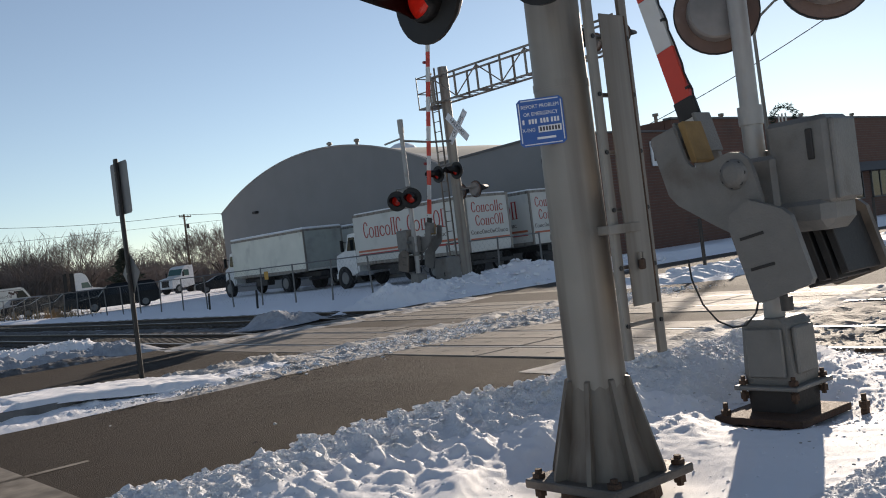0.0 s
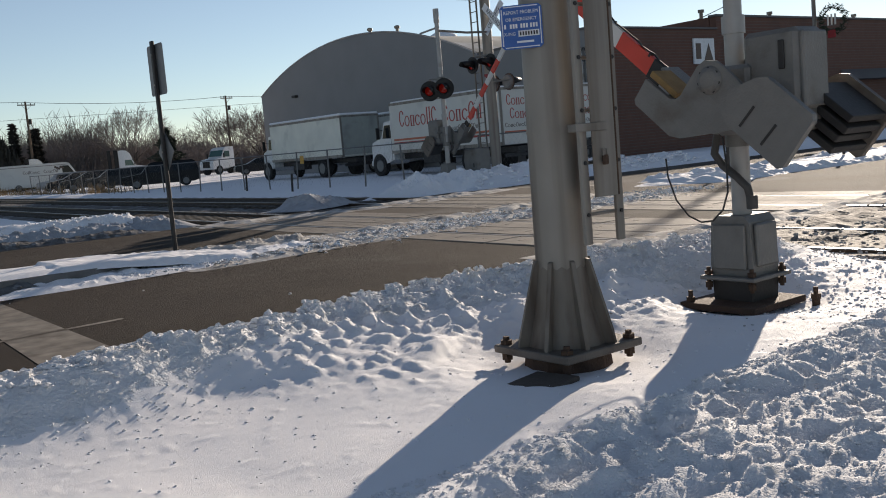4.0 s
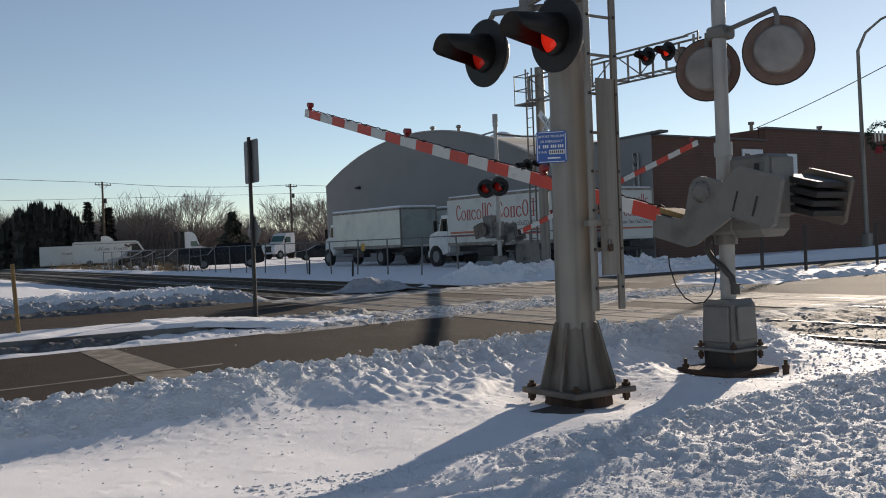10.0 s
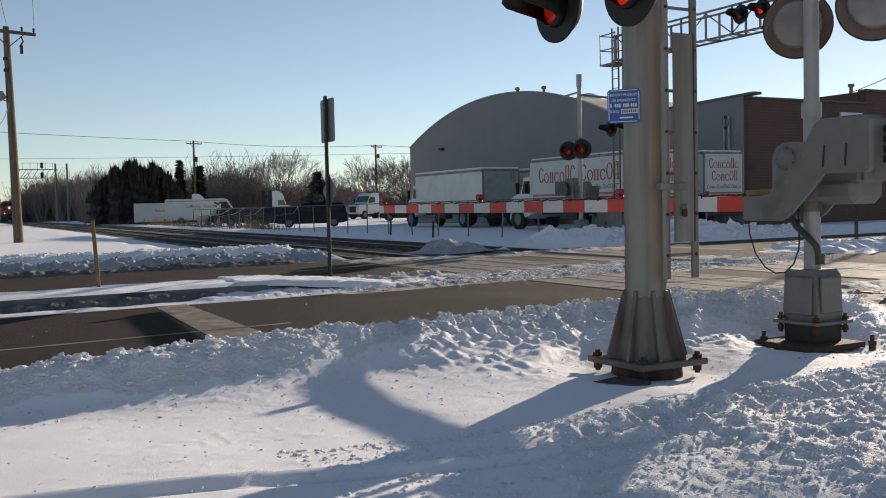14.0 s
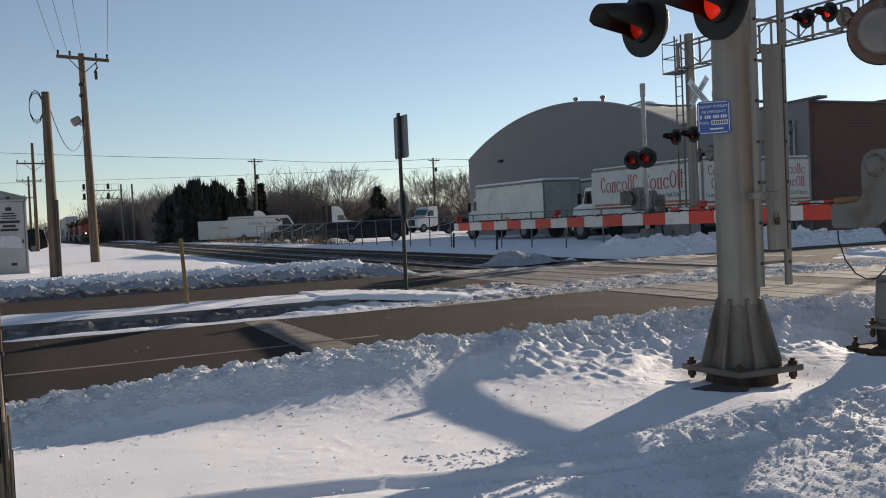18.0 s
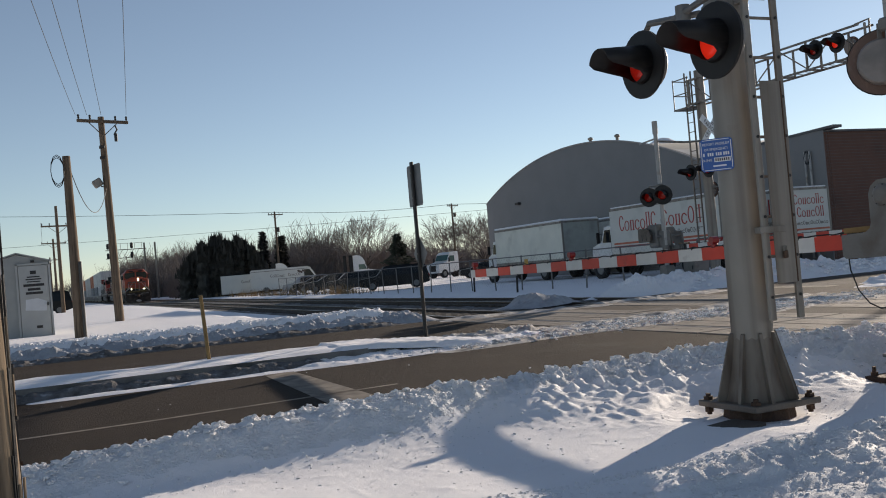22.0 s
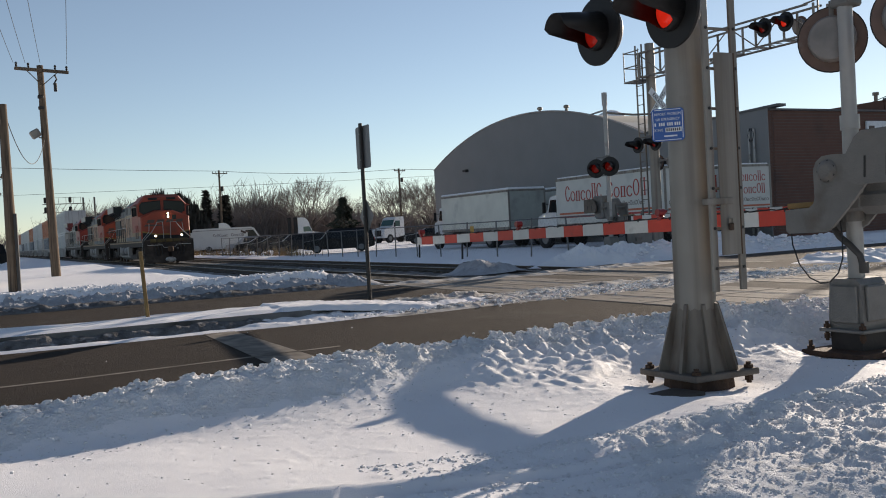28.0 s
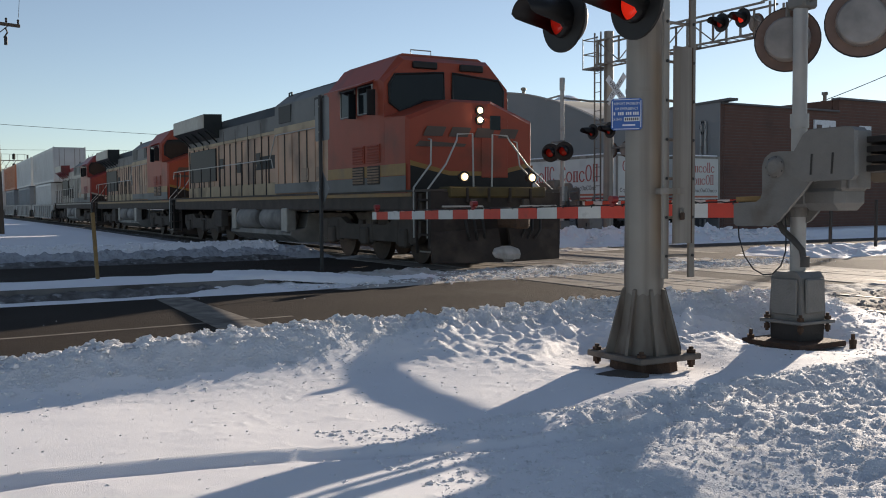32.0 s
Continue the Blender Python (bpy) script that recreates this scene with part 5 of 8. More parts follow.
def crossing_gate(where, length, lamps, label):
    ob = thing("crossing_gate", None, None, where, label, "crossing gate")
    part("mast", M().lathe([(0.55, 0.072), (1.95, 0.072), (1.95, 0.085), (2.08, 0.085), (2.08, 0.066), (4.95, 0.066)], (0, 0, 0), (0, 0, 1), 24), ALU_PAINT, ob, smooth=True)
    base = M().prism([(-0.175, 0.16), (0.175, 0.16), (0.185, 0.24), (0.165, 0.56), (0.12, 0.61), (-0.12, 0.61), (-0.165, 0.56), (-0.185, 0.24)], -0.165, 0.165, "x")
    part("junction_box_base", base, CAST_GREY, ob, "grey cast junction box at the mast's foot")
    part("box_door", M().box((-0.178, 0, 0.38), (0.03, 0.28, 0.34), ch=0.01), CAST_GREY, ob)
    part("box_door", M().box((0, -0.192, 0.39), (0.25, 0.04, 0.32), ch=0.012), CAST_GREY, ob)
    part("flange_plate", M().box((0, 0, 0.145), (0.48, 0.48, 0.03), ch=0.006), CAST_GREY, ob)
    part("pedestal", M().prism([(-0.16, -0.15), (0.16, -0.15), (0.175, 0.128), (-0.175, 0.128)], -0.165, 0.165, "x"), DARK_STEEL, ob, "dark steel pedestal")
    part("footing_plate", M().box((-0.05, 0.0, -0.055), (0.66, 0.66, 0.05), ch=0.006), RUST, ob, "rusty footing plate half under snow")
    for x, y in ((-0.19, 0.19), (-0.19, -0.19), (0.19, 0.19), (0.19, -0.19)):
        m = M()
        bolt(m, x, y, 0.165, 0.022, 0.06)
        part("anchor_bolt", m, RUST, ob)
    for x, y in ((-0.32, 0.27), (0.18, -0.47), (0.25, 0.27)):
        m = M()
        m.cyl((x, y, -0.14), (x, y, 0.055), 0.018, n=8)
        m.cyl((x, y, -0.035), (x, y, 0.005), 0.036, n=6)
        m.cyl((x, y, -0.14), (x, y, -0.035), 0.03, n=8)
        part("anchor_bolt", m, RUST, ob)
    cs = M().box((0.0, -0.40, 1.63), (0.34, 0.44, 0.58), ch=0.035)
    cs.box((0.0, -0.38, 1.30), (0.40, 0.44, 0.24), ch=0.07)
    part("mechanism_case", cs, CAST_GREY, ob, "grey gate mechanism case")
    part("case_lid", M().box((0.0, -0.635, 1.63), (0.30, 0.04, 0.52), ch=0.012), CAST_GREY, ob)
    part("case_mount", M().box((-0.06, -0.10, 1.46), (0.30, 0.30, 0.50), ch=0.03), CAST_GREY, ob)
    part("mast_clamp", M().lathe([(1.12, 0.10), (1.24, 0.10)], (0, 0, 0), (0, 0, 1), 16), CAST_GREY, ob)
    part("latch", M().box((-0.178, -0.50, 1.74), (0.02, 0.045, 0.20), ch=0.006), DARK_STEEL, ob)
    cd = M().tube([(-0.12, 0.10, 1.22), (-0.14, 0.12, 1.08), (-0.13, 0.06, 0.99), (-0.13, -0.06, 0.90), (-0.12, -0.14, 0.82), (-0.10, -0.16, 0.69)], 0.030, 10)
    cd.cyl((-0.10, -0.16, 0.66), (-0.10, -0.16, 0.76), 0.042, n=10)
    part("conduit", cd, CONDUIT, ob, "black flexible conduit", smooth=True)
    lp = M().tube([(-0.36, 0.40, 1.07), (-0.36, 0.39, 0.93), (-0.35, 0.33, 0.75), (-0.33, 0.24, 0.63), (-0.31, 0.14, 0.58), (-0.29, 0.05, 0.59), (-0.26, -0.02, 0.67), (-0.22, -0.04, 0.80), (-0.19, -0.02, 1.0), (-0.17, 0.02, 1.2)], 0.007, 6)
    part("cable_loop", lp, CABLE, ob, "thin black cable hanging in a loop")
    # lights towards the opposite side
    for x, y in ((0.10, 0.23), (-0.07, -0.69)):
        crossing_light(ob, (x, y, 2.81), (0.80, 0.60, 0.0), LENS_DIM, 0.305)
    xb = M().box((0.02, 0, 3.11), (0.20, 0.20, 0.12), ch=0.02)
    xb.tube([(0.02, -0.05, 3.12), (-0.04, -0.40, 3.15), (-0.10, -0.69, 3.17), (-0.13, -0.73, 3.10), (-0.13, -0.73, 3.0)], 0.024, 8)
    xb.tube([(0.02, 0.05, 3.12), (0.04, 0.18, 3.14), (0.04, 0.18, 3.0)], 0.024, 8)
    part("light_bracket", xb, CAST_GREY, ob, smooth=True)
    return ob, gate_arm(ob, length, lamps)


gate_near, arm_near = crossing_gate(pose(6.33, 3.58, 0.0), 8.92, (8.78, 5.66, 2.63), "grey railway crossing gate mast with a red and white arm")
gate_far, arm_far = crossing_gate(pose(17.62, 21.72, 0.12, 0, 0, 180), 8.2, (8.05, 5.2, 2.3), "railway crossing gate across the tracks with a striped arm")
part("top_bracket", M().tube([(0, 0, 4.62), (0, -0.1, 4.6), (0, -0.85, 4.55)], 0.03, 8), ALU_PAINT, gate_far)
part("mast_cap", M().cyl((0, 0, 4.75), (0, 0, 5.15), 0.085, n=12), ALU_PAINT, gate_far, "pale bell housing on the mast")
wr = M().tube([(17.6, 21.6, 4.62), (18.8, 21.8, 4.60), (20.1, 22.3, 4.70)], 0.035, 8)
tagged(part("signal_conduit", wr, GALV), "grey conduit between the gate mast and signal pole", "conduit")


def far_cantilever():
    ob = thing("cantilever_signal_bridge", None, None, pose(20.2, 22.5, 0.0), "grey steel signal pole with a truss arm over the street", "signal pole")
    part("pole", M().cyl((0, 0, -0.1), (0, 0, 7.08), 0.17, 0.155, n=20), GALV, ob, smooth=True)
    part("base_plate", M().box((0, 0, 0.05), (0.9, 0.9, 0.06), ch=0.01), RUST, ob)
    x = -0.28
    for z in (5.97, 6.78):
        for dx in (0.0, 0.55):
            part("truss_chord", M().box((x + dx, -3.2, z), (0.06, 7.2, 0.055), ch=0.006), GALV, ob)
    n = 7
    for k in range(n + 1):
        y = 0.2 - 7.2 * k / n
        for dx in (0.0, 0.55):
            part("truss_post", M().box((x + dx, y, 6.375), (0.05, 0.05, 0.80)), GALV, ob)
        part("cross_strut", M().box((x + 0.275, y, 5.97), (0.5, 0.05, 0.05)), GALV, ob)
        if k < n:
            y2 = 0.2 - 7.2 * (k + 1) / n
            part("truss_brace", M().cyl((x, y, 6.0 if k % 2 else 6.74), (x, y2, 6.74 if k % 2 else 6.0), 0.02, n=6), GALV, ob)
    for k in range(25):
        part("walkway_slat", M().box((0, 0.2 - 0.295 * k, 6.012), (0.5, 0.05, 0.012)), GALV, ob, "steel walkway bar")
    # platform with rails beside the pole
    part("platform", M().box((0, 0.58, 5.90), (0.7, 0.8, 0.05)), GALV, ob)
    for z in (6.40, 6.90):
        part("platform_rail", M().tube([(-0.3, 0.2, z), (-0.3, 1.0, z), (0.3, 1.0, z), (0.3, 0.2, z)], 0.02, 6), GALV, ob)
    for xx, yy in ((-0.3, 1.0), (0.3, 1.0), (-0.3, 0.25)):
        part("rail_post", M().cyl((xx, yy, 5.88), (xx, yy, 6.95), 0.02, n=6), GALV, ob)
    for yy in (0.22, 0.54):
        part("ladder_rail", M().box((-0.16, yy, 3.7), (0.05, 0.03, 6.8)), GALV, ob)
    for k in range(20):
        part("ladder_rung", M().cyl((-0.16, 0.22, 0.6 + 0.32 * k), (-0.16, 0.54, 0.6 + 0.32 * k), 0.014, n=5), GALV, ob)
    # crossbuck
    for a, t, c in ((45, "RAILROAD", 1), (-45, "CROSSING", 0)):
        m = M().box((0, 0, 0), (0.012, 1.22, 0.23), ch=0.003)
        b = part("crossbuck_board", m, SIGN_WHITE, ob, "white crossbuck board with black letters")
        b.matrix_local = Matrix.Translation((-0.24 - 0.014 * c, -0.66, 5.06)) @ Matrix.Rotation(radians(a), 4, "X")
        lettering("lettering", t, 0.19, INK, b, Matrix.Translation((-0.0085, 0, 0)) @ pose(0, 0, 0, 90, 0, -90), squeeze=0.85)
    br = M().tube([(0, 0.0, 3.97), (-0.25, -0.05, 3.97), (-0.25, 0.38, 3.97), (-0.25, 0.38, 3.82)], 0.03, 6)
    br.tube([(-0.25, 0, 3.97), (-0.25, -0.5, 3.97), (-0.25, -0.5, 3.82)], 0.03, 6)
    part("light_bracket", M().tube([(0.0, -0.1, 3.15), (0.2, -0.75, 3.15)], 0.03, 6), CAST_GREY, ob)
    part("light_bracket", br, CAST_GREY, ob)
    crossing_light(ob, (-0.36, 0.40, 3.72), -1, LENS_DIM, 0.27)
    crossing_light(ob, (-0.36, -0.50, 3.72), -1, LENS_DIM, 0.27)
    crossing_light(ob, (0.30, -0.55, 3.10), 1, LENS_LIT, 0.27)
    crossing_light(ob, (0.30, 0.15, 3.10), 1, LENS_LIT, 0.27)
    crossing_light(ob, (-0.45, -5.42, 6.43), -1, LENS_DIM, 0.27)
    crossing_light(ob, (-0.45, -6.20, 6.43), -1, LENS_LIT, 0.27)
    crossing_light(ob, (0.45, -5.9, 6.43), 1, LENS_LIT, 0.27)
    crossing_light(ob, (0.45, -6.85, 6.43), 1, LENS_LIT, 0.27)
    part("end_frame", M().tube([(x, -6.7, 6.80), (x, -7.15, 6.84), (x, -7.15, 5.95), (x, -6.7, 5.97)], 0.03, 6), GALV, ob)
    return ob


far_cantilever()
cab = thing("signal_cabinet", M().box((0, 0, 0.55), (0.55, 0.6, 1.1), ch=0.03), CAST_GREY, pose(18.5, 21.4, 0), "grey steel signal cabinet beside the gate", "cabinet")
part("cabinet_door", M().box((-0.285, 0, 0.58), (0.02, 0.52, 0.9), ch=0.008), CAST_GREY, cab)
part("door_handle", M().box((-0.30, -0.18, 0.6), (0.02, 0.03, 0.12)), DARK_STEEL, cab)


def median_sign():
    ob = thing("road_sign", None, None, pose(5.63, 13.2, 0.1), "tall thin sign post with a rectangular plate and small diamond", "road sign")
    part("post", M().box((0, 0, 1.5), (0.05, 0.075, 3.2), ch=0.008), DARK_STEEL, ob, "dark steel channel post")
    part("sign_plate", M().prism([(-0.28, 2.30), (0.28, 2.30), (0.31, 2.33), (0.31, 3.02), (0.28, 3.05), (-0.28, 3.05), (-0.31, 3.02), (-0.31, 2.33)], 0.032, 0.036, "x"), SIGN_BACK, ob, "grey back of a rectangular sign")
    part("sign_plate", M().prism([(0, 1.14), (0.31, 1.45), (0, 1.76), (-0.31, 1.45)], 0.032, 0.036, "x"), SIGN_BACK, ob, "grey back of a diamond sign")
    for z in (2.45, 2.9, 1.45):
        part("bolt_head", M().cyl((-0.035, 0, z), (-0.022, 0, z), 0.014, n=6), GALV, ob)
    return ob


median_sign()
st = thing("marker_stake", M().box((0, 0, 0.52), (0.045, 0.09, 1.05), Matrix.Rotation(radians(-3), 4, "Y"), 0.006), STAKE, pose(1.60, 12.2, 0.12), "weathered yellow-brown wooden marker stake in snow", "stake")
for x, y in ((19.8, 13.4), (21.8, 13.5), (25.4, 13.6), (29.4, 13.7), (34.0, 13.8)):
    s = thing("marker_post", M().box((0, 0, 0.6), (0.06, 0.08, 1.25), None, 0.01), DARK_STEEL, pose(x, y, 0.1), "thin dark marker post in the snowy median", "post", "median posts")

# ---------------------------------------------------------------- train
TRAIN = []   # things of the train and how far behind its front they ride


def bogie(loco, y, axles, spacing, r=0.53, frame_mat=None):
    fm = frame_mat or UNDER
    b = None
    half = spacing * (axles - 1) / 2 + 0.75
    for x in (1.12, -1.12):
        m = M()
        m.prism([(y - half, 0.62), (y - half + 0.2, 0.46), (y + half - 0.2, 0.46), (y + half, 0.62), (y + half, 0.92), (y + half * 0.55, 0.98), (y + half * 0.4, 0.82), (y - half * 0.4, 0.82), (y - half * 0.55, 0.98), (y - half, 0.92)], x - 0.09, x + 0.09, "x")
        for k in range(axles):
            yy = y + spacing * (k - (axles - 1) / 2)
            m.box((x * 1.06, yy, 0.55), (0.20, 0.36, 0.40), ch=0.04)
            for dy in (-0.33, 0.33):
                m.cyl((x * 1.03, yy + dy, 0.42), (x * 1.03, yy + dy, 0.92), 0.085, n=10)
        b = part("bogie_frame", m, fm, loco, "grimy bogie side frame with springs") if b is None else part("bogie_frame", m, fm, loco) and b
    for k in range(axles):
        yy = y + spacing * (k - (axles - 1) / 2)
        w = M()
        for s in (-1, 1):
            w.lathe([(-0.07, r * 0.45), (-0.06, r * 0.85), (-0.06, r), (0.05, r), (0.065, r + 0.03), (0.075, r * 0.8)], (s * 0.76, yy, r), (-s, 0, 0), 28)
        w.cyl((-0.7, yy, r), (0.7, yy, r), 0.09, n=10)
        part("wheelset", w, RAIL_STEEL, b, "steel wheels on an axle", smooth=True)
    return b


def side_rail(loco, x, y0, y1, z0, z1, n, sag=None):
    part("handrail", M().tube([(x, y0, z1 - 0.25), (x, y0 - 0.12, z1), (x, y1 + 0.12, z1), (x, y1, z1 - 0.25)], 0.017, 6), HANDRAIL, loco)
    for k in range(n):
        y = y0 + (y1 - y0) * (k + 0.5) / n
        part("stanchion", M().cyl((x, y, z0), (x, y, z1), 0.019, n=6), DARK_STEEL, loco)


def locomotive(label, nose, hood, hoodtop, stripe, lit, lead):
    ob = thing("locomotive", None, None, pose(0, 0, 0), label, "locomotive", "locomotives")
    # underframe, deck and pilot
    part("underframe", M().box((0, -11.1, 1.32), (2.95, 20.3, 0.38), ch=0.03), UNDER, ob, "grimy side sill")
    part("walkway", M().box((0, -11.1, 1.535), (3.08, 21.3, 0.05)), UNDER, ob)
    part("sill_stripe", M().box((1.49, -11.1, 1.47), (0.02, 19.6, 0.09)), stripe, ob, "yellow sill stripe")
    part("sill_stripe", M().box((-1.49, -11.1, 1.47), (0.02, 19.6, 0.09)), stripe, ob, "yellow sill stripe")
    part("pilot", M().prism([(-1.53, 1.50), (-1.53, 0.42), (-1.40, 0.16), (-0.62, 0.14), (-0.50, 0.40), (0.50, 0.40), (0.62, 0.14), (1.40, 0.16), (1.53, 0.42), (1.53, 1.50)], -0.55, -0.42, "y"), PILOT, ob, "black pilot plate")
    plow = M()
    for s in (-1, 1):
        plow.add([(s * 0.12, -0.02, 0.12), (s * 1.5, -0.40, 0.12), (s * 1.55, -0.44, 0.72), (s * 0.12, -0.22, 0.78), (s * 0.12, -0.12, 0.12), (s * 1.5, -0.46, 0.12), (s * 1.55, -0.50, 0.72), (s * 0.12, -0.30, 0.78)],
                 [(0, 1, 2, 3), (4, 5, 6, 7), (0, 1, 5, 4), (1, 2, 6, 5), (2, 3, 7, 6), (3, 0, 4, 7)])
    part("snowplough", plow, PILOT, ob, "black steel snowplough blade")
    part("plough_snow", M().lathe([(-0.34, 0.03), (-0.28, 0.12), (-0.10, 0.17), (0.12, 0.16), (0.28, 0.11), (0.34, 0.02)], (0.0, -0.14, 0.27), (1, 0, 0.05), 9), SNOW_DIRTY, ob, "lump of packed snow")
    cp = M().box((0, 0.1, 0.95), (0.26, 0.75, 0.30), ch=0.04)
    cp.box((0.05, 0.50, 0.95), (0.30, 0.20, 0.34), ch=0.05)
    part("coupler", cp, RUST, ob)
    for x in (-0.9, -0.7, -0.5, 0.5, 0.7, 0.9):
        hs = M()
        hs.tube([(x, -0.40, 1.2), (x, -0.22, 1.05), (x * 0.95, -0.18, 0.72), (x * 0.85, -0.25, 0.55)], 0.028, 6)
        part("brake_hose", hs, CABLE, ob)
    # end steps
    for yy, d in ((-0.75, 1), (-21.55, -1)):
        for s in (-1, 1):
            m = M()
            for k in range(4):
                m.box((s * 1.36, yy + d * 0.06 * (3 - k) * 0.5, 0.32 + 0.34 * k), (0.34, 0.46, 0.03))
            m.box((s * 1.20, yy, 0.90), (0.03, 0.55, 1.22))
            m.box((s * 1.52, yy - d * 0.28, 0.90), (0.05, 0.03, 1.22))
            part("step_well", m, PILOT, ob)
            # upper step edges take the dark pilot colour in place of shade
            for k in range(4):
                part("step_edge", M().box((s * 1.53, yy + d * 0.03 * (3 - k), 0.335 + 0.34 * k), (0.014, 0.44, 0.03)), LOCO_SILVER if k == 0 else PILOT, ob)
    part("pilot", M().box((0, -21.78, 0.95), (3.0, 0.12, 1.1)), BLACK_PAINT, ob, "rear pilot plate")
    # nose and cab
    def ring(y, w, z0, zs, zc, wt):
        return [(-w, y, z0), (-w, y, zs), (-wt, y, zc), (wt, y, zc), (w, y, zs), (w, y, z0)]
    rows = [ring(-1.42, 1.47, 1.50, 2.98, 3.38, 0.46), ring(-1.50, 1.53, 1.50, 3.05, 3.44, 0.50), ring(-2.62, 1.54, 1.50, 3.12, 3.50, 0.54)]
    n = M()
    for a, b in zip(rows, rows[1:]):
        n.add(a + b, [(i, i + 1, 7 + i, 6 + i) for i in range(5)])
    n.add(rows[0], [(0, 1, 2, 3, 4, 5)])
    part("nose", n, nose, ob, "broad orange nose" if nose is ORANGE else "")
    cabm = M()
    rows = [ring(-2.45, 1.54, 1.56, 3.84, 4.34, 1.06), ring(-2.66, 1.55, 1.56, 3.92, 4.46, 1.10), ring(-5.55, 1.55, 1.56, 3.92, 4.46, 1.10)]
    for a, b in zip(rows, rows[1:]):
        cabm.add(a + b, [(i, i + 1, 7 + i, 6 + i) for i in range(5)])
    cabm.add(rows[0], [(0, 1, 2, 3, 4, 5)])
    cabm.add(rows[-1], [(5, 4, 3, 2, 1, 0)])
    part("cab", cabm, nose, ob, "orange driving cab" if nose is ORANGE else "")
    part("cab_roof", M().prism([(-1.12, 4.44), (-0.95, 4.53), (0.95, 4.53), (1.12, 4.44)], -5.54, -2.75, "y"), nose, ob)
    part("roof_rail", M().tube([(0.25, -2.75, 4.52), (0.25, -2.75, 4.62), (0.75, -2.75, 4.62), (0.75, -2.75, 4.52)], 0.014, 5), HANDRAIL, ob)
    for s in (-1, 1):
        g = [(s * 0.11, 3.53), (s * 0.60, 3.50), (s * 1.16, 3.24), (s * 1.42, 3.42), (s * 1.43, 3.80), (s * 1.30, 4.02), (s * 0.11, 4.12)]
        part("windscreen", M().prism(g, -2.443, -2.425, "y"), GLASS_DARK, ob, "dark windscreen")
        fr = M().tube([(x, -2.43, z) for x, z in g + g[:1]], 0.028, 6)
        part("window_seal", fr, BLACK_PAINT, ob)
        nb = part("number_board", M().box((s * 0.58, -2.41, 4.25), (0.58, 0.10, 0.15), ch=0.02), BLACK_PAINT, ob, "dark number board")
        for yy, ww in ((-3.35, 0.75), (-4.30, 0.80)):
            part("side_window", M().box((s * 1.555, yy, 3.55), (0.02, ww, 0.60), ch=0.005), GLASS_DARK, ob)
            f = M().tube([(s * 1.565, yy - ww / 2, 3.25), (s * 1.565, yy + ww / 2, 3.25), (s * 1.565, yy + ww / 2, 3.85), (s * 1.565, yy - ww / 2, 3.85), (s * 1.565, yy - ww / 2, 3.25)], 0.022, 6)
            part("window_frame", f, LOCO_SILVER, ob)
        part("sun_visor", M().prism([(s * 1.52, 3.92), (s * 1.88, 3.80), (s * 1.88, 3.83), (s * 1.52, 3.96)], -4.95, -2.95, "y"), nose, ob)
        part("mirror", M().box((s * 1.68, -2.80, 3.45), (0.20, 0.03, 0.55), ch=0.01), BLACK_PAINT, ob)
        part("wind_deflector", M().box((s * 1.66, -3.85, 3.45), (0.18, 0.02, 0.55), ch=0.004), GLASS_DARK, ob)
        for yy in (-2.95, -3.75):
            for zz, lm in ((1.90, LOUVRE), (2.36, nose)):
                gr = part("side_grille", M().box((s * 1.56, yy, zz), (0.03, 0.62, 0.40), ch=0.01), UNDER if lm is LOUVRE else nose, ob)
                lv = M()
                for k in range(6):
                    lv.box((s * 1.58, yy, zz - 0.15 + 0.06 * k), (0.02, 0.55, 0.032), Matrix.Rotation(radians(25 * s), 4, "Y"))
                part("louvre", lv, lm, gr)
    for s in (-1, 1):
        part("cab_stripe", M().box((s * 1.551, -3.5, 1.98), (0.012, 4.1, 0.24)), stripe, ob, "dusty yellow band along the cab")
        part("cab_sill", M().box((s * 1.551, -3.5, 1.70), (0.012, 4.1, 0.30)), HOOD_GREY, ob, "grimy grey lower cab")
    # lower nose: yellow band, door and emblem shapes
    part("lower_nose", M().prism([(-1.46, 1.52), (1.46, 1.52), (1.46, 2.06), (0.55, 1.86), (-0.55, 1.86), (-1.46, 2.06)], -1.416, -1.408, "y"), BLACK_PAINT, ob, "black lower nose")
    part("nose_stripe", M().prism([(-1.46, 2.06), (-0.55, 1.86), (0.55, 1.86), (1.46, 2.06), (1.46, 2.16), (0.55, 1.95), (-0.55, 1.95), (-1.46, 2.16)], -1.416, -1.406, "y"), stripe, ob, "yellow band across the nose")
    part("nose_door", M().box((-0.55, -1.41, 2.45), (0.66, 0.02, 1.25), ch=0.006), nose, ob)
    part("nose_window", M().box((-0.56, -1.395, 2.98), (0.26, 0.02, 0.30), ch=0.005), GLASS_DARK, ob)
    if nose is ORANGE:
        em = M()
        for k, (x0, w_) in enumerate(((1.18, 0.50), (0.58, 0.50), (-0.02, 0.48), (-0.62, 0.48))):
            sh = 0.10
            em.prism([(x0 - w_ * 0.9, 2.66), (x0, 2.66), (x0 - sh, 2.86), (x0 - w_ * 0.9 - sh, 2.86)], -1.396, -1.388, "y")
        part("emblem", em, LOGO_BROWN, ob, "row of slanting black emblem shapes")
        part("emblem", M().prism([(1.36, 2.44), (0.2, 2.46), (0.15, 2.52), (1.24, 2.56)], -1.404, -1.396, "y"), LOGO_BROWN, ob, "dark swoosh bar")
        part("side_emblem", M().prism([(-9.2, 2.35), (-12.8, 2.35), (-12.6, 2.75), (-9.0, 2.75)], 0.975, 0.982, "x"), HOOD_TOP, ob, "dark lettering block")
    hl = M()
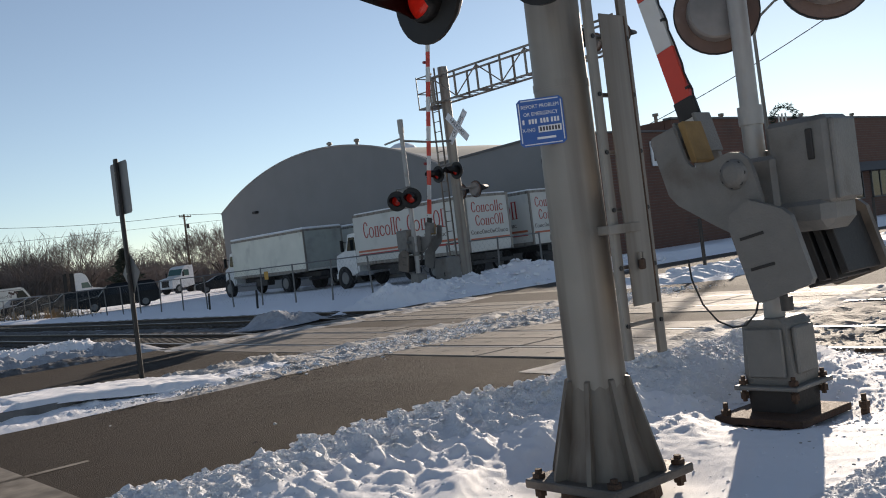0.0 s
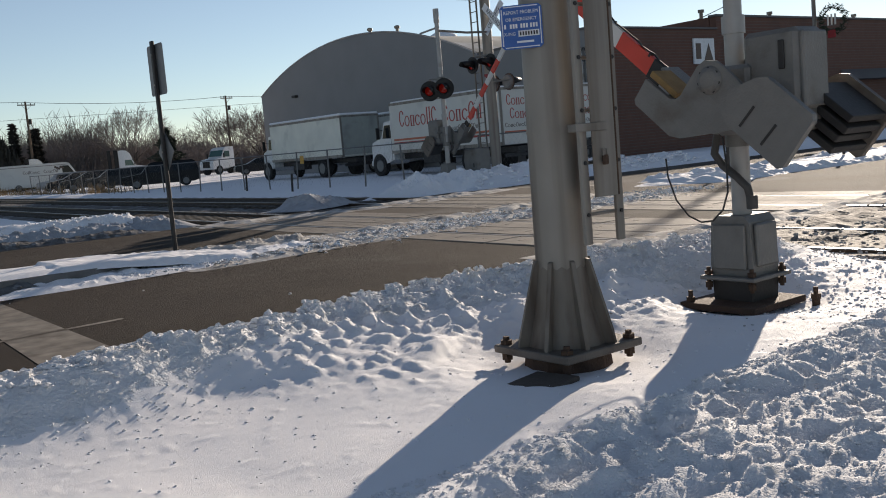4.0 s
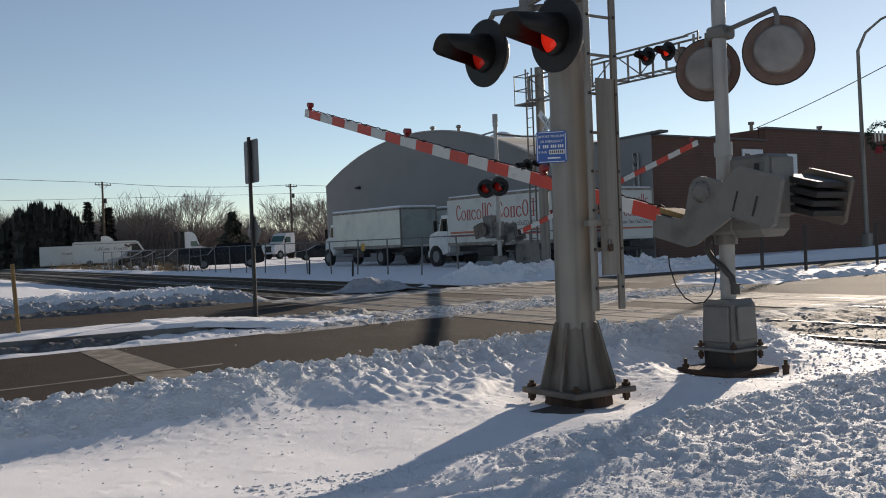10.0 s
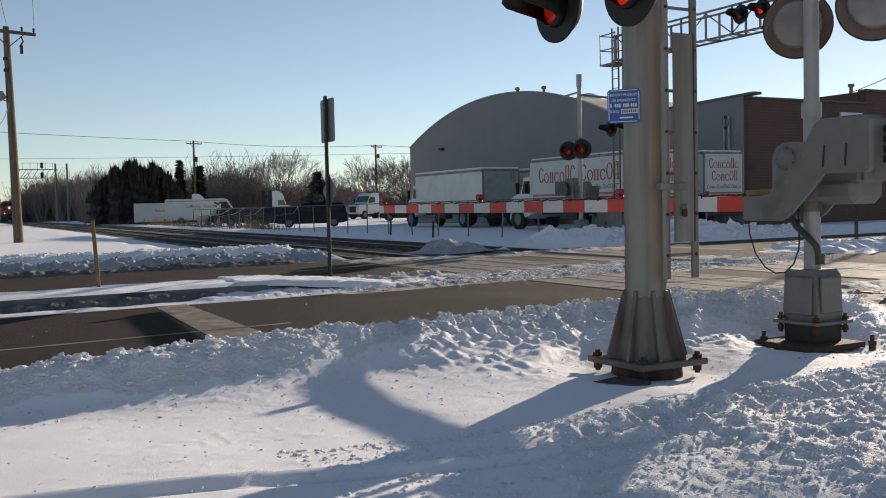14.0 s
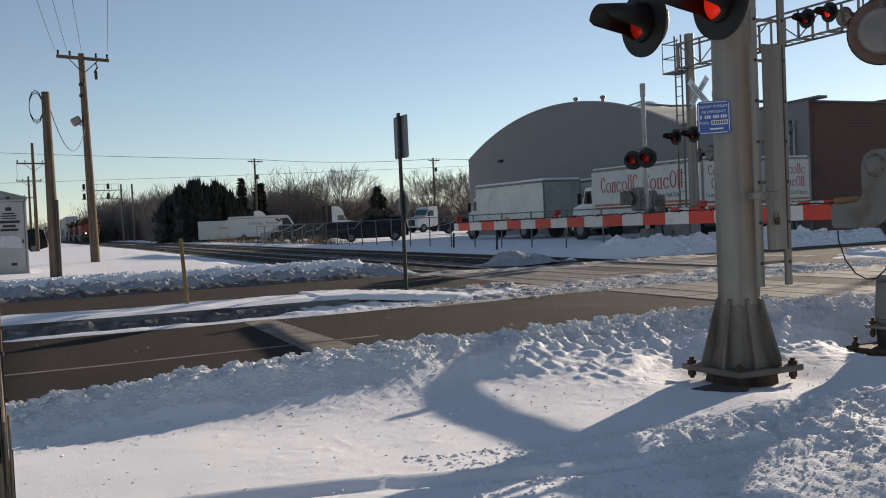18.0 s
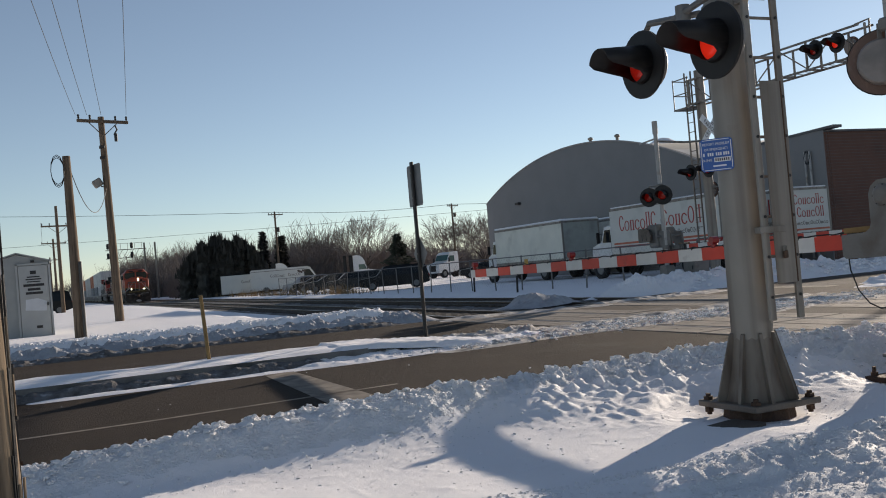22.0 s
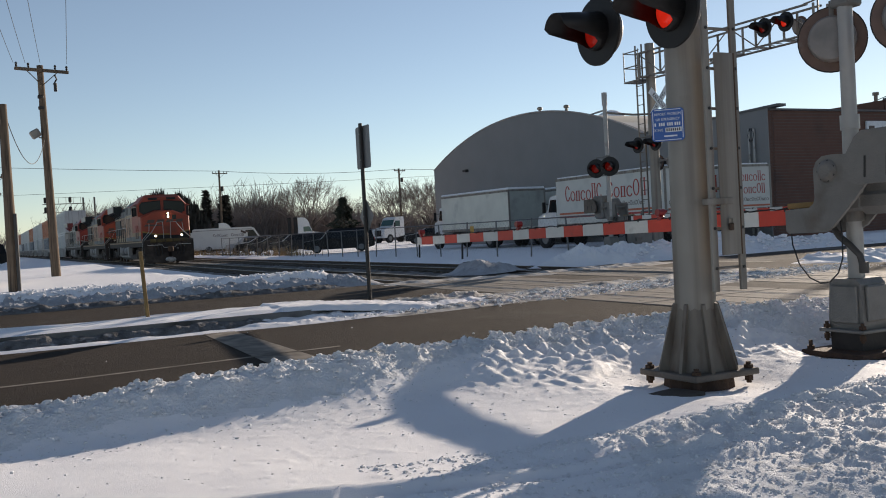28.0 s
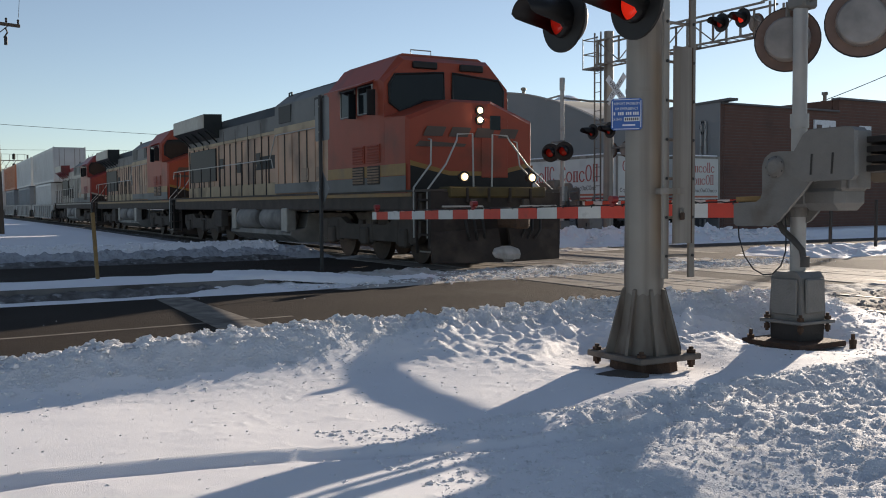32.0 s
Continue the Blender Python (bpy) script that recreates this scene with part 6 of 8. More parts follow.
    for dz in (0.0, 0.20):
        hl.lathe([(0.0, 0.105), (0.05, 0.105)], (-0.18, -1.44, 3.03 + dz), (0, 1, 0), 16)
    part("headlight_rim", hl, BLACK_PAINT, ob)
    for dz in (0.0, 0.20):
        part("headlight", M().lathe([(0.03, 0.078), (0.06, 0.066), (0.068, 0.01)], (-0.18, -1.44, 3.03 + dz), (0, 1, 0), 16), HEADLIGHT if lit else HEADLIGHT_OUT, ob, "bright headlight" if lit else "")
        if lit:
            part("bulb", M().lathe([(0.066, 0.046), (0.078, 0.034), (0.082, 0.005)], (-0.18, -1.44, 3.03 + dz), (0, 1, 0), 12), BULB, ob)
    for s in (-1, 1):
        part("ditch_light_case", M().lathe([(-0.16, 0.06), (0, 0.12), (0.02, 0.12)], (s * 0.80, -0.40, 1.80), (0, 1, 0), 14), BLACK_PAINT, ob)
        part("ditch_light", M().lathe([(0.0, 0.080), (0.03, 0.07), (0.036, 0.01)], (s * 0.80, -0.38, 1.80), (0, 1, 0), 16), HEADLIGHT if lit else HEADLIGHT_OUT, ob)
        if lit:
            part("bulb", M().lathe([(0.034, 0.046), (0.046, 0.034), (0.050, 0.005)], (s * 0.80, -0.38, 1.80), (0, 1, 0), 12), BULB, ob)
    part("anticlimber", M().box((0, -0.60, 1.50), (2.3, 0.46, 0.22), ch=0.03), PLATFORM, ob, "grimy olive front platform")
    for x in (-0.75, -0.25, 0.25, 0.75):
        part("platform_rib", M().box((x, -0.36, 1.44), (0.05, 0.06, 0.30), ch=0.01), PILOT, ob)
    part("uncoupling_lever", M().tube([(1.35, -0.30, 1.22), (0.45, -0.28, 1.22), (0.35, -0.26, 1.05), (-0.35, -0.26, 1.05), (-0.45, -0.28, 1.22), (-1.35, -0.30, 1.22)], 0.018, 6), HANDRAIL, ob)
    for s in (-1, 1):
        part("jumper_socket", M().box((s * 0.62, -0.36, 1.28), (0.16, 0.10, 0.16), ch=0.02), UNDER, ob)
    part("data_plate", M().box((-0.52, -0.395, 0.98), (0.11, 0.02, 0.10)), HANDRAIL, ob)
    for s in (-1, 1):
        part("front_handrail", M().tube([(s * 1.50, -0.62, 0.60), (s * 1.50, -0.62, 1.55), (s * 0.98, -0.80, 2.06), (s * 0.64, -0.95, 2.56), (s * 0.60, -1.0, 2.68), (s * 0.24, -1.0, 2.70), (s * 0.22, -1.0, 1.6)], 0.019, 6), HANDRAIL, ob)
        part("front_handrail", M().tube([(s * 1.53, -1.14, 0.60), (s * 1.53, -1.14, 1.60), (s * 1.08, -1.25, 2.08), (s * 1.04, -1.30, 2.58), (s * 1.04, -1.42, 2.60)], 0.019, 6), HANDRAIL, ob)
    # long hood
    part("long_hood", M().prism([(-0.96, 1.56), (-0.96, 3.85), (-0.70, 4.18), (0.70, 4.18), (0.96, 3.85), (0.96, 1.56)], -21.1, -5.4, "y"), hood, ob, "weathered hood side with many doors")
    part("hood_band", M().box((0, -13.2, 3.66), (2.0, 15.3, 0.42)), HOOD_GREY if hood is HOOD else hood, ob, "dirty grey upper hood panels")
    part("hood_band", M().box((0, -13.2, 3.40), (1.99, 15.3, 0.09)), HOOD_TAN if hood is HOOD else hood, ob, "dusty yellow hood stripe")
    part("hood_top", M().prism([(-0.985, 3.80), (-0.985, 3.88), (-0.72, 4.22), (0.72, 4.22), (0.985, 3.88), (0.985, 3.80)], -21.0, -5.5, "y"), hoodtop, ob, "dark upper hood")
    part("hood_stripe", M().box((0, -13.2, 1.76), (1.95, 15.5, 0.36)), HOOD_TAN if hood is HOOD else stripe, ob, "dusty tan lower hood")
    for s in (-1, 1):
        for k in range(17):
            y = -9.9 - 0.66 * k
            if -16.9 > y > -17.5:
                continue
            part("hood_door", M().box((s * 0.968, y, 2.62), (0.024, 0.58, 1.34), ch=0.008), hood, ob)
            part("door_seam", M().box((s * 0.985, y - 0.33, 2.62 + 0.22 * (k % 2)), (0.036, 0.040, 1.4 + 0.45 * (k % 2))), UNDER, ob)
            if k % 3 == 1:
                part("door_vent", M().box((s * 0.985, y, 2.70 - 0.2 * (k % 2)), (0.03, 0.40, 0.34)), BLACK_PAINT, ob)
        # full-width equipment cabinet behind the cab
        part("cabinet_side", M().box((s * 1.225, -7.55, 2.46), (0.55, 4.0, 1.80), ch=0.03), hood, ob, "dusty orange equipment cabinet")
        part("cabinet_upper", M().prism([(s * 0.95, 3.36), (s * 1.50, 3.36), (s * 1.47, 3.98), (s * 1.12, 4.26), (s * 0.95, 4.26)], -9.55, -5.56, "y"), HOOD_GREY, ob, "dirty grey upper cabinet")
        part("cabinet_band", M().box((s * 1.505, -7.55, 3.30), (0.02, 3.95, 0.16)), HOOD_TAN if hood is HOOD else stripe, ob)
        for yy, ww in ((-6.25, 0.55), (-8.70, 0.95)):
            part("intake_opening", M().box((s * 1.485, yy, 3.70), (0.04, ww, 0.46), ch=0.01), BLACK_PAINT, ob, "dark screened opening")
        for k in range(7):
            part("cabinet_rib", M().box((s * 1.505, -5.95 - 0.55 * k, 2.52), (0.03, 0.045, 1.35)), UNDER if k in (2, 3, 5) else hood, ob)
        part("cabinet_sill", M().box((s * 1.505, -7.55, 1.72), (0.02, 3.95, 0.26)), HOOD_GREY, ob)
        for yy in (-6.2, -7.2):
            part("cabinet_louvre", M().box((s * 1.51, yy, 2.05), (0.02, 0.5, 0.32), ch=0.006), LOUVRE, ob)
        part("cabinet_rail", M().tube([(s * 1.54, -9.85, 2.55), (s * 1.54, -9.35, 3.18), (s * 1.54, -5.75, 3.18)], 0.017, 6), HANDRAIL, ob)
        part("lifting_eye", M().tube([(s * 1.1, -9.4, 4.22), (s * 1.1, -9.4, 4.36), (s * 1.1, -9.2, 4.36), (s * 1.1, -9.2, 4.22)], 0.025, 6), HOOD_TOP, ob)
        part("radiator_opening", M().box((s * 0.985, -18.9, 2.70), (0.05, 3.4, 1.15), ch=0.01), BLACK_PAINT, ob, "black radiator grille")
        part("radiator_wing", M().prism([(s * 0.90, 3.55), (s * 1.52, 3.92), (s * 1.52, 4.40), (s * 0.90, 4.42)], -21.0, -16.7, "y"), hoodtop, ob, "overhanging radiator wing")
        part("wing_edge", M().box((s * 1.525, -18.85, 4.16), (0.03, 4.3, 0.46), ch=0.01), LOCO_SILVER, ob)
        for k in range(5):
            part("wing_brace", M().cyl((s * 0.97, -17.0 - 0.9 * k, 3.45), (s * 1.42, -17.0 - 0.9 * k, 3.86), 0.03, n=6), hoodtop, ob)
        side_rail(ob, s * 1.50, -9.7, -21.3, 1.56, 2.55, 10)
    part("cabinet_roof", M().prism([(-1.14, 4.24), (-1.0, 4.33), (1.0, 4.33), (1.14, 4.24)], -9.58, -5.56, "y"), hoodtop, ob)
    part("exhaust_stack", M().box((0, -11.6, 4.30), (0.55, 1.1, 0.35), ch=0.04), BLACK_PAINT, ob)
    part("horn", M().lathe([(0, 0.03), (0.3, 0.04), (0.42, 0.11)], (0.25, -10.0, 4.36), (0, 1, 0), 10), DARK_STEEL, ob)
    part("antenna_dome", M().box((0, -3.5, 4.56), (0.7, 0.6, 0.08), ch=0.04), HOOD_TOP, ob)
    part("air_conditioner", M().box((0.3, -4.9, 4.55), (0.9, 0.8, 0.10), ch=0.04), HOOD_TOP, ob)
    # belly
    part("fuel_tank", M().prism([(-0.92, 1.05), (-1.0, 0.66), (-1.42, 0.58), (-1.44, 0.45), (-1.15, 0.26), (1.15, 0.26), (1.44, 0.45), (1.42, 0.58), (1.0, 0.66), (0.92, 1.05)], -14.0, -8.5, "y"), TANK, ob, "grimy grey fuel tank")
    for s in (-1, 1):
        for yy in ((-10.9, -8.2), (-13.1, -10.1)):
            part("air_reservoir", M().lathe([(0, 0.02), (0.06, 0.27), (0.18, 0.33), (1.72, 0.33), (1.84, 0.27), (1.90, 0.02)], (s * 1.26, yy[0], 0.90), (0, 1, 0), 16), TANK, ob, smooth=True)
        for yy in (-8.75, -13.35):
            part("tank_end_plate", M().box((s * 1.40, yy, 0.86), (0.30, 0.42, 0.66), ch=0.03), LOCO_SILVER, ob, "pale dusty end plate of the tank")
        part("toolbox", M().box((s * 1.38, -15.3, 0.85), (0.25, 0.9, 0.55), ch=0.03), UNDER, ob)
    bogie(ob, -4.15, 3, 1.95)
    bogie(ob, -18.1, 3, 1.95)
    return ob


lead = locomotive("weathered orange diesel freight locomotive with lit headlights", ORANGE, HOOD, HOOD_TOP, LOCO_YELLOW, True, True)
second = locomotive("weathered orange and green trailing diesel locomotive", ORANGE, HOOD, HOOD_TOP, LOCO_YELLOW, False, False)
third = locomotive("dark red and silver trailing diesel locomotive", LOCO_RED, LOCO_SILVER, LOCO_RED, LOCO_SILVER, False, False)
for k, loco in enumerate((lead, second, third)):
    loco.scale = (1, 1, 1)
    TRAIN.append((loco, 22.3 * k, 0.0, 0.0))


def well_car():
    ob = thing("well_car", None, None, pose(0, 0, 0), "grimy pale steel well car of a container train", "railway car", "container cars")
    for s in (-1, 1):
        part("side_sill", M().prism([(0.0, 1.45), (-1.6, 1.45), (-2.3, 0.42), (-14.9, 0.42), (-15.6, 1.45), (-17.2, 1.45), (-17.2, 1.05), (-15.9, 0.95), (-15.1, 0.30), (-2.1, 0.30), (-1.3, 0.95), (0.0, 1.05)], s * 1.36, s * 1.42, "x"), WELL_CAR, ob)
        part("top_chord", M().box((s * 1.40, -8.6, 1.43), (0.14, 14.6, 0.12), ch=0.01), WELL_CAR, ob)
        for k in range(9):
            part("side_post", M().box((s * 1.44, -2.6 - 1.5 * k, 0.90), (0.06, 0.10, 1.0)), WELL_CAR, ob)
        part("side_panel", M().box((s * 1.34, -8.6, 0.90), (0.03, 13.0, 1.0)), WELL_CAR, ob)
    part("end_deck", M().box((0, -0.8, 1.20), (2.6, 1.6, 0.25)), WELL_CAR, ob)
    part("end_deck", M().box((0, -16.4, 1.20), (2.6, 1.6, 0.25)), WELL_CAR, ob)
    part("floor", M().box((0, -8.6, 0.36), (2.6, 13.0, 0.1)), UNDER, ob)
    for y in (-0.6, -16.6):
        bogie(ob, y, 2, 1.75, 0.45)
    return ob


def container(material, length, label):
    m = M().box((0, 0, 1.45), (2.50, length, 2.84), ch=0.02)
    ob = thing("shipping_container", m, material, pose(0, 0, 0), label, "container", "shipping containers")
    for s in (-1, 1):
        rb = M()
        for k in range(int(length / 0.6)):
            rb.box((s * 1.262, -length / 2 + 0.45 + 0.6 * k, 1.45), (0.025, 0.26, 2.45))
        tagged(part("ribbed_side", rb, material, ob), "pressed vertical ribs", kind="stuff")
    for sx in (-1, 1):
        for sy in (-1, 1):
            part("corner_post", M().box((sx * 1.225, sy * (length / 2 - 0.06), 1.45), (0.09, 0.14, 2.9)), material, ob)
    for sx in (-0.8, -0.4, 0.4, 0.8):
        part("locking_bar", M().cyl((sx, length / 2 + 0.03, 0.15), (sx, length / 2 + 0.03, 2.75), 0.025, n=6), LOCO_SILVER, ob)
    part("door_panel", M().box((0, length / 2 + 0.012, 1.45), (2.2, 0.02, 2.6)), material, ob)
    return ob


car0 = well_car()
c_low = {k: container(m_, 12.2, l) for k, m_, l in (("w", CONT_WHITE, "white ribbed container in a well car"), ("g", CONT_GREY, "dark grey ribbed container in a well car"))}
c_top = {k: container(m_, 15.9, l) for k, m_, l in (("w", CONT_WHITE, "long white container stacked on another"), ("o", CONT_ORANGE, "long orange container stacked on another"))}
used = set()
for k, (lo, hi) in enumerate(zip("wggwwgwwgwwg", "wwowwowwwoww")):
    back = 22.3 * 3 + 0.4 + 17.9 * k
    for src, dy, z in ((car0, 0.0, 0.0), (c_low[lo], 8.6, 0.42), (c_top[hi], 8.6, 3.32)):
        ob = src if src.name not in used else copy_thing(src, pose(0, 0, 0))
        used.add(src.name)
        TRAIN.append((ob, back + dy, 0.0, z))

# ---------------------------------------------------------------- vehicles


def wheel(parent, x, y, r, w, side):
    t = part("wheel", M().lathe([(-w / 2, r * 0.6), (-w / 2, r * 0.94), (-w / 2 + 0.03, r), (w / 2 - 0.03, r), (w / 2, r * 0.94), (w / 2, r * 0.6)], (x, y, r), (1, 0, 0), 20), TYRE, parent, smooth=True)
    s = 1 if side > 0 else -1
    part("rim", M().lathe([(0, r * 0.60), (0.02, r * 0.58), (-0.04, r * 0.4), (-0.03, r * 0.15), (0.0, 0.02)], (x + s * (w / 2 + 0.003), y, r), (s, 0, 0), 16), RIM, t, smooth=True)


def letter_shapes(parent, x, y0, z, h, count, material, direction=-1, plane="x", gap=None, tall=(0, 4, 7, 9, 10)):
    """A word drawn as a row of plain rounded and upright shapes."""
    g = gap or h * 0.62
    m = M()

    def put(u, w):
        return (x, u, w) if plane == "x" else (u, x, w)

    def ribbon(pts, t):
        for (u0, w0), (u1, w1) in zip(pts, pts[1:]):
            du, dw = u1 - u0, w1 - w0
            ln = math.hypot(du, dw) or 1
            n0, n1 = -dw / ln * t, du / ln * t * 0.6
            m.add([put(u0 - n0, w0 - n1), put(u1 - n0, w1 - n1), put(u1 + n0, w1 + n1), put(u0 + n0, w0 + n1)], [(0, 1, 2, 3)])

    for k in range(count):
        hh = h if k in tall else h * 0.64
        c = y0 + direction * g * k
        w = g * 0.40
        if k % 3 == 0:
            ribbon([(c + direction * w * math.cos(q * 0.5236), z + hh / 2 + hh * 0.46 * math.sin(q * 0.5236)) for q in range(1, 12)], g * 0.10)
        elif k % 3 == 1:
            ribbon([(c + direction * w * math.cos(q * 0.5236), z + hh / 2 + hh * 0.46 * math.sin(q * 0.5236)) for q in range(13)], g * 0.09)
        else:
            for e in (-0.6, 0.6):
                ribbon([(c + w * e, z), (c + w * e, z + hh)], g * 0.10)
            ribbon([(c - w, z + 0.02), (c + w, z + 0.02)], g * 0.05)
            ribbon([(c - w, z + hh - 0.02), (c + w * 0.4, z + hh - 0.02)], g * 0.05)
    return part("lettering_shape", m, material, parent)


def box_truck(where, label, box_len, box_h, box_mat, rear_mat, logo, nose=0.72):
    """Local y runs from the rear doors (0) to the cab."""
    ob = thing("box_truck", None, None, where, label, "truck", "delivery trucks")
    w, z0 = 2.5, 1.05
    bx = part("box_body", M().box((0, box_len / 2, z0 + box_h / 2), (w, box_len, box_h), ch=0.02), box_mat, ob)
    for s in (-1, 1):
        part("rub_rail", M().box((s * (w / 2 + 0.01), box_len / 2, z0 + 0.06), (0.04, box_len - 0.02, 0.14)), GALV, bx)
        part("top_rail", M().box((s * (w / 2 + 0.005), box_len / 2, z0 + box_h - 0.06), (0.03, box_len - 0.02, 0.12)), GALV, bx)
    part("rear_door", M().box((0, -0.012, z0 + box_h / 2), (w - 0.16, 0.03, box_h - 0.2), ch=0.006), rear_mat, bx, "rear roll-up door")
    fr = M()
    for s in (-1, 1):
        fr.box((s * (w / 2 - 0.05), -0.02, z0 + box_h / 2), (0.10, 0.05, box_h))
    fr.box((0, -0.02, z0 + box_h - 0.05), (w - 0.2, 0.05, 0.1))
    part("rear_frame", fr, GALV, bx)
    sm = M().box((0, box_len / 2, z0 + box_h + (0.035 if logo else 0.06)), (w + (-0.1 if logo else 0.02), box_len + (-0.1 if logo else 0.04), 0.07 if logo else 0.13), ch=0.03 if logo else 0.055)
    part("roof_snow", sm, SNOW, bx, "thin snow on the roof")
    if logo:
        letter_shapes(bx, -w / 2 - 0.006, box_len - 1.0, z0 + 1.20, 0.78, 7, LOGO_RED, -1, "x", 0.42, (0, 5, 6))
        letter_shapes(bx, -w / 2 - 0.006, box_len - 4.35, z0 + 1.20, 0.78, 6, LOGO_RED, -1, "x", 0.46, (0, 4, 5))
        letter_shapes(bx, -w / 2 - 0.006, box_len - 4.6, z0 + 0.82, 0.22, 13, LOGO_BROWN, -1, "x", 0.17)
        for k, c in enumerate((LOGO_ORANGE, LOGO_RED)):
            part("side_stripe", M().box((-w / 2 - 0.006, box_len / 2, z0 + 0.62 - 0.16 * k), (0.012, box_len - 0.5, 0.09)), c, bx)
        pl = part("rear_panel", M().box((0, -0.034, z0 + box_h * 0.55), (w - 0.3, 0.012, box_h * 0.72)), box_mat, bx, "white rear panel with red shapes")
        letter_shapes(pl, -0.045, -0.78, z0 + 1.62, 0.46, 7, LOGO_RED, 1, "y", 0.26, (0, 5))
        letter_shapes(pl, -0.045, -0.62, z0 + 1.06, 0.46, 6, LOGO_RED, 1, "y", 0.27, (0, 4, 5))
        letter_shapes(pl, -0.045, -0.98, z0 + 0.72, 0.18, 14, LOGO_BROWN, 1, "y", 0.15)
        part("rear_stripe", M().box((0, -0.044, z0 + 0.52), (w - 0.3, 0.008, 0.08)), LOGO_ORANGE, pl)
    part("chassis", M().box((0, box_len / 2 + 1.0, 0.85), (0.95, box_len + 2.2, 0.24)), DARK_STEEL, ob)
    part("bumper", M().box((0, -0.02, 0.62), (2.3, 0.12, 0.16), ch=0.02), DARK_STEEL, ob)
    part("side_box", M().box((-0.95, box_len * 0.62, 0.72), (0.5, 1.3, 0.45), ch=0.03), DARK_STEEL, ob)
    y, k = box_len + 0.12, nose
    prof = [(y, 0.75), (y, 2.45), (y + 0.25 * k, 2.62), (y + 0.95 * k, 2.58), (y + 1.30 * k, 1.95), (y + 1.45 * k, 1.82), (y + 2.50 * k, 1.62), (y + 2.62 * k, 1.30), (y + 2.60 * k, 0.62), (y + 2.0 * k, 0.55), (y + 0.8 * k, 0.60)]
    cb = part("cab", M().prism(prof, -1.08, 1.08, "x"), TRUCK_PAINT, ob, "white conventional cab")
    for s in (-1, 1):
        part("side_window", M().prism([(y + 0.22 * k, 1.78), (y + 1.22 * k, 1.80), (y + 0.92 * k, 2.42), (y + 0.22 * k, 2.42)], s * 1.083, s * 1.09, "x"), GLASS_DARK, cb)
        part("door_seam", M().box((s * 1.083, y + 0.15, 1.4), (0.006, 0.02, 1.5)), DARK_STEEL, cb)
        part("mirror", M().box((s * 1.38, y + 1.15 * k, 2.05), (0.18, 0.08, 0.55), ch=0.02), BLACK_PAINT, cb)
        part("mirror_arm", M().tube([(s * 1.08, y + 1.2 * k, 2.2), (s * 1.36, y + 1.18 * k, 2.25)], 0.015, 5), BLACK_PAINT, cb)
        part("headlamp", M().box((s * 0.85, y + 2.62 * k, 1.08), (0.3, 0.06, 0.22), ch=0.02), GLASS_DARK, cb)
        part("wheel_arch", M().lathe([(-0.02, 0.56), (0.02, 0.56)], (s * 1.09, y + 1.78 * k, 0.52), (1, 0, 0), 20), BLACK_PAINT, cb)
    part("windscreen", M().prism([(-0.95, 0.0), (0.95, 0.0), (0.85, 0.62), (-0.85, 0.62)], 0, 0.01, "y"), GLASS_TEAL, cb).matrix_local = Matrix.Translation((0, y + 1.31 * k, 1.98)) @ Matrix.Rotation(radians(29 * k), 4, "X")
    part("grille", M().box((0, y + 2.63 * k, 1.12), (1.1, 0.05, 0.6), ch=0.02), BLACK_PAINT, cb)
    part("front_bumper", M().box((0, y + 2.68 * k, 0.62), (2.2, 0.16, 0.26), ch=0.03), TRUCK_PAINT, cb)
    for s in (-1, 1):
        wheel(ob, s * 1.02, y + 1.6 * k, 0.50, 0.28, s)
        wheel(ob, s * 0.98, 2.3, 0.50, 0.5, s)
    return ob


box_truck(pose(28.25, 43.0, 0.0), "white box truck with a plain cream box and snowy roof", 8.1, 2.22, CREAM_BOX, BOX_REAR, False, 0.5)
box_truck(pose(27.25, 28.8, 0.0), "white delivery truck with red lettering shapes on its box", 8.0, 2.36, WHITE_BOX, WHITE_BOX, True)
box_truck(pose(31.1, 28.9, 0.0), "white delivery truck parked behind another, red shapes on its rear", 7.6, 2.36, WHITE_BOX, WHITE_BOX, True)
box_truck(pose(32.0, 43.6, 0.0), "white box truck parked behind another at the warehouse", 6.4, 2.2, CREAM_BOX, BOX_REAR, False, 0.5)


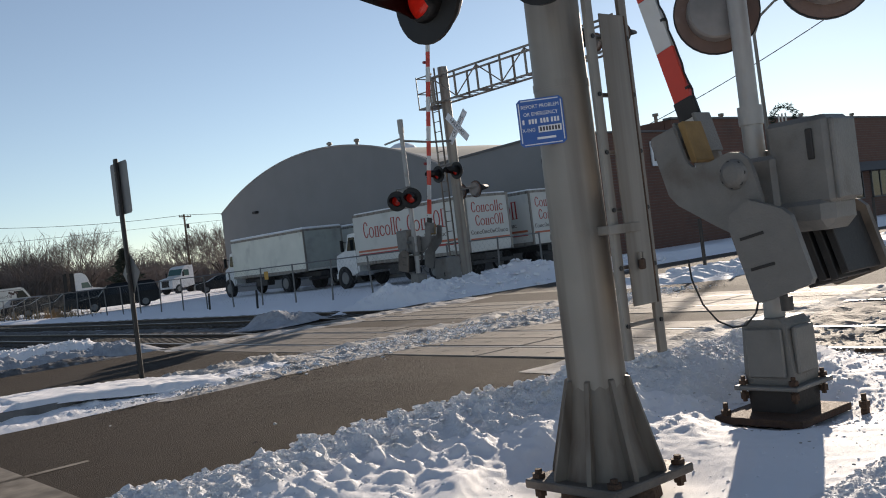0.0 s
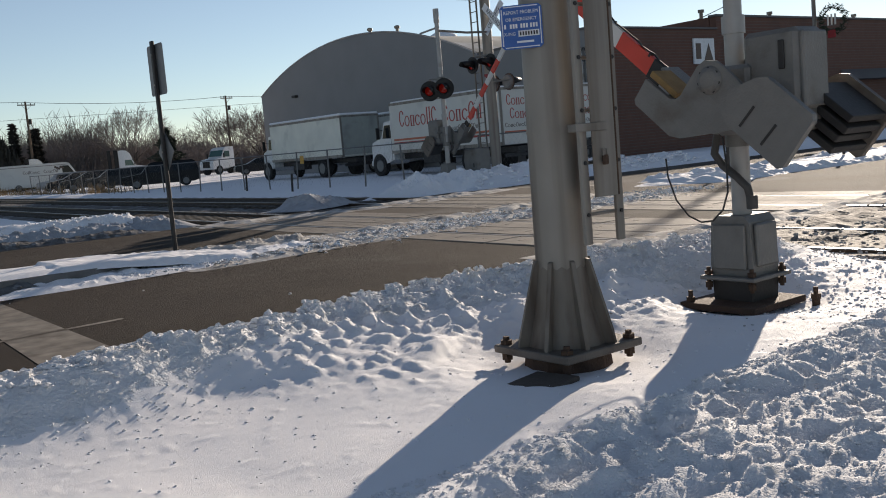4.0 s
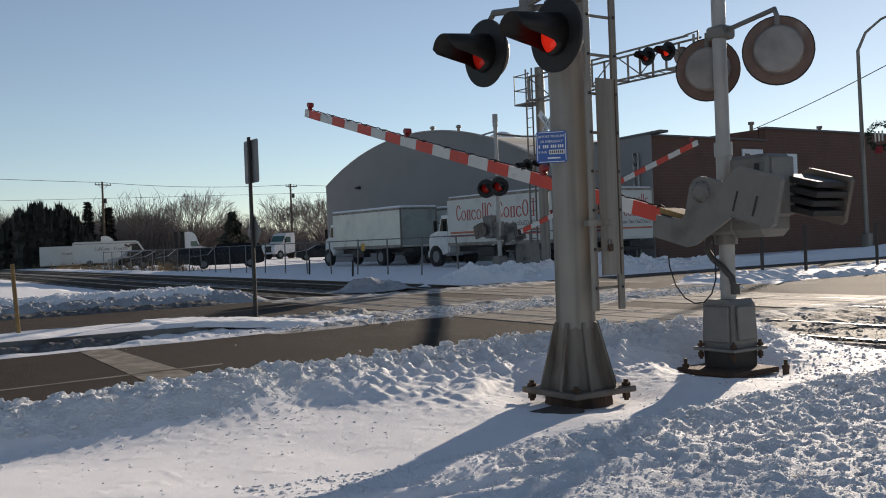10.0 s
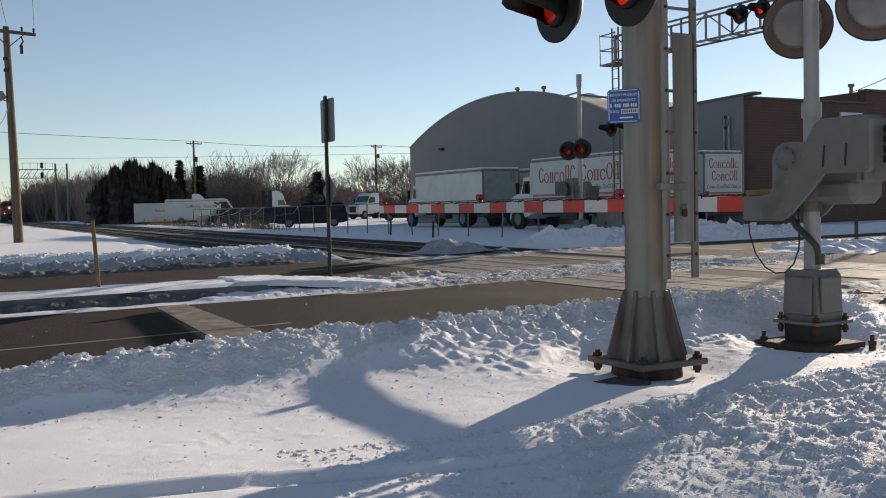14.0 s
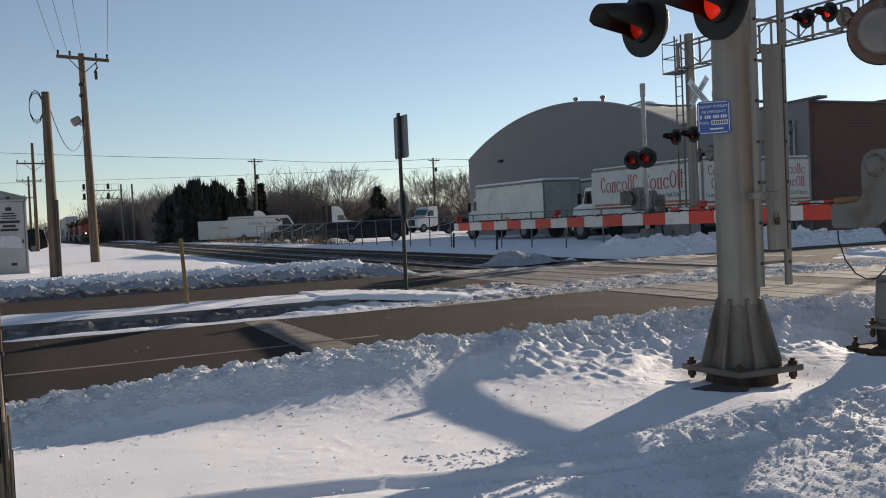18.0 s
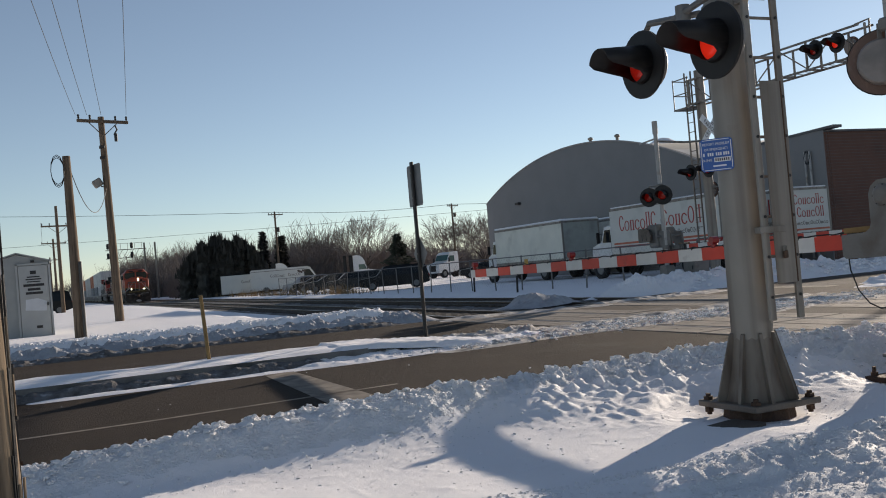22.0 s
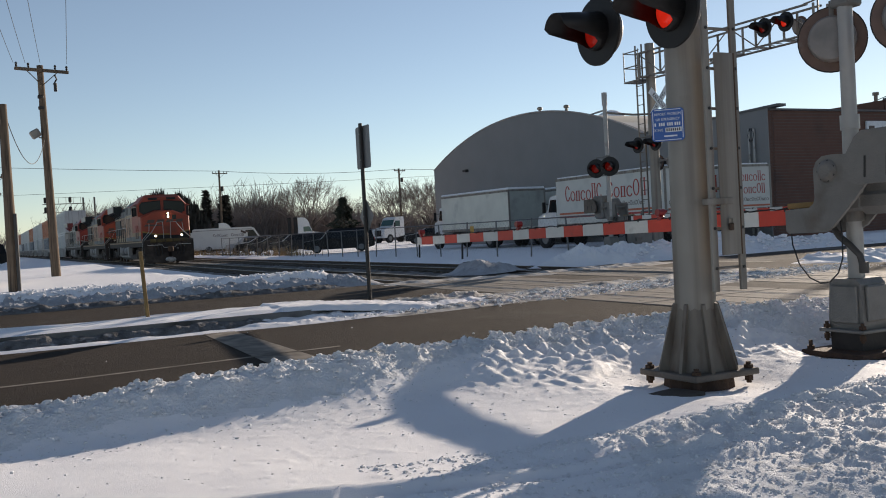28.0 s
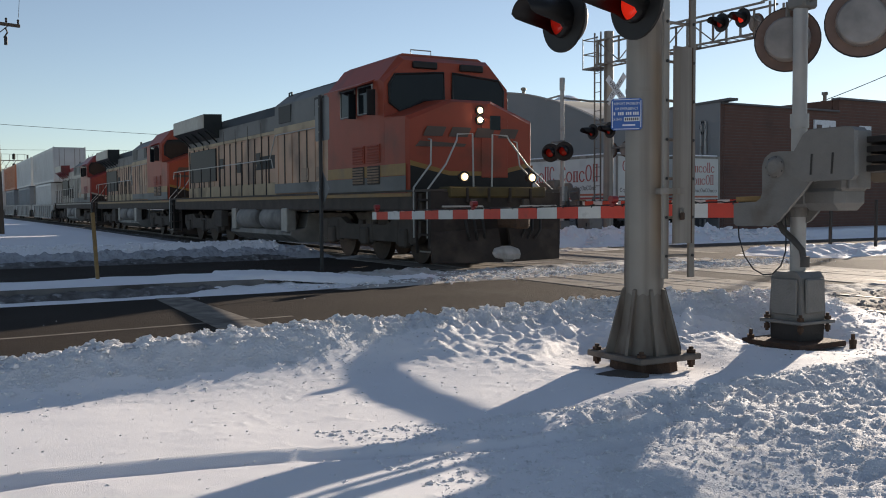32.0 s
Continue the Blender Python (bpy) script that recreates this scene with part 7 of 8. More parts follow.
def step_van(where):
    """A long low delivery van; local x runs to its front."""
    ob = thing("step_van", None, None, where, "long white delivery van with brown lettering shapes", "van")
    prof = [(-4.0, 0.45), (-4.0, 2.75), (-3.8, 2.86), (2.6, 2.86), (2.95, 2.75), (3.55, 1.75), (4.05, 1.55), (4.15, 0.95), (4.1, 0.5), (3.4, 0.42)]
    part("body", M().prism(prof, -1.1, 1.1, "y"), WHITE_BOX, ob)
    part("roof_trim", M().box((-0.6, -1.11, 2.62), (6.6, 0.02, 0.06)), GALV, ob)
    part("side_window", M().prism([(2.2, 1.75), (3.35, 1.75), (2.85, 2.5), (2.2, 2.5)], -1.112, -1.102, "y"), GLASS_DARK, ob)
    part("windscreen", M().prism([(3.0, 2.66), (3.06, 2.68), (3.58, 1.82), (3.52, 1.78)], -0.95, 0.95, "y"), GLASS_DARK, ob)
    letter_shapes(ob, -1.108, -1.6, 1.85, 0.36, 7, LOGO_BROWN, 1, "y", 0.24, (0, 2, 3))
    letter_shapes(ob, -1.108, 0.45, 1.85, 0.36, 6, LOGO_BROWN, 1, "y", 0.24, (0, 4, 5))
    em = M()
    for k in range(5):
        em.lathe([(0, 0.13), (0.01, 0.13)], (2.15 - 0.22 * k * 0.8 + 0.1, -1.112, 2.3 + 0.1 * math.sin(k * 2.1)), (0, -1, 0), 10)
    part("emblem", em, LOGO_BROWN, ob)
    for x in (-2.3, 2.9):
        for s in (-1, 1):
            t = part("wheel", M().lathe([(-0.12, 0.25), (-0.12, 0.40), (0.12, 0.40), (0.12, 0.25)], (x, s * 0.98, 0.40), (0, 1, 0), 18), TYRE, ob, smooth=True)
            part("rim", M().lathe([(0, 0.24), (0.01, 0.02)], (x, s * 1.105, 0.40), (0, s, 0), 14), RIM, t)
    part("rear_bumper", M().box((-4.05, 0, 0.55), (0.12, 2.1, 0.16)), DARK_STEEL, ob)
    return ob


step_van(pose(28.0, 107.0, -0.1, 0, 0, -14))
v2 = thing("step_van", None, None, pose(23.6, 112, -0.1, 0, 0, -14), "white box van partly hidden behind another", "van")
part("body", M().box((0, 0, 1.4), (4.2, 2.2, 2.2), ch=0.06), WHITE_BOX, v2)
for x in (-1.4, 1.4):
    part("wheel", M().cyl((x, -1.0, 0.4), (x, 1.0, 0.4), 0.4, n=16), TYRE, v2)
letter_shapes(v2, -1.106, 0.4, 1.5, 0.34, 6, LOGO_BROWN, 1, "y", 0.24, (0, 4))


def car(where, label, paint, L, H, profile, category="car"):
    """Local x runs to the front; the profile is the side view from rear to front."""
    ob = thing("parked_car", None, None, where, label, category, "parked cars")
    W = 0.92
    low = [(-L / 2, 0.38), (-L / 2, 0.62), (-L / 2 + 0.06, 0.98), (L / 2 - 1.2, 0.98), (L / 2 - 0.1, 0.84), (L / 2, 0.62), (L / 2, 0.34), (L / 2 - 0.4, 0.26), (-L / 2 + 0.4, 0.26)]
    bd = M().prism(low, -W, W, "y")
    part("body", bd, paint, ob)
    vs = []
    for s in (-1, 1):
        for x, z in profile:
            f_ = (z - 0.95) / (H - 0.95)
            vs.append((x, s * (W - 0.02 - 0.20 * max(0, f_)), z))
    n_ = len(profile)
    part("cabin", M().add(vs, [tuple(range(n_)), tuple(range(n_, 2 * n_))[::-1]] + [(i, (i + 1) % n_, n_ + (i + 1) % n_, n_ + i) for i in range(n_)]), paint, ob)
    xs = [p[0] for p in profile]
    a, b = min(xs) + 0.35, max(xs) - 0.55
    for s in (-1, 1):
        for x0, x1 in ((a, (a + b) / 2 - 0.05), ((a + b) / 2 + 0.05, b)):
            vs = [(x0, s * (W - 0.03), 1.02), (x1, s * (W - 0.03), 1.02), (x1 - 0.12, s * (W - 0.165), H - 0.14), (x0 + 0.08, s * (W - 0.165), H - 0.14)]
            vs += [(x, y + s * 0.012, z) for x, y, z in vs]
            part("side_window", M().add(vs, [(0, 1, 2, 3), (4, 5, 6, 7), (0, 1, 5, 4), (1, 2, 6, 5), (2, 3, 7, 6), (3, 0, 4, 7)]), GLASS_DARK, ob)
        part("tail_lamp", M().box((-L / 2 + 0.02, s * 0.75, 0.85), (0.06, 0.2, 0.2)), RED_SHEET, ob)
        part("head_lamp", M().box((L / 2 - 0.1, s * 0.68, 0.72), (0.12, 0.3, 0.14), ch=0.02), GLASS_DARK, ob)
        for x in (-L / 2 + 0.95, L / 2 - 0.95):
            t = part("wheel", M().lathe([(-0.1, 0.2), (-0.1, 0.33), (0.1, 0.33), (0.1, 0.2)], (x, s * (W - 0.08), 0.33), (0, 1, 0), 18), TYRE, ob, smooth=True)
            part("rim", M().lathe([(0, 0.21), (0.012, 0.12), (0.0, 0.02)], (x, s * (W + 0.025), 0.33), (0, s, 0), 12), RIM, t)
    return ob


def suv_profile(L, H):
    return [(-L / 2 + 0.04, 0.95), (-L / 2 + 0.22, H - 0.12), (-L / 2 + 0.45, H), (0.35, H), (0.65, H - 0.06), (1.25, 0.98)]


def sedan_profile(L, H):
    return [(-L / 2 + 0.45, 0.95), (-L / 2 + 1.15, H - 0.02), (-0.2, H), (0.25, H - 0.03), (1.15, 0.96)]


car(pose(23.5, 60.4, 0.02, 0, 0, 161), "large black sport utility vehicle parked in snow", CAR_BLACK, 5.0, 1.68, suv_profile(5.0, 1.68), "car")
car(pose(23.3, 68.4, 0.02, 0, 0, 164), "dark grey hatchback parked behind a fence", CAR_GREY, 4.5, 1.50, suv_profile(4.5, 1.50))
car(pose(23.2, 74.2, 0.02, 0, 0, 166), "dark sedan parked behind a fence", CAR_GREY, 4.6, 1.45, sedan_profile(4.6, 1.45))
car(pose(23.6, 79.4, 0.02, 0, 0, 168), "black sedan parked in a row of cars", CAR_BLACK, 4.6, 1.45, sedan_profile(4.6, 1.45))
car(pose(24.5, 86.0, 0.02, 0, 0, 168), "silver car parked beside a delivery van", CAR_SILVER, 4.6, 1.55, suv_profile(4.6, 1.55))
car(pose(36.5, 92.0, 0.0, 0, 0, 160), "grey car parked in the far yard", CAR_SILVER, 4.5, 1.45, sedan_profile(4.5, 1.45))
car(pose(39.5, 78.0, 0.0, 0, 0, 160), "dark car parked in the far yard", CAR_GREY, 4.5, 1.45, sedan_profile(4.5, 1.45))
car(pose(0.5, 75.0, 0.2, 0, 0, 176), "black sport utility vehicle parked far behind a shed", CAR_BLACK, 4.8, 1.75, suv_profile(4.8, 1.75))


def tractor(where, label, fairing, roof=1.0):
    ob = thing("truck_tractor", None, None, where, label, "truck", "truck tractors")
    part("cab", M().prism([(-1.0, 0.8), (-1.0, 2.7), (0.5, 2.7), (0.85, 2.0), (1.0, 1.85), (2.2, 1.65), (2.35, 1.2), (2.3, 0.6), (0.2, 0.6)], -1.05, 1.05, "y"), TRUCK_PAINT, ob, "white tractor cab")
    part("roof_fairing", M().prism([(-1.0, 2.7), (-1.0, 2.7 + 1.02 * roof), (-0.5, 2.7 + 1.06 * roof), (-0.1, 2.7 + 0.98 * roof), (0.25, 2.7 + 0.72 * roof), (0.45, 2.7 + 0.35 * roof), (0.55, 2.7)], -1.0, 1.0, "y"), TRUCK_PAINT, ob)
    if fairing:
        for xx, y in ((-1.30, -1.06), (-2.05, -1.06), (-1.30, 1.06)):
            part("fairing_edge", M().box((xx, y, 2.25), (0.42, 0.12, 3.1), ch=0.03), BLACK_PAINT, ob, "tall black fairing edge")
    for s in (-1, 1):
        part("side_window", M().prism([(-0.3, 1.9), (0.75, 1.9), (0.45, 2.55), (-0.3, 2.55)], s * 1.055, s * 1.065, "y"), GLASS_TEAL, ob)
        part("mirror", M().box((0.8, s * 1.3, 2.1), (0.08, 0.18, 0.5)), BLACK_PAINT, ob)
        for x in (1.4, -2.2, -3.4):
            t = part("wheel", M().cyl((x, s * 0.75, 0.5), (x, s * 1.08, 0.5), 0.5, n=18), TYRE, ob)
            part("rim", M().cyl((x, s * 1.08, 0.5), (x, s * 1.09, 0.5), 0.28, n=14), RIM, t)
    part("windscreen", M().prism([(0.50, 2.66), (0.56, 2.66), (0.92, 2.02), (0.86, 2.0)], -0.95, 0.95, "y"), GLASS_TEAL, ob)
    part("grille", M().box((2.33, 0, 1.15), (0.06, 1.1, 0.7), ch=0.02), BLACK_PAINT, ob)
    part("chassis", M().box((-2.2, 0, 0.85), (3.6, 0.9, 0.25)), DARK_STEEL, ob)
    return ob


tractor(pose(40.2, 114.5, 0.0, 0, 0, -20), "white truck tractor with tall dark fairings", True)
tractor(pose(45.6, 99.5, 0.0, 0, 0, 200), "white truck tractor with a short cab across the yard", False, 0.3)
tractor(pose(29.4, 112.5, -0.3, 0, 0, -15), "distant white truck tractor behind a van", True)
# ---------------------------------------------------------------- fence along the yard


def fence(name, pts, label, spacing=2.6, h=1.45):
    ob = thing(name, None, None, pose(0, 0, 0), label, "fence")
    P = [Vector((*p, 0)) for p in pts]
    tops = []
    for a, b in zip(P, P[1:]):
        n = max(1, round((b - a).length / spacing))
        for k in range(n):
            p = a.lerp(b, k / n)
            lean = Vector((rng.uniform(-.08, .08), rng.uniform(-.10, .10), 0))
            part("post", M().cyl(p + Vector((0, 0, -0.1)), p + lean + Vector((0, 0, h + rng.uniform(-.04, .06))), 0.032, n=8), CHAIN, ob)
            tops.append(p + lean + Vector((0, 0, h)))
    for a, b in zip(tops, tops[1:]):
        part("top_rail", M().cyl(a, b, 0.022, n=6), CHAIN, ob)
        w = M()
        L = (b - a).length
        n = int(L / 0.22)
        for k in range(n):
            for d in (-1, 1):
                u0, u1 = k / n, min(1, max(0, (k + d * 6.2) / n))
                p0, p1 = a.lerp(b, u0), a.lerp(b, u1)
                f_ = abs(u1 - u0) * n / 6.2
                w.cyl(p0, p1 - Vector((0, 0, (h - 0.1) * f_)), 0.0016, n=3, caps=False)
        part("wire_mesh", w, CHAIN, ob, "chain-link mesh")
    return ob


yard_fence = fence("chain_link_fence", [(19.6, 24.3), (19.2, 34), (19.0, 46), (19.2, 58), (19.6, 80)], "grey chain-link fence with leaning posts along the tracks")
fence("chain_link_fence", [(20.8, 24.0), (28.0, 24.6)], "grey chain-link fence beside the street", 2.2, 1.5)
for x, y in ((17.6, 31.5), (18.6, 37.5)):
    mk = thing("marker_post", M().box((0, 0, 0.32), (0.08, 0.05, 0.7), Matrix.Rotation(radians(5), 4, "X"), 0.01), DARK_STEEL, pose(x, y, 0), "short dark marker post in snow", "post")
part("marker_plate", M().box((18.95, 33.0, 1.15), (0.02, 0.30, 0.32), ch=0.01), YELLOW_PLATE, yard_fence, "small yellow-orange plate")

# ---------------------------------------------------------------- poles, shed and wires


def utility_pole(where, h, r, label, material, arms=(), lean=(0, 0), n=14):
    ob = thing("utility_pole", None, None, where, label, "utility pole", "utility poles")
    lx, ly = lean
    pts = [(lx * k / 6, ly * k / 6, -0.3 + (h + 0.3) * k / 6) for k in range(7)]
    part("pole", M().tube(pts, [r * (1 - 0.35 * k / 6) for k in range(7)], n), material, ob, smooth=True)
    for z, w, turn in arms:
        R = Matrix.Rotation(radians(turn), 4, "Z")
        c = Vector((lx * z / h, ly * z / h, z))
        m = M().box(c + R @ Vector((0, -0.16, 0)), (w, 0.09, 0.115), R, 0.008)
        a = part("crossarm", m, material, ob)
        for s in (-1, 1):
            part("arm_brace", M().cyl(c + R @ Vector((s * w * 0.28, -0.16, -0.05)), c + R @ Vector((0, -0.12, -0.55)), 0.018, n=5), material, ob)
        for k in (-0.47, -0.25, 0.25, 0.47):
            part("insulator", M().lathe([(0, 0.015), (0.05, 0.045), (0.09, 0.03), (0.14, 0.05), (0.18, 0.02)], c + R @ Vector((w * k, -0.16, 0.055)), (0, 0, 1), 8), DARK_STEEL, a)
    return ob


up1 = utility_pole(pose(2.5, 35.0, 0.25), 7.75, 0.17, "tall brown wooden utility pole with one crossarm", POLE_WOOD, ((7.55, 1.95, 18),), (-0.12, 0))
part("floodlight", M().box((-0.42, -0.1, 5.25), (0.34, 0.25, 0.30), Matrix.Rotation(radians(-30), 4, "Y"), 0.04), GALV, up1, "grey floodlight")
part("lamp_arm", M().tube([(-0.1, 0, 5.1), (-0.3, -0.08, 5.12)], 0.025, 6), GALV, up1)
hg = M().tube([(0.35, -0.1, 7.42), (0.42, -0.1, 7.25), (0.30, -0.1, 7.05)], 0.03, 6)
hg.cyl((0.36, -0.1, 6.8), (0.36, -0.1, 7.1), 0.06, n=8)
part("insulator_bracket", hg, DARK_STEEL, up1)
for z in (6.2, 6.6):
    part("clamp", M().box((-0.16, -0.05, z), (0.2, 0.16, 0.12), ch=0.02), DARK_STEEL, up1)
up2 = utility_pole(pose(0.48, 23.8, 0.22), 4.75, 0.15, "shorter brown wooden pole with cable coils", POLE_WOOD, (), (-0.02, 0))
cc = M()
for k in range(3):
    cc.tube([(-0.26 + 0.16 * math.cos(q / 12 * 2 * math.pi), -0.16, 4.35 + (0.34 + 0.04 * k) * math.sin(q / 12 * 2 * math.pi)) for q in range(13)], 0.010, 5)
part("cable_coil", cc, CABLE, up2)
part("riser_pipe", M().cyl((0.10, -0.15, 0.0), (0.10, -0.14, 2.0), 0.045, n=8), CONDUIT, up2)
near_pole = utility_pole(pose(-1.118, 0.90, 0.0), 8.5, 0.166, "weathered brown wooden utility pole with cracks close to the street", NEAR_WOOD, (), (-0.155, 0), 40)
ck, fl = M(), M()
for k in range(90):
    a, z, l = rng.uniform(-3.3, 0.7), rng.uniform(0.1, 4.2), rng.uniform(0.12, 0.9)
    rr = 0.166 * (1 - 0.35 * (z + l / 2 + 0.3) / 8.8) - 0.001
    w = rng.uniform(0.002, 0.006)
    ck.box((rr * math.cos(a) - 0.0182 * (z + l / 2), rr * math.sin(a), z + l / 2), (0.006, w, l), Matrix.Rotation(a, 4, "Z"))
tagged(part("wood_cracks", ck, CABLE, near_pole), "dark drying cracks in the wood", kind="stuff")
for k in range(70):
    a, z, l = rng.uniform(-3.0, 0.5), rng.uniform(0.1, 3.6), rng.uniform(0.06, 0.35)
    rr = 0.166 * (1 - 0.35 * (z + l / 2 + 0.3) / 8.8)
    fl.box((rr * math.cos(a) - 0.0182 * (z + l / 2), rr * math.sin(a), z + l / 2), (0.008, rng.uniform(0.004, 0.014), l), Matrix.Rotation(a, 4, "Z") @ Matrix.Rotation(rng.uniform(-0.02, 0.02), 4, "X"), 0.002)
tagged(part("splintered_wood", fl, NEAR_WOOD, near_pole), "raised weathered splinters of the wood", kind="stuff")
for k in range(34):
    a, z = rng.uniform(-2.7, 0.3), rng.uniform(0.3, 2.7)
    rr = 0.166 * (1 - 0.35 * (z + 0.3) / 8.8)
    c = (rr * math.cos(a) - 0.0182 * z, rr * math.sin(a), z)
    part("nail_head", M().lathe([(-0.01, 0.007), (0.006, 0.007)], c, (math.cos(a), math.sin(a), 0), 6), RUST if k % 3 else CABLE, near_pole)
tg = M().lathe([(0.0, 0.032), (0.005, 0.032)], (0.157 * math.cos(-1.95) - 0.034, 0.157 * math.sin(-1.95), 1.86), (math.cos(-1.95), math.sin(-1.95), 0), 16)
part("pole_tag", tg, ALU_PAINT, near_pole, "round grey metal tag nailed to the wood")
part("pole_tag", M().box((0.160 * math.cos(-1.80) - 0.024, 0.160 * math.sin(-1.80), 1.32), (0.006, 0.075, 0.024), Matrix.Rotation(-1.80, 4, "Z"), 0.002), ALU_PAINT, near_pole, "small pale metal tag")
utility_pole(pose(2.1, 72.6, 0.1), 8.1, 0.15, "distant wooden utility pole with a crossarm", POLE_WOOD, ((6.6, 2.4, 15),), (0, 0), 8)
utility_pole(pose(3.0, 107.6, 0.1), 7.8, 0.15, "distant wooden utility pole with a crossarm", POLE_WOOD, ((7.3, 2.6, 15),), (0, 0), 8)
utility_pole(pose(3.9, 150, 0.1), 7.6, 0.15, "far wooden utility pole with a crossarm", POLE_WOOD, ((7.2, 3.2, 15),), (0, 0), 8)
fp1 = utility_pole(pose(29.1, 113.8, 0), 10.0, 0.17, "wooden utility pole beyond the parked vans", POLE_WOOD, ((9.6, 2.2, 20),), (0, 0), 8)
fp2 = utility_pole(pose(49.2, 104.4, 0), 9.1, 0.17, "wooden utility pole behind the warehouse yard", POLE_WOOD, ((8.8, 1.9, 20),), (0, 0), 8)
part("transformer", M().cyl((0.25, -0.2, 7.4), (0.25, -0.2, 8.0), 0.18, n=10), DARK_STEEL, fp1)
part("transformer", M().cyl((0.25, -0.2, 7.4), (0.25, -0.2, 7.9), 0.18, n=10), DARK_STEEL, fp2)


def wire(a, b, sag, r=0.010, label="thin black overhead wire"):
    a, b = Vector(a), Vector(b)
    pts = [a.lerp(b, k / 16) - Vector((0, 0, sag * 4 * (k / 16) * (1 - k / 16))) for k in range(17)]
    return tagged(part("overhead_wire", M().tube(pts, r, 5), CABLE), label, "wire", "overhead wires")


wire((0.50, 23.8, 4.75), (2.40, 35.0, 5.35), 1.1, 0.012, "black cable sagging between two poles")
for dx in (-0.9, -0.5, 0.0, 0.9):
    wire((2.38 + dx, 34.8, 8.05), (-3.4 + dx * 1.2, -18, 9.8), 0.9, 0.008)
for dx in (-1.1, 1.1):
    wire((2.1 + dx, 72.4, 7.0), (3.0 + dx, 107.5, 7.6), 0.6, 0.012)
wire((-60, 128, 16.5), (29.1, 113.7, 9.9), 0.8, 0.025)
wire((29.1, 113.7, 9.9), (49.2, 104.3, 9.0), 0.4, 0.025)
wire((49.2, 104.3, 9.0), (95, 90, 10), 1.0, 0.025)
wire((-60, 150, 9.4), (60, 112, 8.6), 0.5, 0.02)
wire((62, 49.5, 8.5), (46.0, 13.0, 14.1), 0.8, 0.03)


def shed():
    ob = thing("equipment_shed", None, None, pose(-0.90, 27.6, 0.2), "small grey metal equipment shed with a lettered door", "shed")
    w, h, d = 1.76, 2.24, 2.6
    part("wall", M().prism([(-w / 2, -0.05), (w / 2, -0.05), (w / 2, h), (0, h + 0.24), (-w / 2, h)], 0, d, "y"), SHED_GREY, ob)
    rf = M()
    for s in (-1, 1):
        rf.prism([(s * (w / 2 + 0.06), h - 0.02), (0, h + 0.26), (0, h + 0.30), (s * (w / 2 + 0.06), h + 0.03)], -0.06, d + 0.06, "y")
    part("roof", rf, SHED_GREY, ob)
    dr = part("door", M().box((0.42, -0.02, 1.10), (0.80, 0.04, 2.08), ch=0.008), SHED_DOOR, ob, "pale door with dark text bars")
    fr = M()
    for x in (-0.02, 0.86):
        fr.box((x, -0.02, 1.10), (0.05, 0.07, 2.2))
    fr.box((0.42, -0.02, 2.18), (0.92, 0.07, 0.05))
    part("door_frame", fr, SHED_DOOR, ob)
    for k, (ww, hh) in enumerate(((0.16, 0.10), (0.34, 0.035), (0.42, 0.035), (0.36, 0.03), (0.56, 0.075), (0.34, 0.07), (0.46, 0.07))):
        z = 1.94 - (0.0, 0.13, 0.20, 0.27, 0.37, 0.49, 0.60)[k]
        part("text_bar", M().box((0.42, -0.043, z), (ww, 0.004, hh)), INK, dr)
    part("paint_patch", M().prism([(0.15, 0.85), (0.72, 0.80), (0.74, 1.08), (0.50, 1.18), (0.18, 1.16)], -0.046, -0.042, "y"), PATCH, dr, "pale painted-over patch")
    part("vent", M().box((0.50, -0.044, 0.35), (0.16, 0.01, 0.08)), DARK_STEEL, dr)
    part("door_handle", M().box((0.76, -0.06, 1.0), (0.04, 0.06, 0.10)), DARK_STEEL, dr)
    part("vent", M().box((-0.45, -0.01, 1.15), (0.14, 0.02, 0.09)), DARK_STEEL, ob)
    part("wall_lamp", M().box((0.42, -0.06, 2.26), (0.10, 0.10, 0.06)), DARK_STEEL, ob)
    return ob


shed()


def signal_bridge():
    ob = thing("signal_gantry", None, None, pose(0, 187, 0), "distant grey railway signal gantry over the tracks", "signal gantry")
    for x in (22.0, 24.0):
        part("mast", M().box((x, 0, 5.4), (0.30, 0.30, 11)), GALV, ob, "pale lattice mast")
    for z in (8.2, 9.8):
        for dy in (-0.4, 0.4):
            part("chord", M().box((18.6, dy, z), (7.4, 0.10, 0.12)), GALV, ob)
    part("handrail", M().box((19.0, 0.4, 11.0), (5.6, 0.06, 0.06)), GALV, ob)
    for k in range(8):
        part("lattice_bar", M().cyl((15.0 + k, -0.4, 8.2), (16.0 + k, -0.4, 9.8), 0.05, n=5), GALV, ob)
    for k in range(5):
        part("rail_post", M().box((16.4 + 1.3 * k, 0.4, 10.4), (0.06, 0.06, 1.2)), GALV, ob)
    for x in (15.3, 19.6):
        for z in (10.5, 8.7):
            h = part("signal_head", M().box((x, -0.75, z), (0.55, 0.3, 1.1), ch=0.2), BLACK_PAINT, ob, "black signal head")
    return ob


signal_bridge()


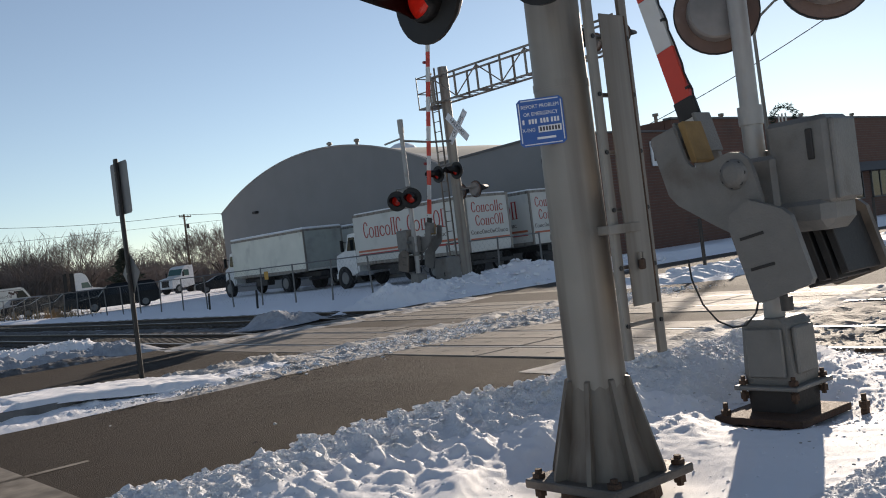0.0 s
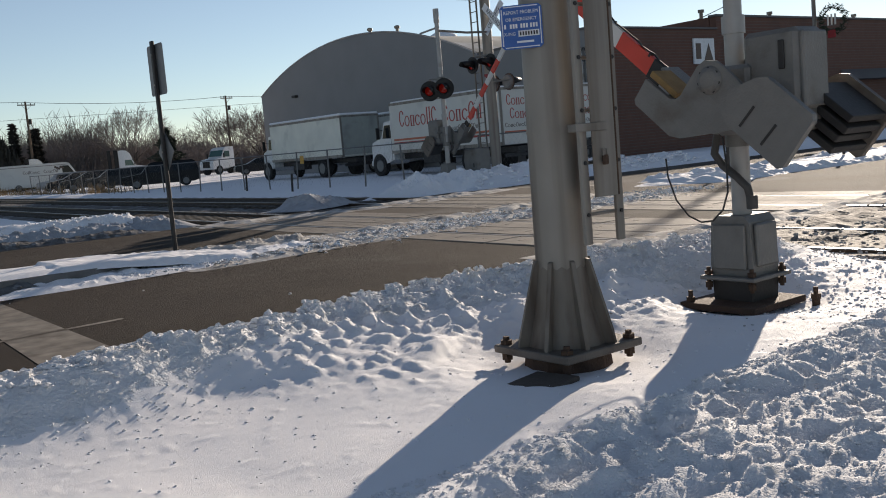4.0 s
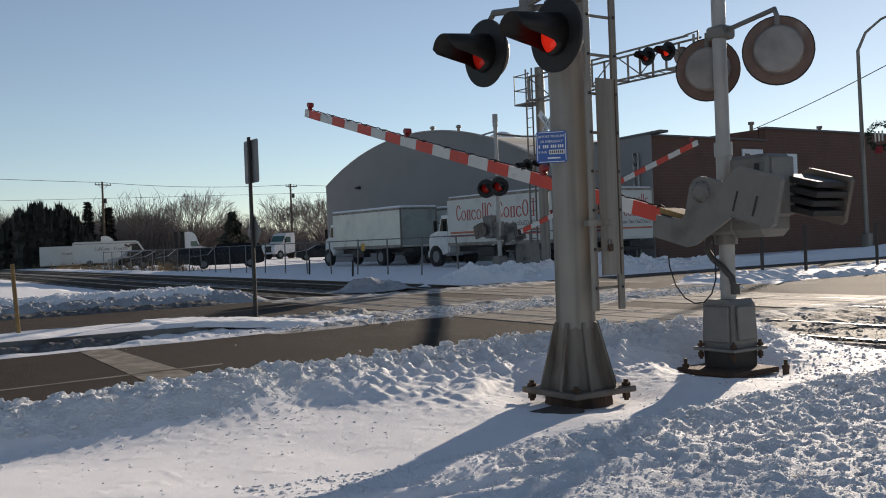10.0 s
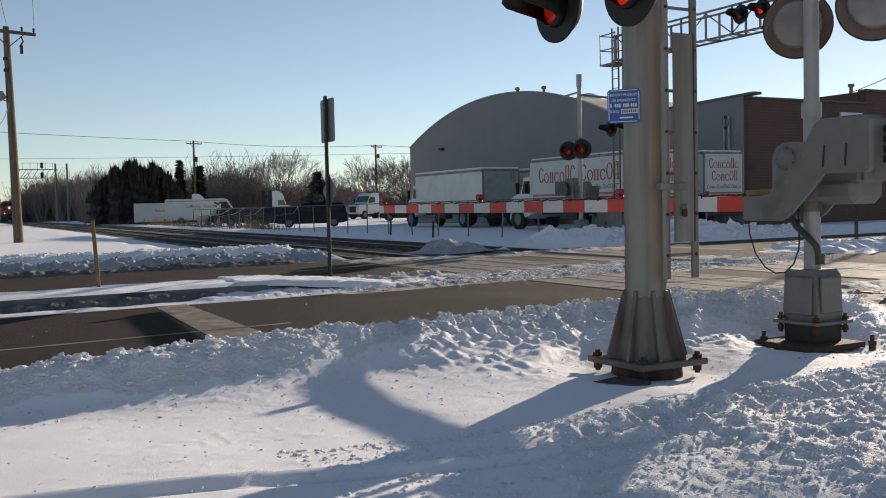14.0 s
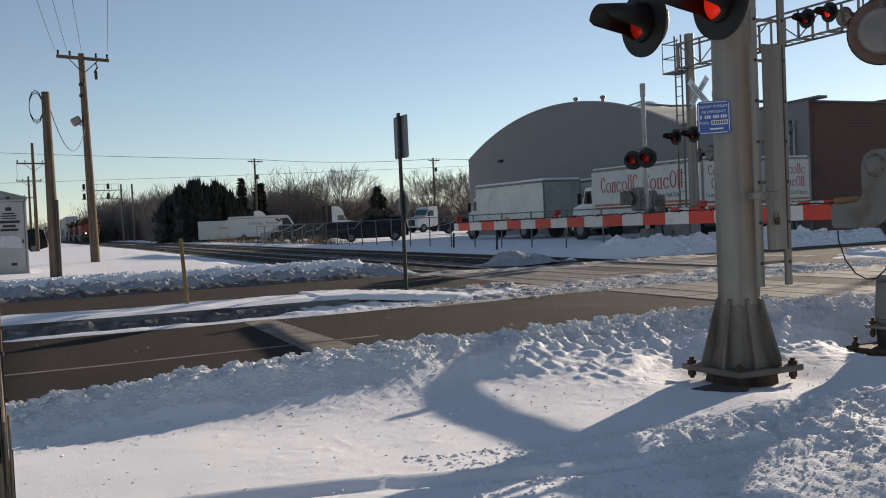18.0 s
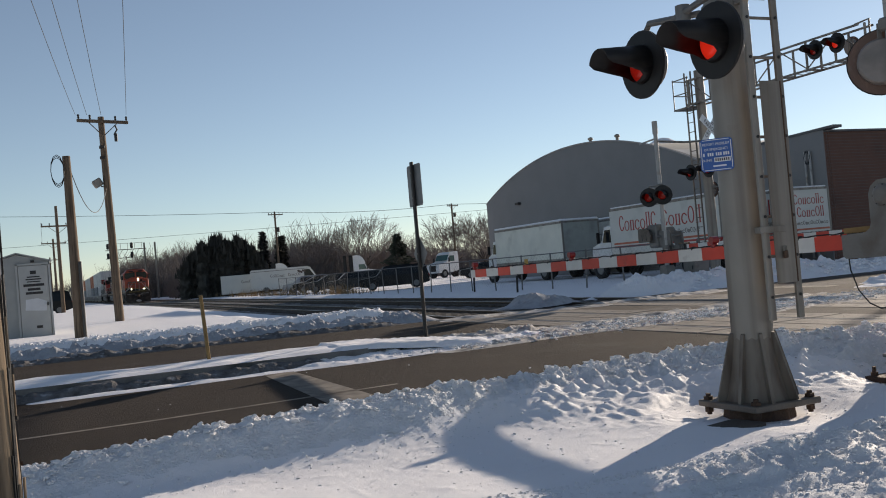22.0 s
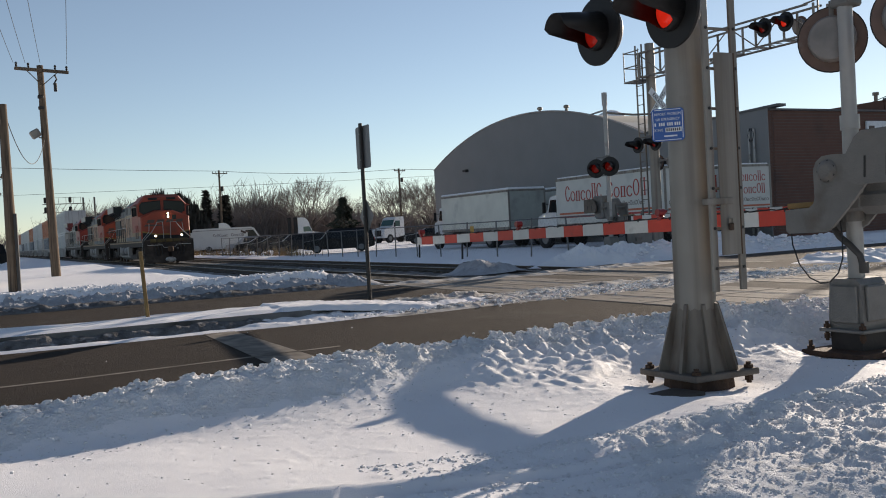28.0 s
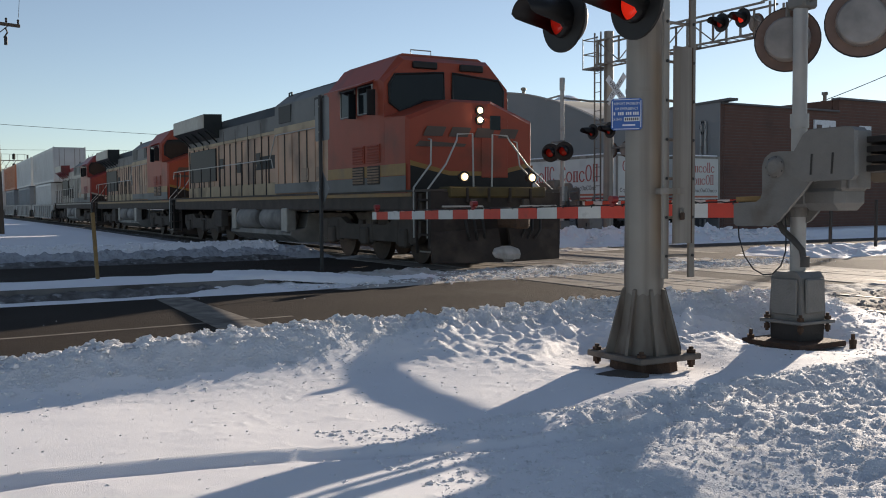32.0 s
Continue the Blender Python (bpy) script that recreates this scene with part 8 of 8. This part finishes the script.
def street_lamp():
    ob = thing("street_lamp", None, None, pose(46.7, 27.0, 0), "tall grey street lamp with a hanging wreath", "street lamp")
    part("base", M().box((0, 0, 0.4), (0.45, 0.45, 0.9), ch=0.05), GALV, ob)
    part("pole", M().tube([(0, 0, 0.5), (-0.1, 0.1, 10.7), (0.02, -0.3, 11.6), (0.35, -1.0, 12.2), (0.75, -2.0, 12.6)], [0.13, 0.09, 0.075, 0.065, 0.06], 10), GALV, ob, smooth=True)
    part("lamp_head", M().box((0.85, -2.4, 12.6), (0.35, 0.8, 0.16), Matrix.Rotation(radians(-15), 4, "Z"), 0.05), GALV, ob)
    wr = M()
    c = Vector((0.0, -0.95, 6.0))
    for k in range(420):
        a = rng.uniform(0, 6.283)
        p = c + Vector((0, math.cos(a), math.sin(a))) * (0.66 + rng.uniform(-0.14, 0.14)) + Vector((rng.uniform(-.12, .12), 0, 0))
        q = Vector((rng.uniform(-1, 1), rng.uniform(-1, 1), rng.uniform(-1, 1))).normalized() * 0.16
        u = q.orthogonal().normalized() * 0.03
        wr.add([p - q, p + u, p + q, p - u], [(0, 1, 2, 3)])
    part("wreath", wr, WREATH, ob, "green holiday wreath")
    for dy in (-0.15, 0.05, 0.25):
        part("candle", M().cyl((-0.05, -0.95 + dy, 5.7), (-0.05, -0.95 + dy, 6.25), 0.045, n=8), CANDLE, ob)
    part("bow", M().box((-0.08, -0.9, 5.25), (0.1, 0.45, 0.4), ch=0.08), BOW_RED, ob)
    part("wreath_arm", M().cyl((0, 0, 6.0), (0, -0.4, 6.0), 0.03, n=6), GALV, ob)
    return ob


street_lamp()
ns = thing("road_sign", None, None, pose(31.5, 13.2, 0.1), "small white road sign on a thin post", "road sign")
part("post", M().box((0, 0, 1.2), (0.05, 0.05, 2.5)), GALV, ns)
part("sign_plate", M().box((-0.03, 0, 2.2), (0.01, 0.5, 0.7), ch=0.003), SIGN_WHITE, ns)

# ---------------------------------------------------------------- trees


def bare_tree(m, base, h, seed, spread=0.55, depth=6, r0=None, sides=5, twigs=None):
    """Tapered trunk, limbs and fine twigs; thin shoots go to the second mesh."""
    R = random.Random(seed)
    tw = twigs if twigs is not None else m

    def grow(p, d, l, r, k):
        q = p + d * l
        mid = (p + q) / 2 + Vector((R.uniform(-1, 1), R.uniform(-1, 1), R.uniform(-.4, .6))) * l * 0.06
        tgt = m if k > 2 else tw
        tgt.tube([p, mid, q], [r, r * 0.85, r * 0.68], sides if k > 3 else 3)
        if k == 0:
            return
        n = 3 if k > 1 else 2
        for i in range(n + (1 if R.random() < 0.35 else 0)):
            a = R.uniform(0, 6.283)
            sp = spread * R.uniform(0.5, 1.25)
            o = d.orthogonal().normalized()
            o = (o * math.cos(a) + d.cross(o) * math.sin(a))
            nd = (d + o * sp + Vector((0, 0, 0.16))).normalized()
            grow(p + d * l * R.uniform(0.62, 1.0), nd, l * R.uniform(0.60, 0.84), r * 0.60, k - 1)

    grow(Vector(base), Vector((R.uniform(-.05, .05), R.uniform(-.05, .05), 1)).normalized(), h * 0.27, r0 or h * 0.022, depth)


def round_tree(base, h, w, seed, label, fine=7):
    """A broad round crown: limbs fan out from a short trunk and fork into ever finer twigs."""
    ob = thing("bare_tree", None, None, pose(0, 0, 0), label, "tree", "bare trees")
    R = random.Random(seed)
    trunk, crown = M(), M()
    B = Vector(base)

    def fork(p, d, l, r, k):
        q = p + d * l
        mid = (p + q) / 2 + Vector((R.uniform(-1, 1), R.uniform(-1, 1), R.uniform(-.5, .5))) * l * 0.08
        (trunk if k > fine - 2 else crown).tube([p, mid, q], [r, r * 0.88, r * 0.74], 5 if k > fine - 3 else 3)
        if k == 0:
            return
        for i in range(3 if (k > fine - 2 or R.random() < 0.30) else 2):
            o = Vector((R.uniform(-1, 1), R.uniform(-1, 1), R.uniform(-0.7, 0.9)))
            nd = (d + o * 0.60 + (p - top) * (0.12 / h)).normalized()
            fork(q if i else p.lerp(q, R.uniform(0.6, 1)), nd, l * R.uniform(0.70, 0.92), max(0.013, r * 0.64), k - 1)

    top = B + Vector((0, 0, h * 0.20))
    trunk.tube([B - Vector((0, 0, 0.3)), B + Vector((0.05, 0, h * 0.1)), top], [h * 0.030, h * 0.024, h * 0.021], 8)
    for i in range(9):
        a = i * 0.698 + R.uniform(-.3, .3)
        e = R.uniform(0.35, 1.25) * w / h
        d = Vector((math.cos(a) * e, math.sin(a) * e, R.uniform(0.75, 1.0))).normalized()
        fork(top - Vector((0, 0, R.uniform(0, 0.1) * h)), d, h * 0.20, h * 0.010, fine - 1)
    for nm, mm, mt in (("trunk", trunk, BARK), ("crown", crown, TWIG)):
        o = new(nm, mesh_of(nm, mm, mt, fix=False))
        o.parent = ob
    return ob


round_tree((42.6, 120, 0), 10.2, 10.5, 4, "large round-crowned leafless tree beyond the yard", 7)
round_tree((47.6, 123, 0), 7.6, 7.0, 7, "leafless tree with upright branches", 6)
round_tree((49.5, 106, 0), 8.2, 8.0, 9, "leafless tree behind the yard", 7)
round_tree((53.0, 104, 0), 8.6, 8.0, 12, "leafless tree beside the warehouse", 7)
round_tree((57.0, 108, 0), 8.6, 8.0, 15, "leafless tree beside the warehouse", 6)
round_tree((37.0, 124, 0), 7.6, 7.0, 17, "leafless tree above a thicket", 6)


def conifer(name, base, h, w, seed, material, label, n=1500, blunt=False):
    R = random.Random(seed)
    ob = thing(name, None, None, pose(*base), label, "tree", "evergreen trees")
    part("trunk", M().cyl((0, 0, 0), (0, 0, h * 0.9), w * 0.06, 0.02, n=7), BARK, ob)
    v, f = [], []
    for _ in range(n):
        z = h * (R.random() ** (0.9 if blunt else 1.35))
        env = (1 - (z / h) ** (3.2 if blunt else 1.0)) * w * (0.85 + 0.3 * math.sin(z * 5 + seed)) + 0.05
        a = R.uniform(0, 6.283)
        rr = env * math.sqrt(R.uniform(0.1, 1.0)) * R.uniform(0.75, 1.15)
        p = Vector((rr * math.cos(a), rr * math.sin(a), z + 0.1))
        d = Vector((math.cos(a), math.sin(a), R.uniform(-0.35, 0.1) if not blunt else R.uniform(0.2, 1.4))).normalized()
        l = h * (R.uniform(0.03, 0.055) if blunt else R.uniform(0.04, 0.085))
        o = d.cross(Vector((0, 0, 1))).normalized() * l * 0.28
        k = len(v)
        v += [p - d * l * 0.3, p + o + d * l * 0.2, p + d * l, p - o + d * l * 0.2, p + d * l * 0.3 - Vector((0, 0, l * 0.3))]
        f += [(k, k + 1, k + 2, k + 3), (k, k + 1, k + 4), (k + 2, k + 3, k + 4)]
    m = M()
    m.add(v, f)
    if blunt:
        for _ in range(34):
            a, e = R.uniform(0, 6.283), R.uniform(0.0, 1.0)
            p = Vector((e * w * math.cos(a), e * w * math.sin(a), h * (1 - 0.22 * e * e) - 0.75))
            for q in (0.0, 1.57):
                u = Vector((math.cos(q), math.sin(q), 0)) * R.uniform(0.12, 0.22)
                m.add([p - u, p + u, p + Vector((R.uniform(-.25, .25), 0, R.uniform(0.7, 1.7)))], [(0, 1, 2)])
        core = []
        for j in range(9):
            z = h * 0.86 * j / 8
            env = (1 - (z / h) ** 3.2) * w * 0.8
            core.append([(env * R.uniform(0.7, 1.1) * math.cos(q * 0.5236), env * R.uniform(0.7, 1.1) * math.sin(q * 0.5236), z) for q in range(12)])
        m.sheet([row + row[:1] for row in core])
    c = new("crown", mesh_of("crown", m, material, fix=False))
    c.parent = ob
    return ob


conifer("spruce_tree", (32.2, 81.0, 0.0), 4.7, 2.3, 3, SPRUCE, "dark green spruce tree behind parked cars", 2600)
conifer("spruce_tree", (38.8, 72.5, 0.0), 4.4, 1.1, 8, SPRUCE, "small dark spruce behind the box truck", 1200)
R_ = random.Random(5)
for k in range(15):
    x = 18.2 + 0.62 * k + R_.uniform(-0.15, 0.15)
    h = 7.3 * (1 - abs((x - 22.8) / 6.4) ** 2.6) * R_.uniform(0.86, 1.04)
    conifer("cedar_tree", (x, 116 + R_.uniform(-0.6, 1.6), 0), h, 1.25, 20 + k, CEDAR, "dense dark evergreen in a hedge of cedars", 2600, True)
for k, (x, y, h, w) in enumerate(((28.6, 119, 7.8, 1.0), (30.9, 120, 7.0, 0.8), (31.7, 121, 7.2, 0.9))):
    conifer("cedar_tree", (x, y, 0), h, w, 40 + k, CEDAR, "slender dark evergreen among bare trees", 1200)


def wood(name, pts, seed, label, h0, h1, shoots=60):
    """A far wood of leafless trees, too many to tell apart."""
    R = random.Random(seed)
    m = M()
    for x, y in pts:
        h = R.uniform(h0, h1)
        bare_tree(m, (x, y, -0.2), h * 0.78, R.randrange(10 ** 6), 0.6, 5, h * 0.012, 3)
        for _ in range(shoots):
            a, l = R.uniform(0, 6.283), R.uniform(0.35, 0.92) * h
            p = Vector((x + R.uniform(-2.2, 2.2), y + R.uniform(-2, 2), -0.1))
            q = p + Vector((math.cos(a) * l * 0.22, math.sin(a) * l * 0.22, l * R.uniform(0.45, 0.9)))
            w = 0.028 + 0.0003 * abs(y)
            m.tube([p, (p + q) / 2 + Vector((R.uniform(-.2, .2), 0, 0)), q], [w, w * 0.7, 0.015], 3)
            for _ in range(3):
                c = p.lerp(q, R.uniform(0.45, 1))
                e = c + Vector((R.uniform(-1, 1), R.uniform(-.5, .5), R.uniform(0.3, 1.2))) * h * 0.11
                m.add([c + Vector((w * 0.6, 0, 0)), c - Vector((w * 0.6, 0, 0)), e], [(0, 1, 2)])
    ob = new(name, mesh_of(name, m, TWIG, fix=False))
    return tagged(ob, label, "woods", kind="stuff")


R_ = random.Random(77)
wood("woodland", [(29 + 0.36 * k + R_.uniform(-.5, .5), 123 + R_.uniform(-2, 7)) for k in range(36)], 5, "brown leafless thicket behind parked vans", 5.6, 7.4, 170)
wood("woodland", [(24 + 0.9 * k + R_.uniform(-1, 1), 152 + 6 * (k % 5) + R_.uniform(-3, 10)) for k in range(54)], 6, "distant brown leafless woods", 8, 10.5, 130)
wood("woodland", [(23 + 0.8 * k + R_.uniform(-2, 2), 262 - 3.0 * k + R_.uniform(-6, 10)) for k in range(36)], 8, "distant leafless woods beside the railway", 12, 16, 220)
wood("woodland", [(22.5 + 0.55 * k + R_.uniform(-1, 1), 203 + R_.uniform(0, 26)) for k in range(44)], 11, "grey-brown leafless woods beyond the signal gantry", 10.5, 13.5, 300)
wood("woodland", [(-70 + 3.2 * k + R_.uniform(-2, 2), 330 + R_.uniform(-10, 40)) for k in range(30)], 9, "far leafless woods on the horizon", 8, 13, 90)
wood("woodland", [(44 + 1.5 * k + R_.uniform(-1, 1), 128 + R_.uniform(-4, 16)) for k in range(32)], 10, "leafless woods behind the warehouse", 5.5, 8, 110)
for k in range(3):
    hz = thing("distant_house", None, None, pose(-6 - 9 * k, 210 + 30 * k, 0), "low distant building beside the tracks", "house")
    part("wall", M().box((0, 0, 1.4), (8, 6, 3)), WHITE_BOX, hz)
    part("roof", M().prism([(-4.3, 2.9), (4.3, 2.9), (0, 4.6)], -3.2, 3.2, "y"), TRIM_DARK, hz)
# dry weeds at the fence
wd = M()
for _ in range(700):
    x, y, l = 18.9 + rng.gauss(0, 0.25), rng.choice((rng.gauss(62, 2.5), rng.gauss(78, 6), rng.gauss(92, 8))), rng.uniform(0.3, 0.8)
    a = rng.uniform(0, 6.283)
    p = Vector((x + float(bend(y)) * 0.5, y, 0))
    wd.add([p + Vector((0.02, 0, 0)), p - Vector((0.02, 0, 0)), p + Vector((math.cos(a) * 0.2, math.sin(a) * 0.2, l))], [(0, 1, 2)])
tagged(new("dry_weeds", mesh_of("dry_weeds", wd, GRASS_DRY, fix=False)), "tufts of dry tan weeds along the fence", "weeds", kind="stuff")

# ---------------------------------------------------------------- what moves


def motions():
    up = [(0, 75), (1, 63), (2, 51.5), (3, 45.2), (4, 40.0), (5, 36.4), (6, 33.0), (7, 29.2), (8, 24.3), (9, 19.6), (10, 14.8), (11, 10.4), (12, 6.2), (13, 2.4), (13.6, 0.8), (14.4, -0.2), (16, -0.3), (22, -0.5), (28, -0.8), (32, -0.8)]
    sag = lambda t: 0.035 * float(step(11, 15, np.array(t)))   # the arm drops a little in its bearing
    walk(arm_near, [(t, pose(-0.40, -0.08, 1.612 - sag(t), a, 0, 0)) for t, a in up])
    down = [(0, 80), (1, 71), (2, 61.5), (3, 53), (4, 46), (5, 40.5), (6, 35.5), (7, 30.6), (8, 25.6), (9, 20.8), (10, 15.8), (11, 11.1), (12, 7.2), (13, 2.9), (13.6, 1.0), (14.4, 0.2), (16, 0.2), (32, 0.2)]
    walk(arm_far, [(t, pose(-0.66, -0.08, 1.53, a, 0, 0)) for t, a in down])
    for ob, behind, side, z in TRAIN:
        rows = []
        for t, front in ((0, 379), (6, 311), (10, 265.5), (13, 231), (16, 197), (18, 174), (20, 151), (22, 128), (23, 116.3), (24, 104.8), (25, 93.2), (26, 81.6), (27, 70.1), (28, 58.6), (29, 47.2), (30, 35.8), (31, 24.3), (32, 13.0)):
            y = front + behind
            rows.append((t, pose(T1 + float(bend(y)) + side, y, z, 0, 0, 180 - bend_turn(y))))
        walk(ob, rows)


motions()
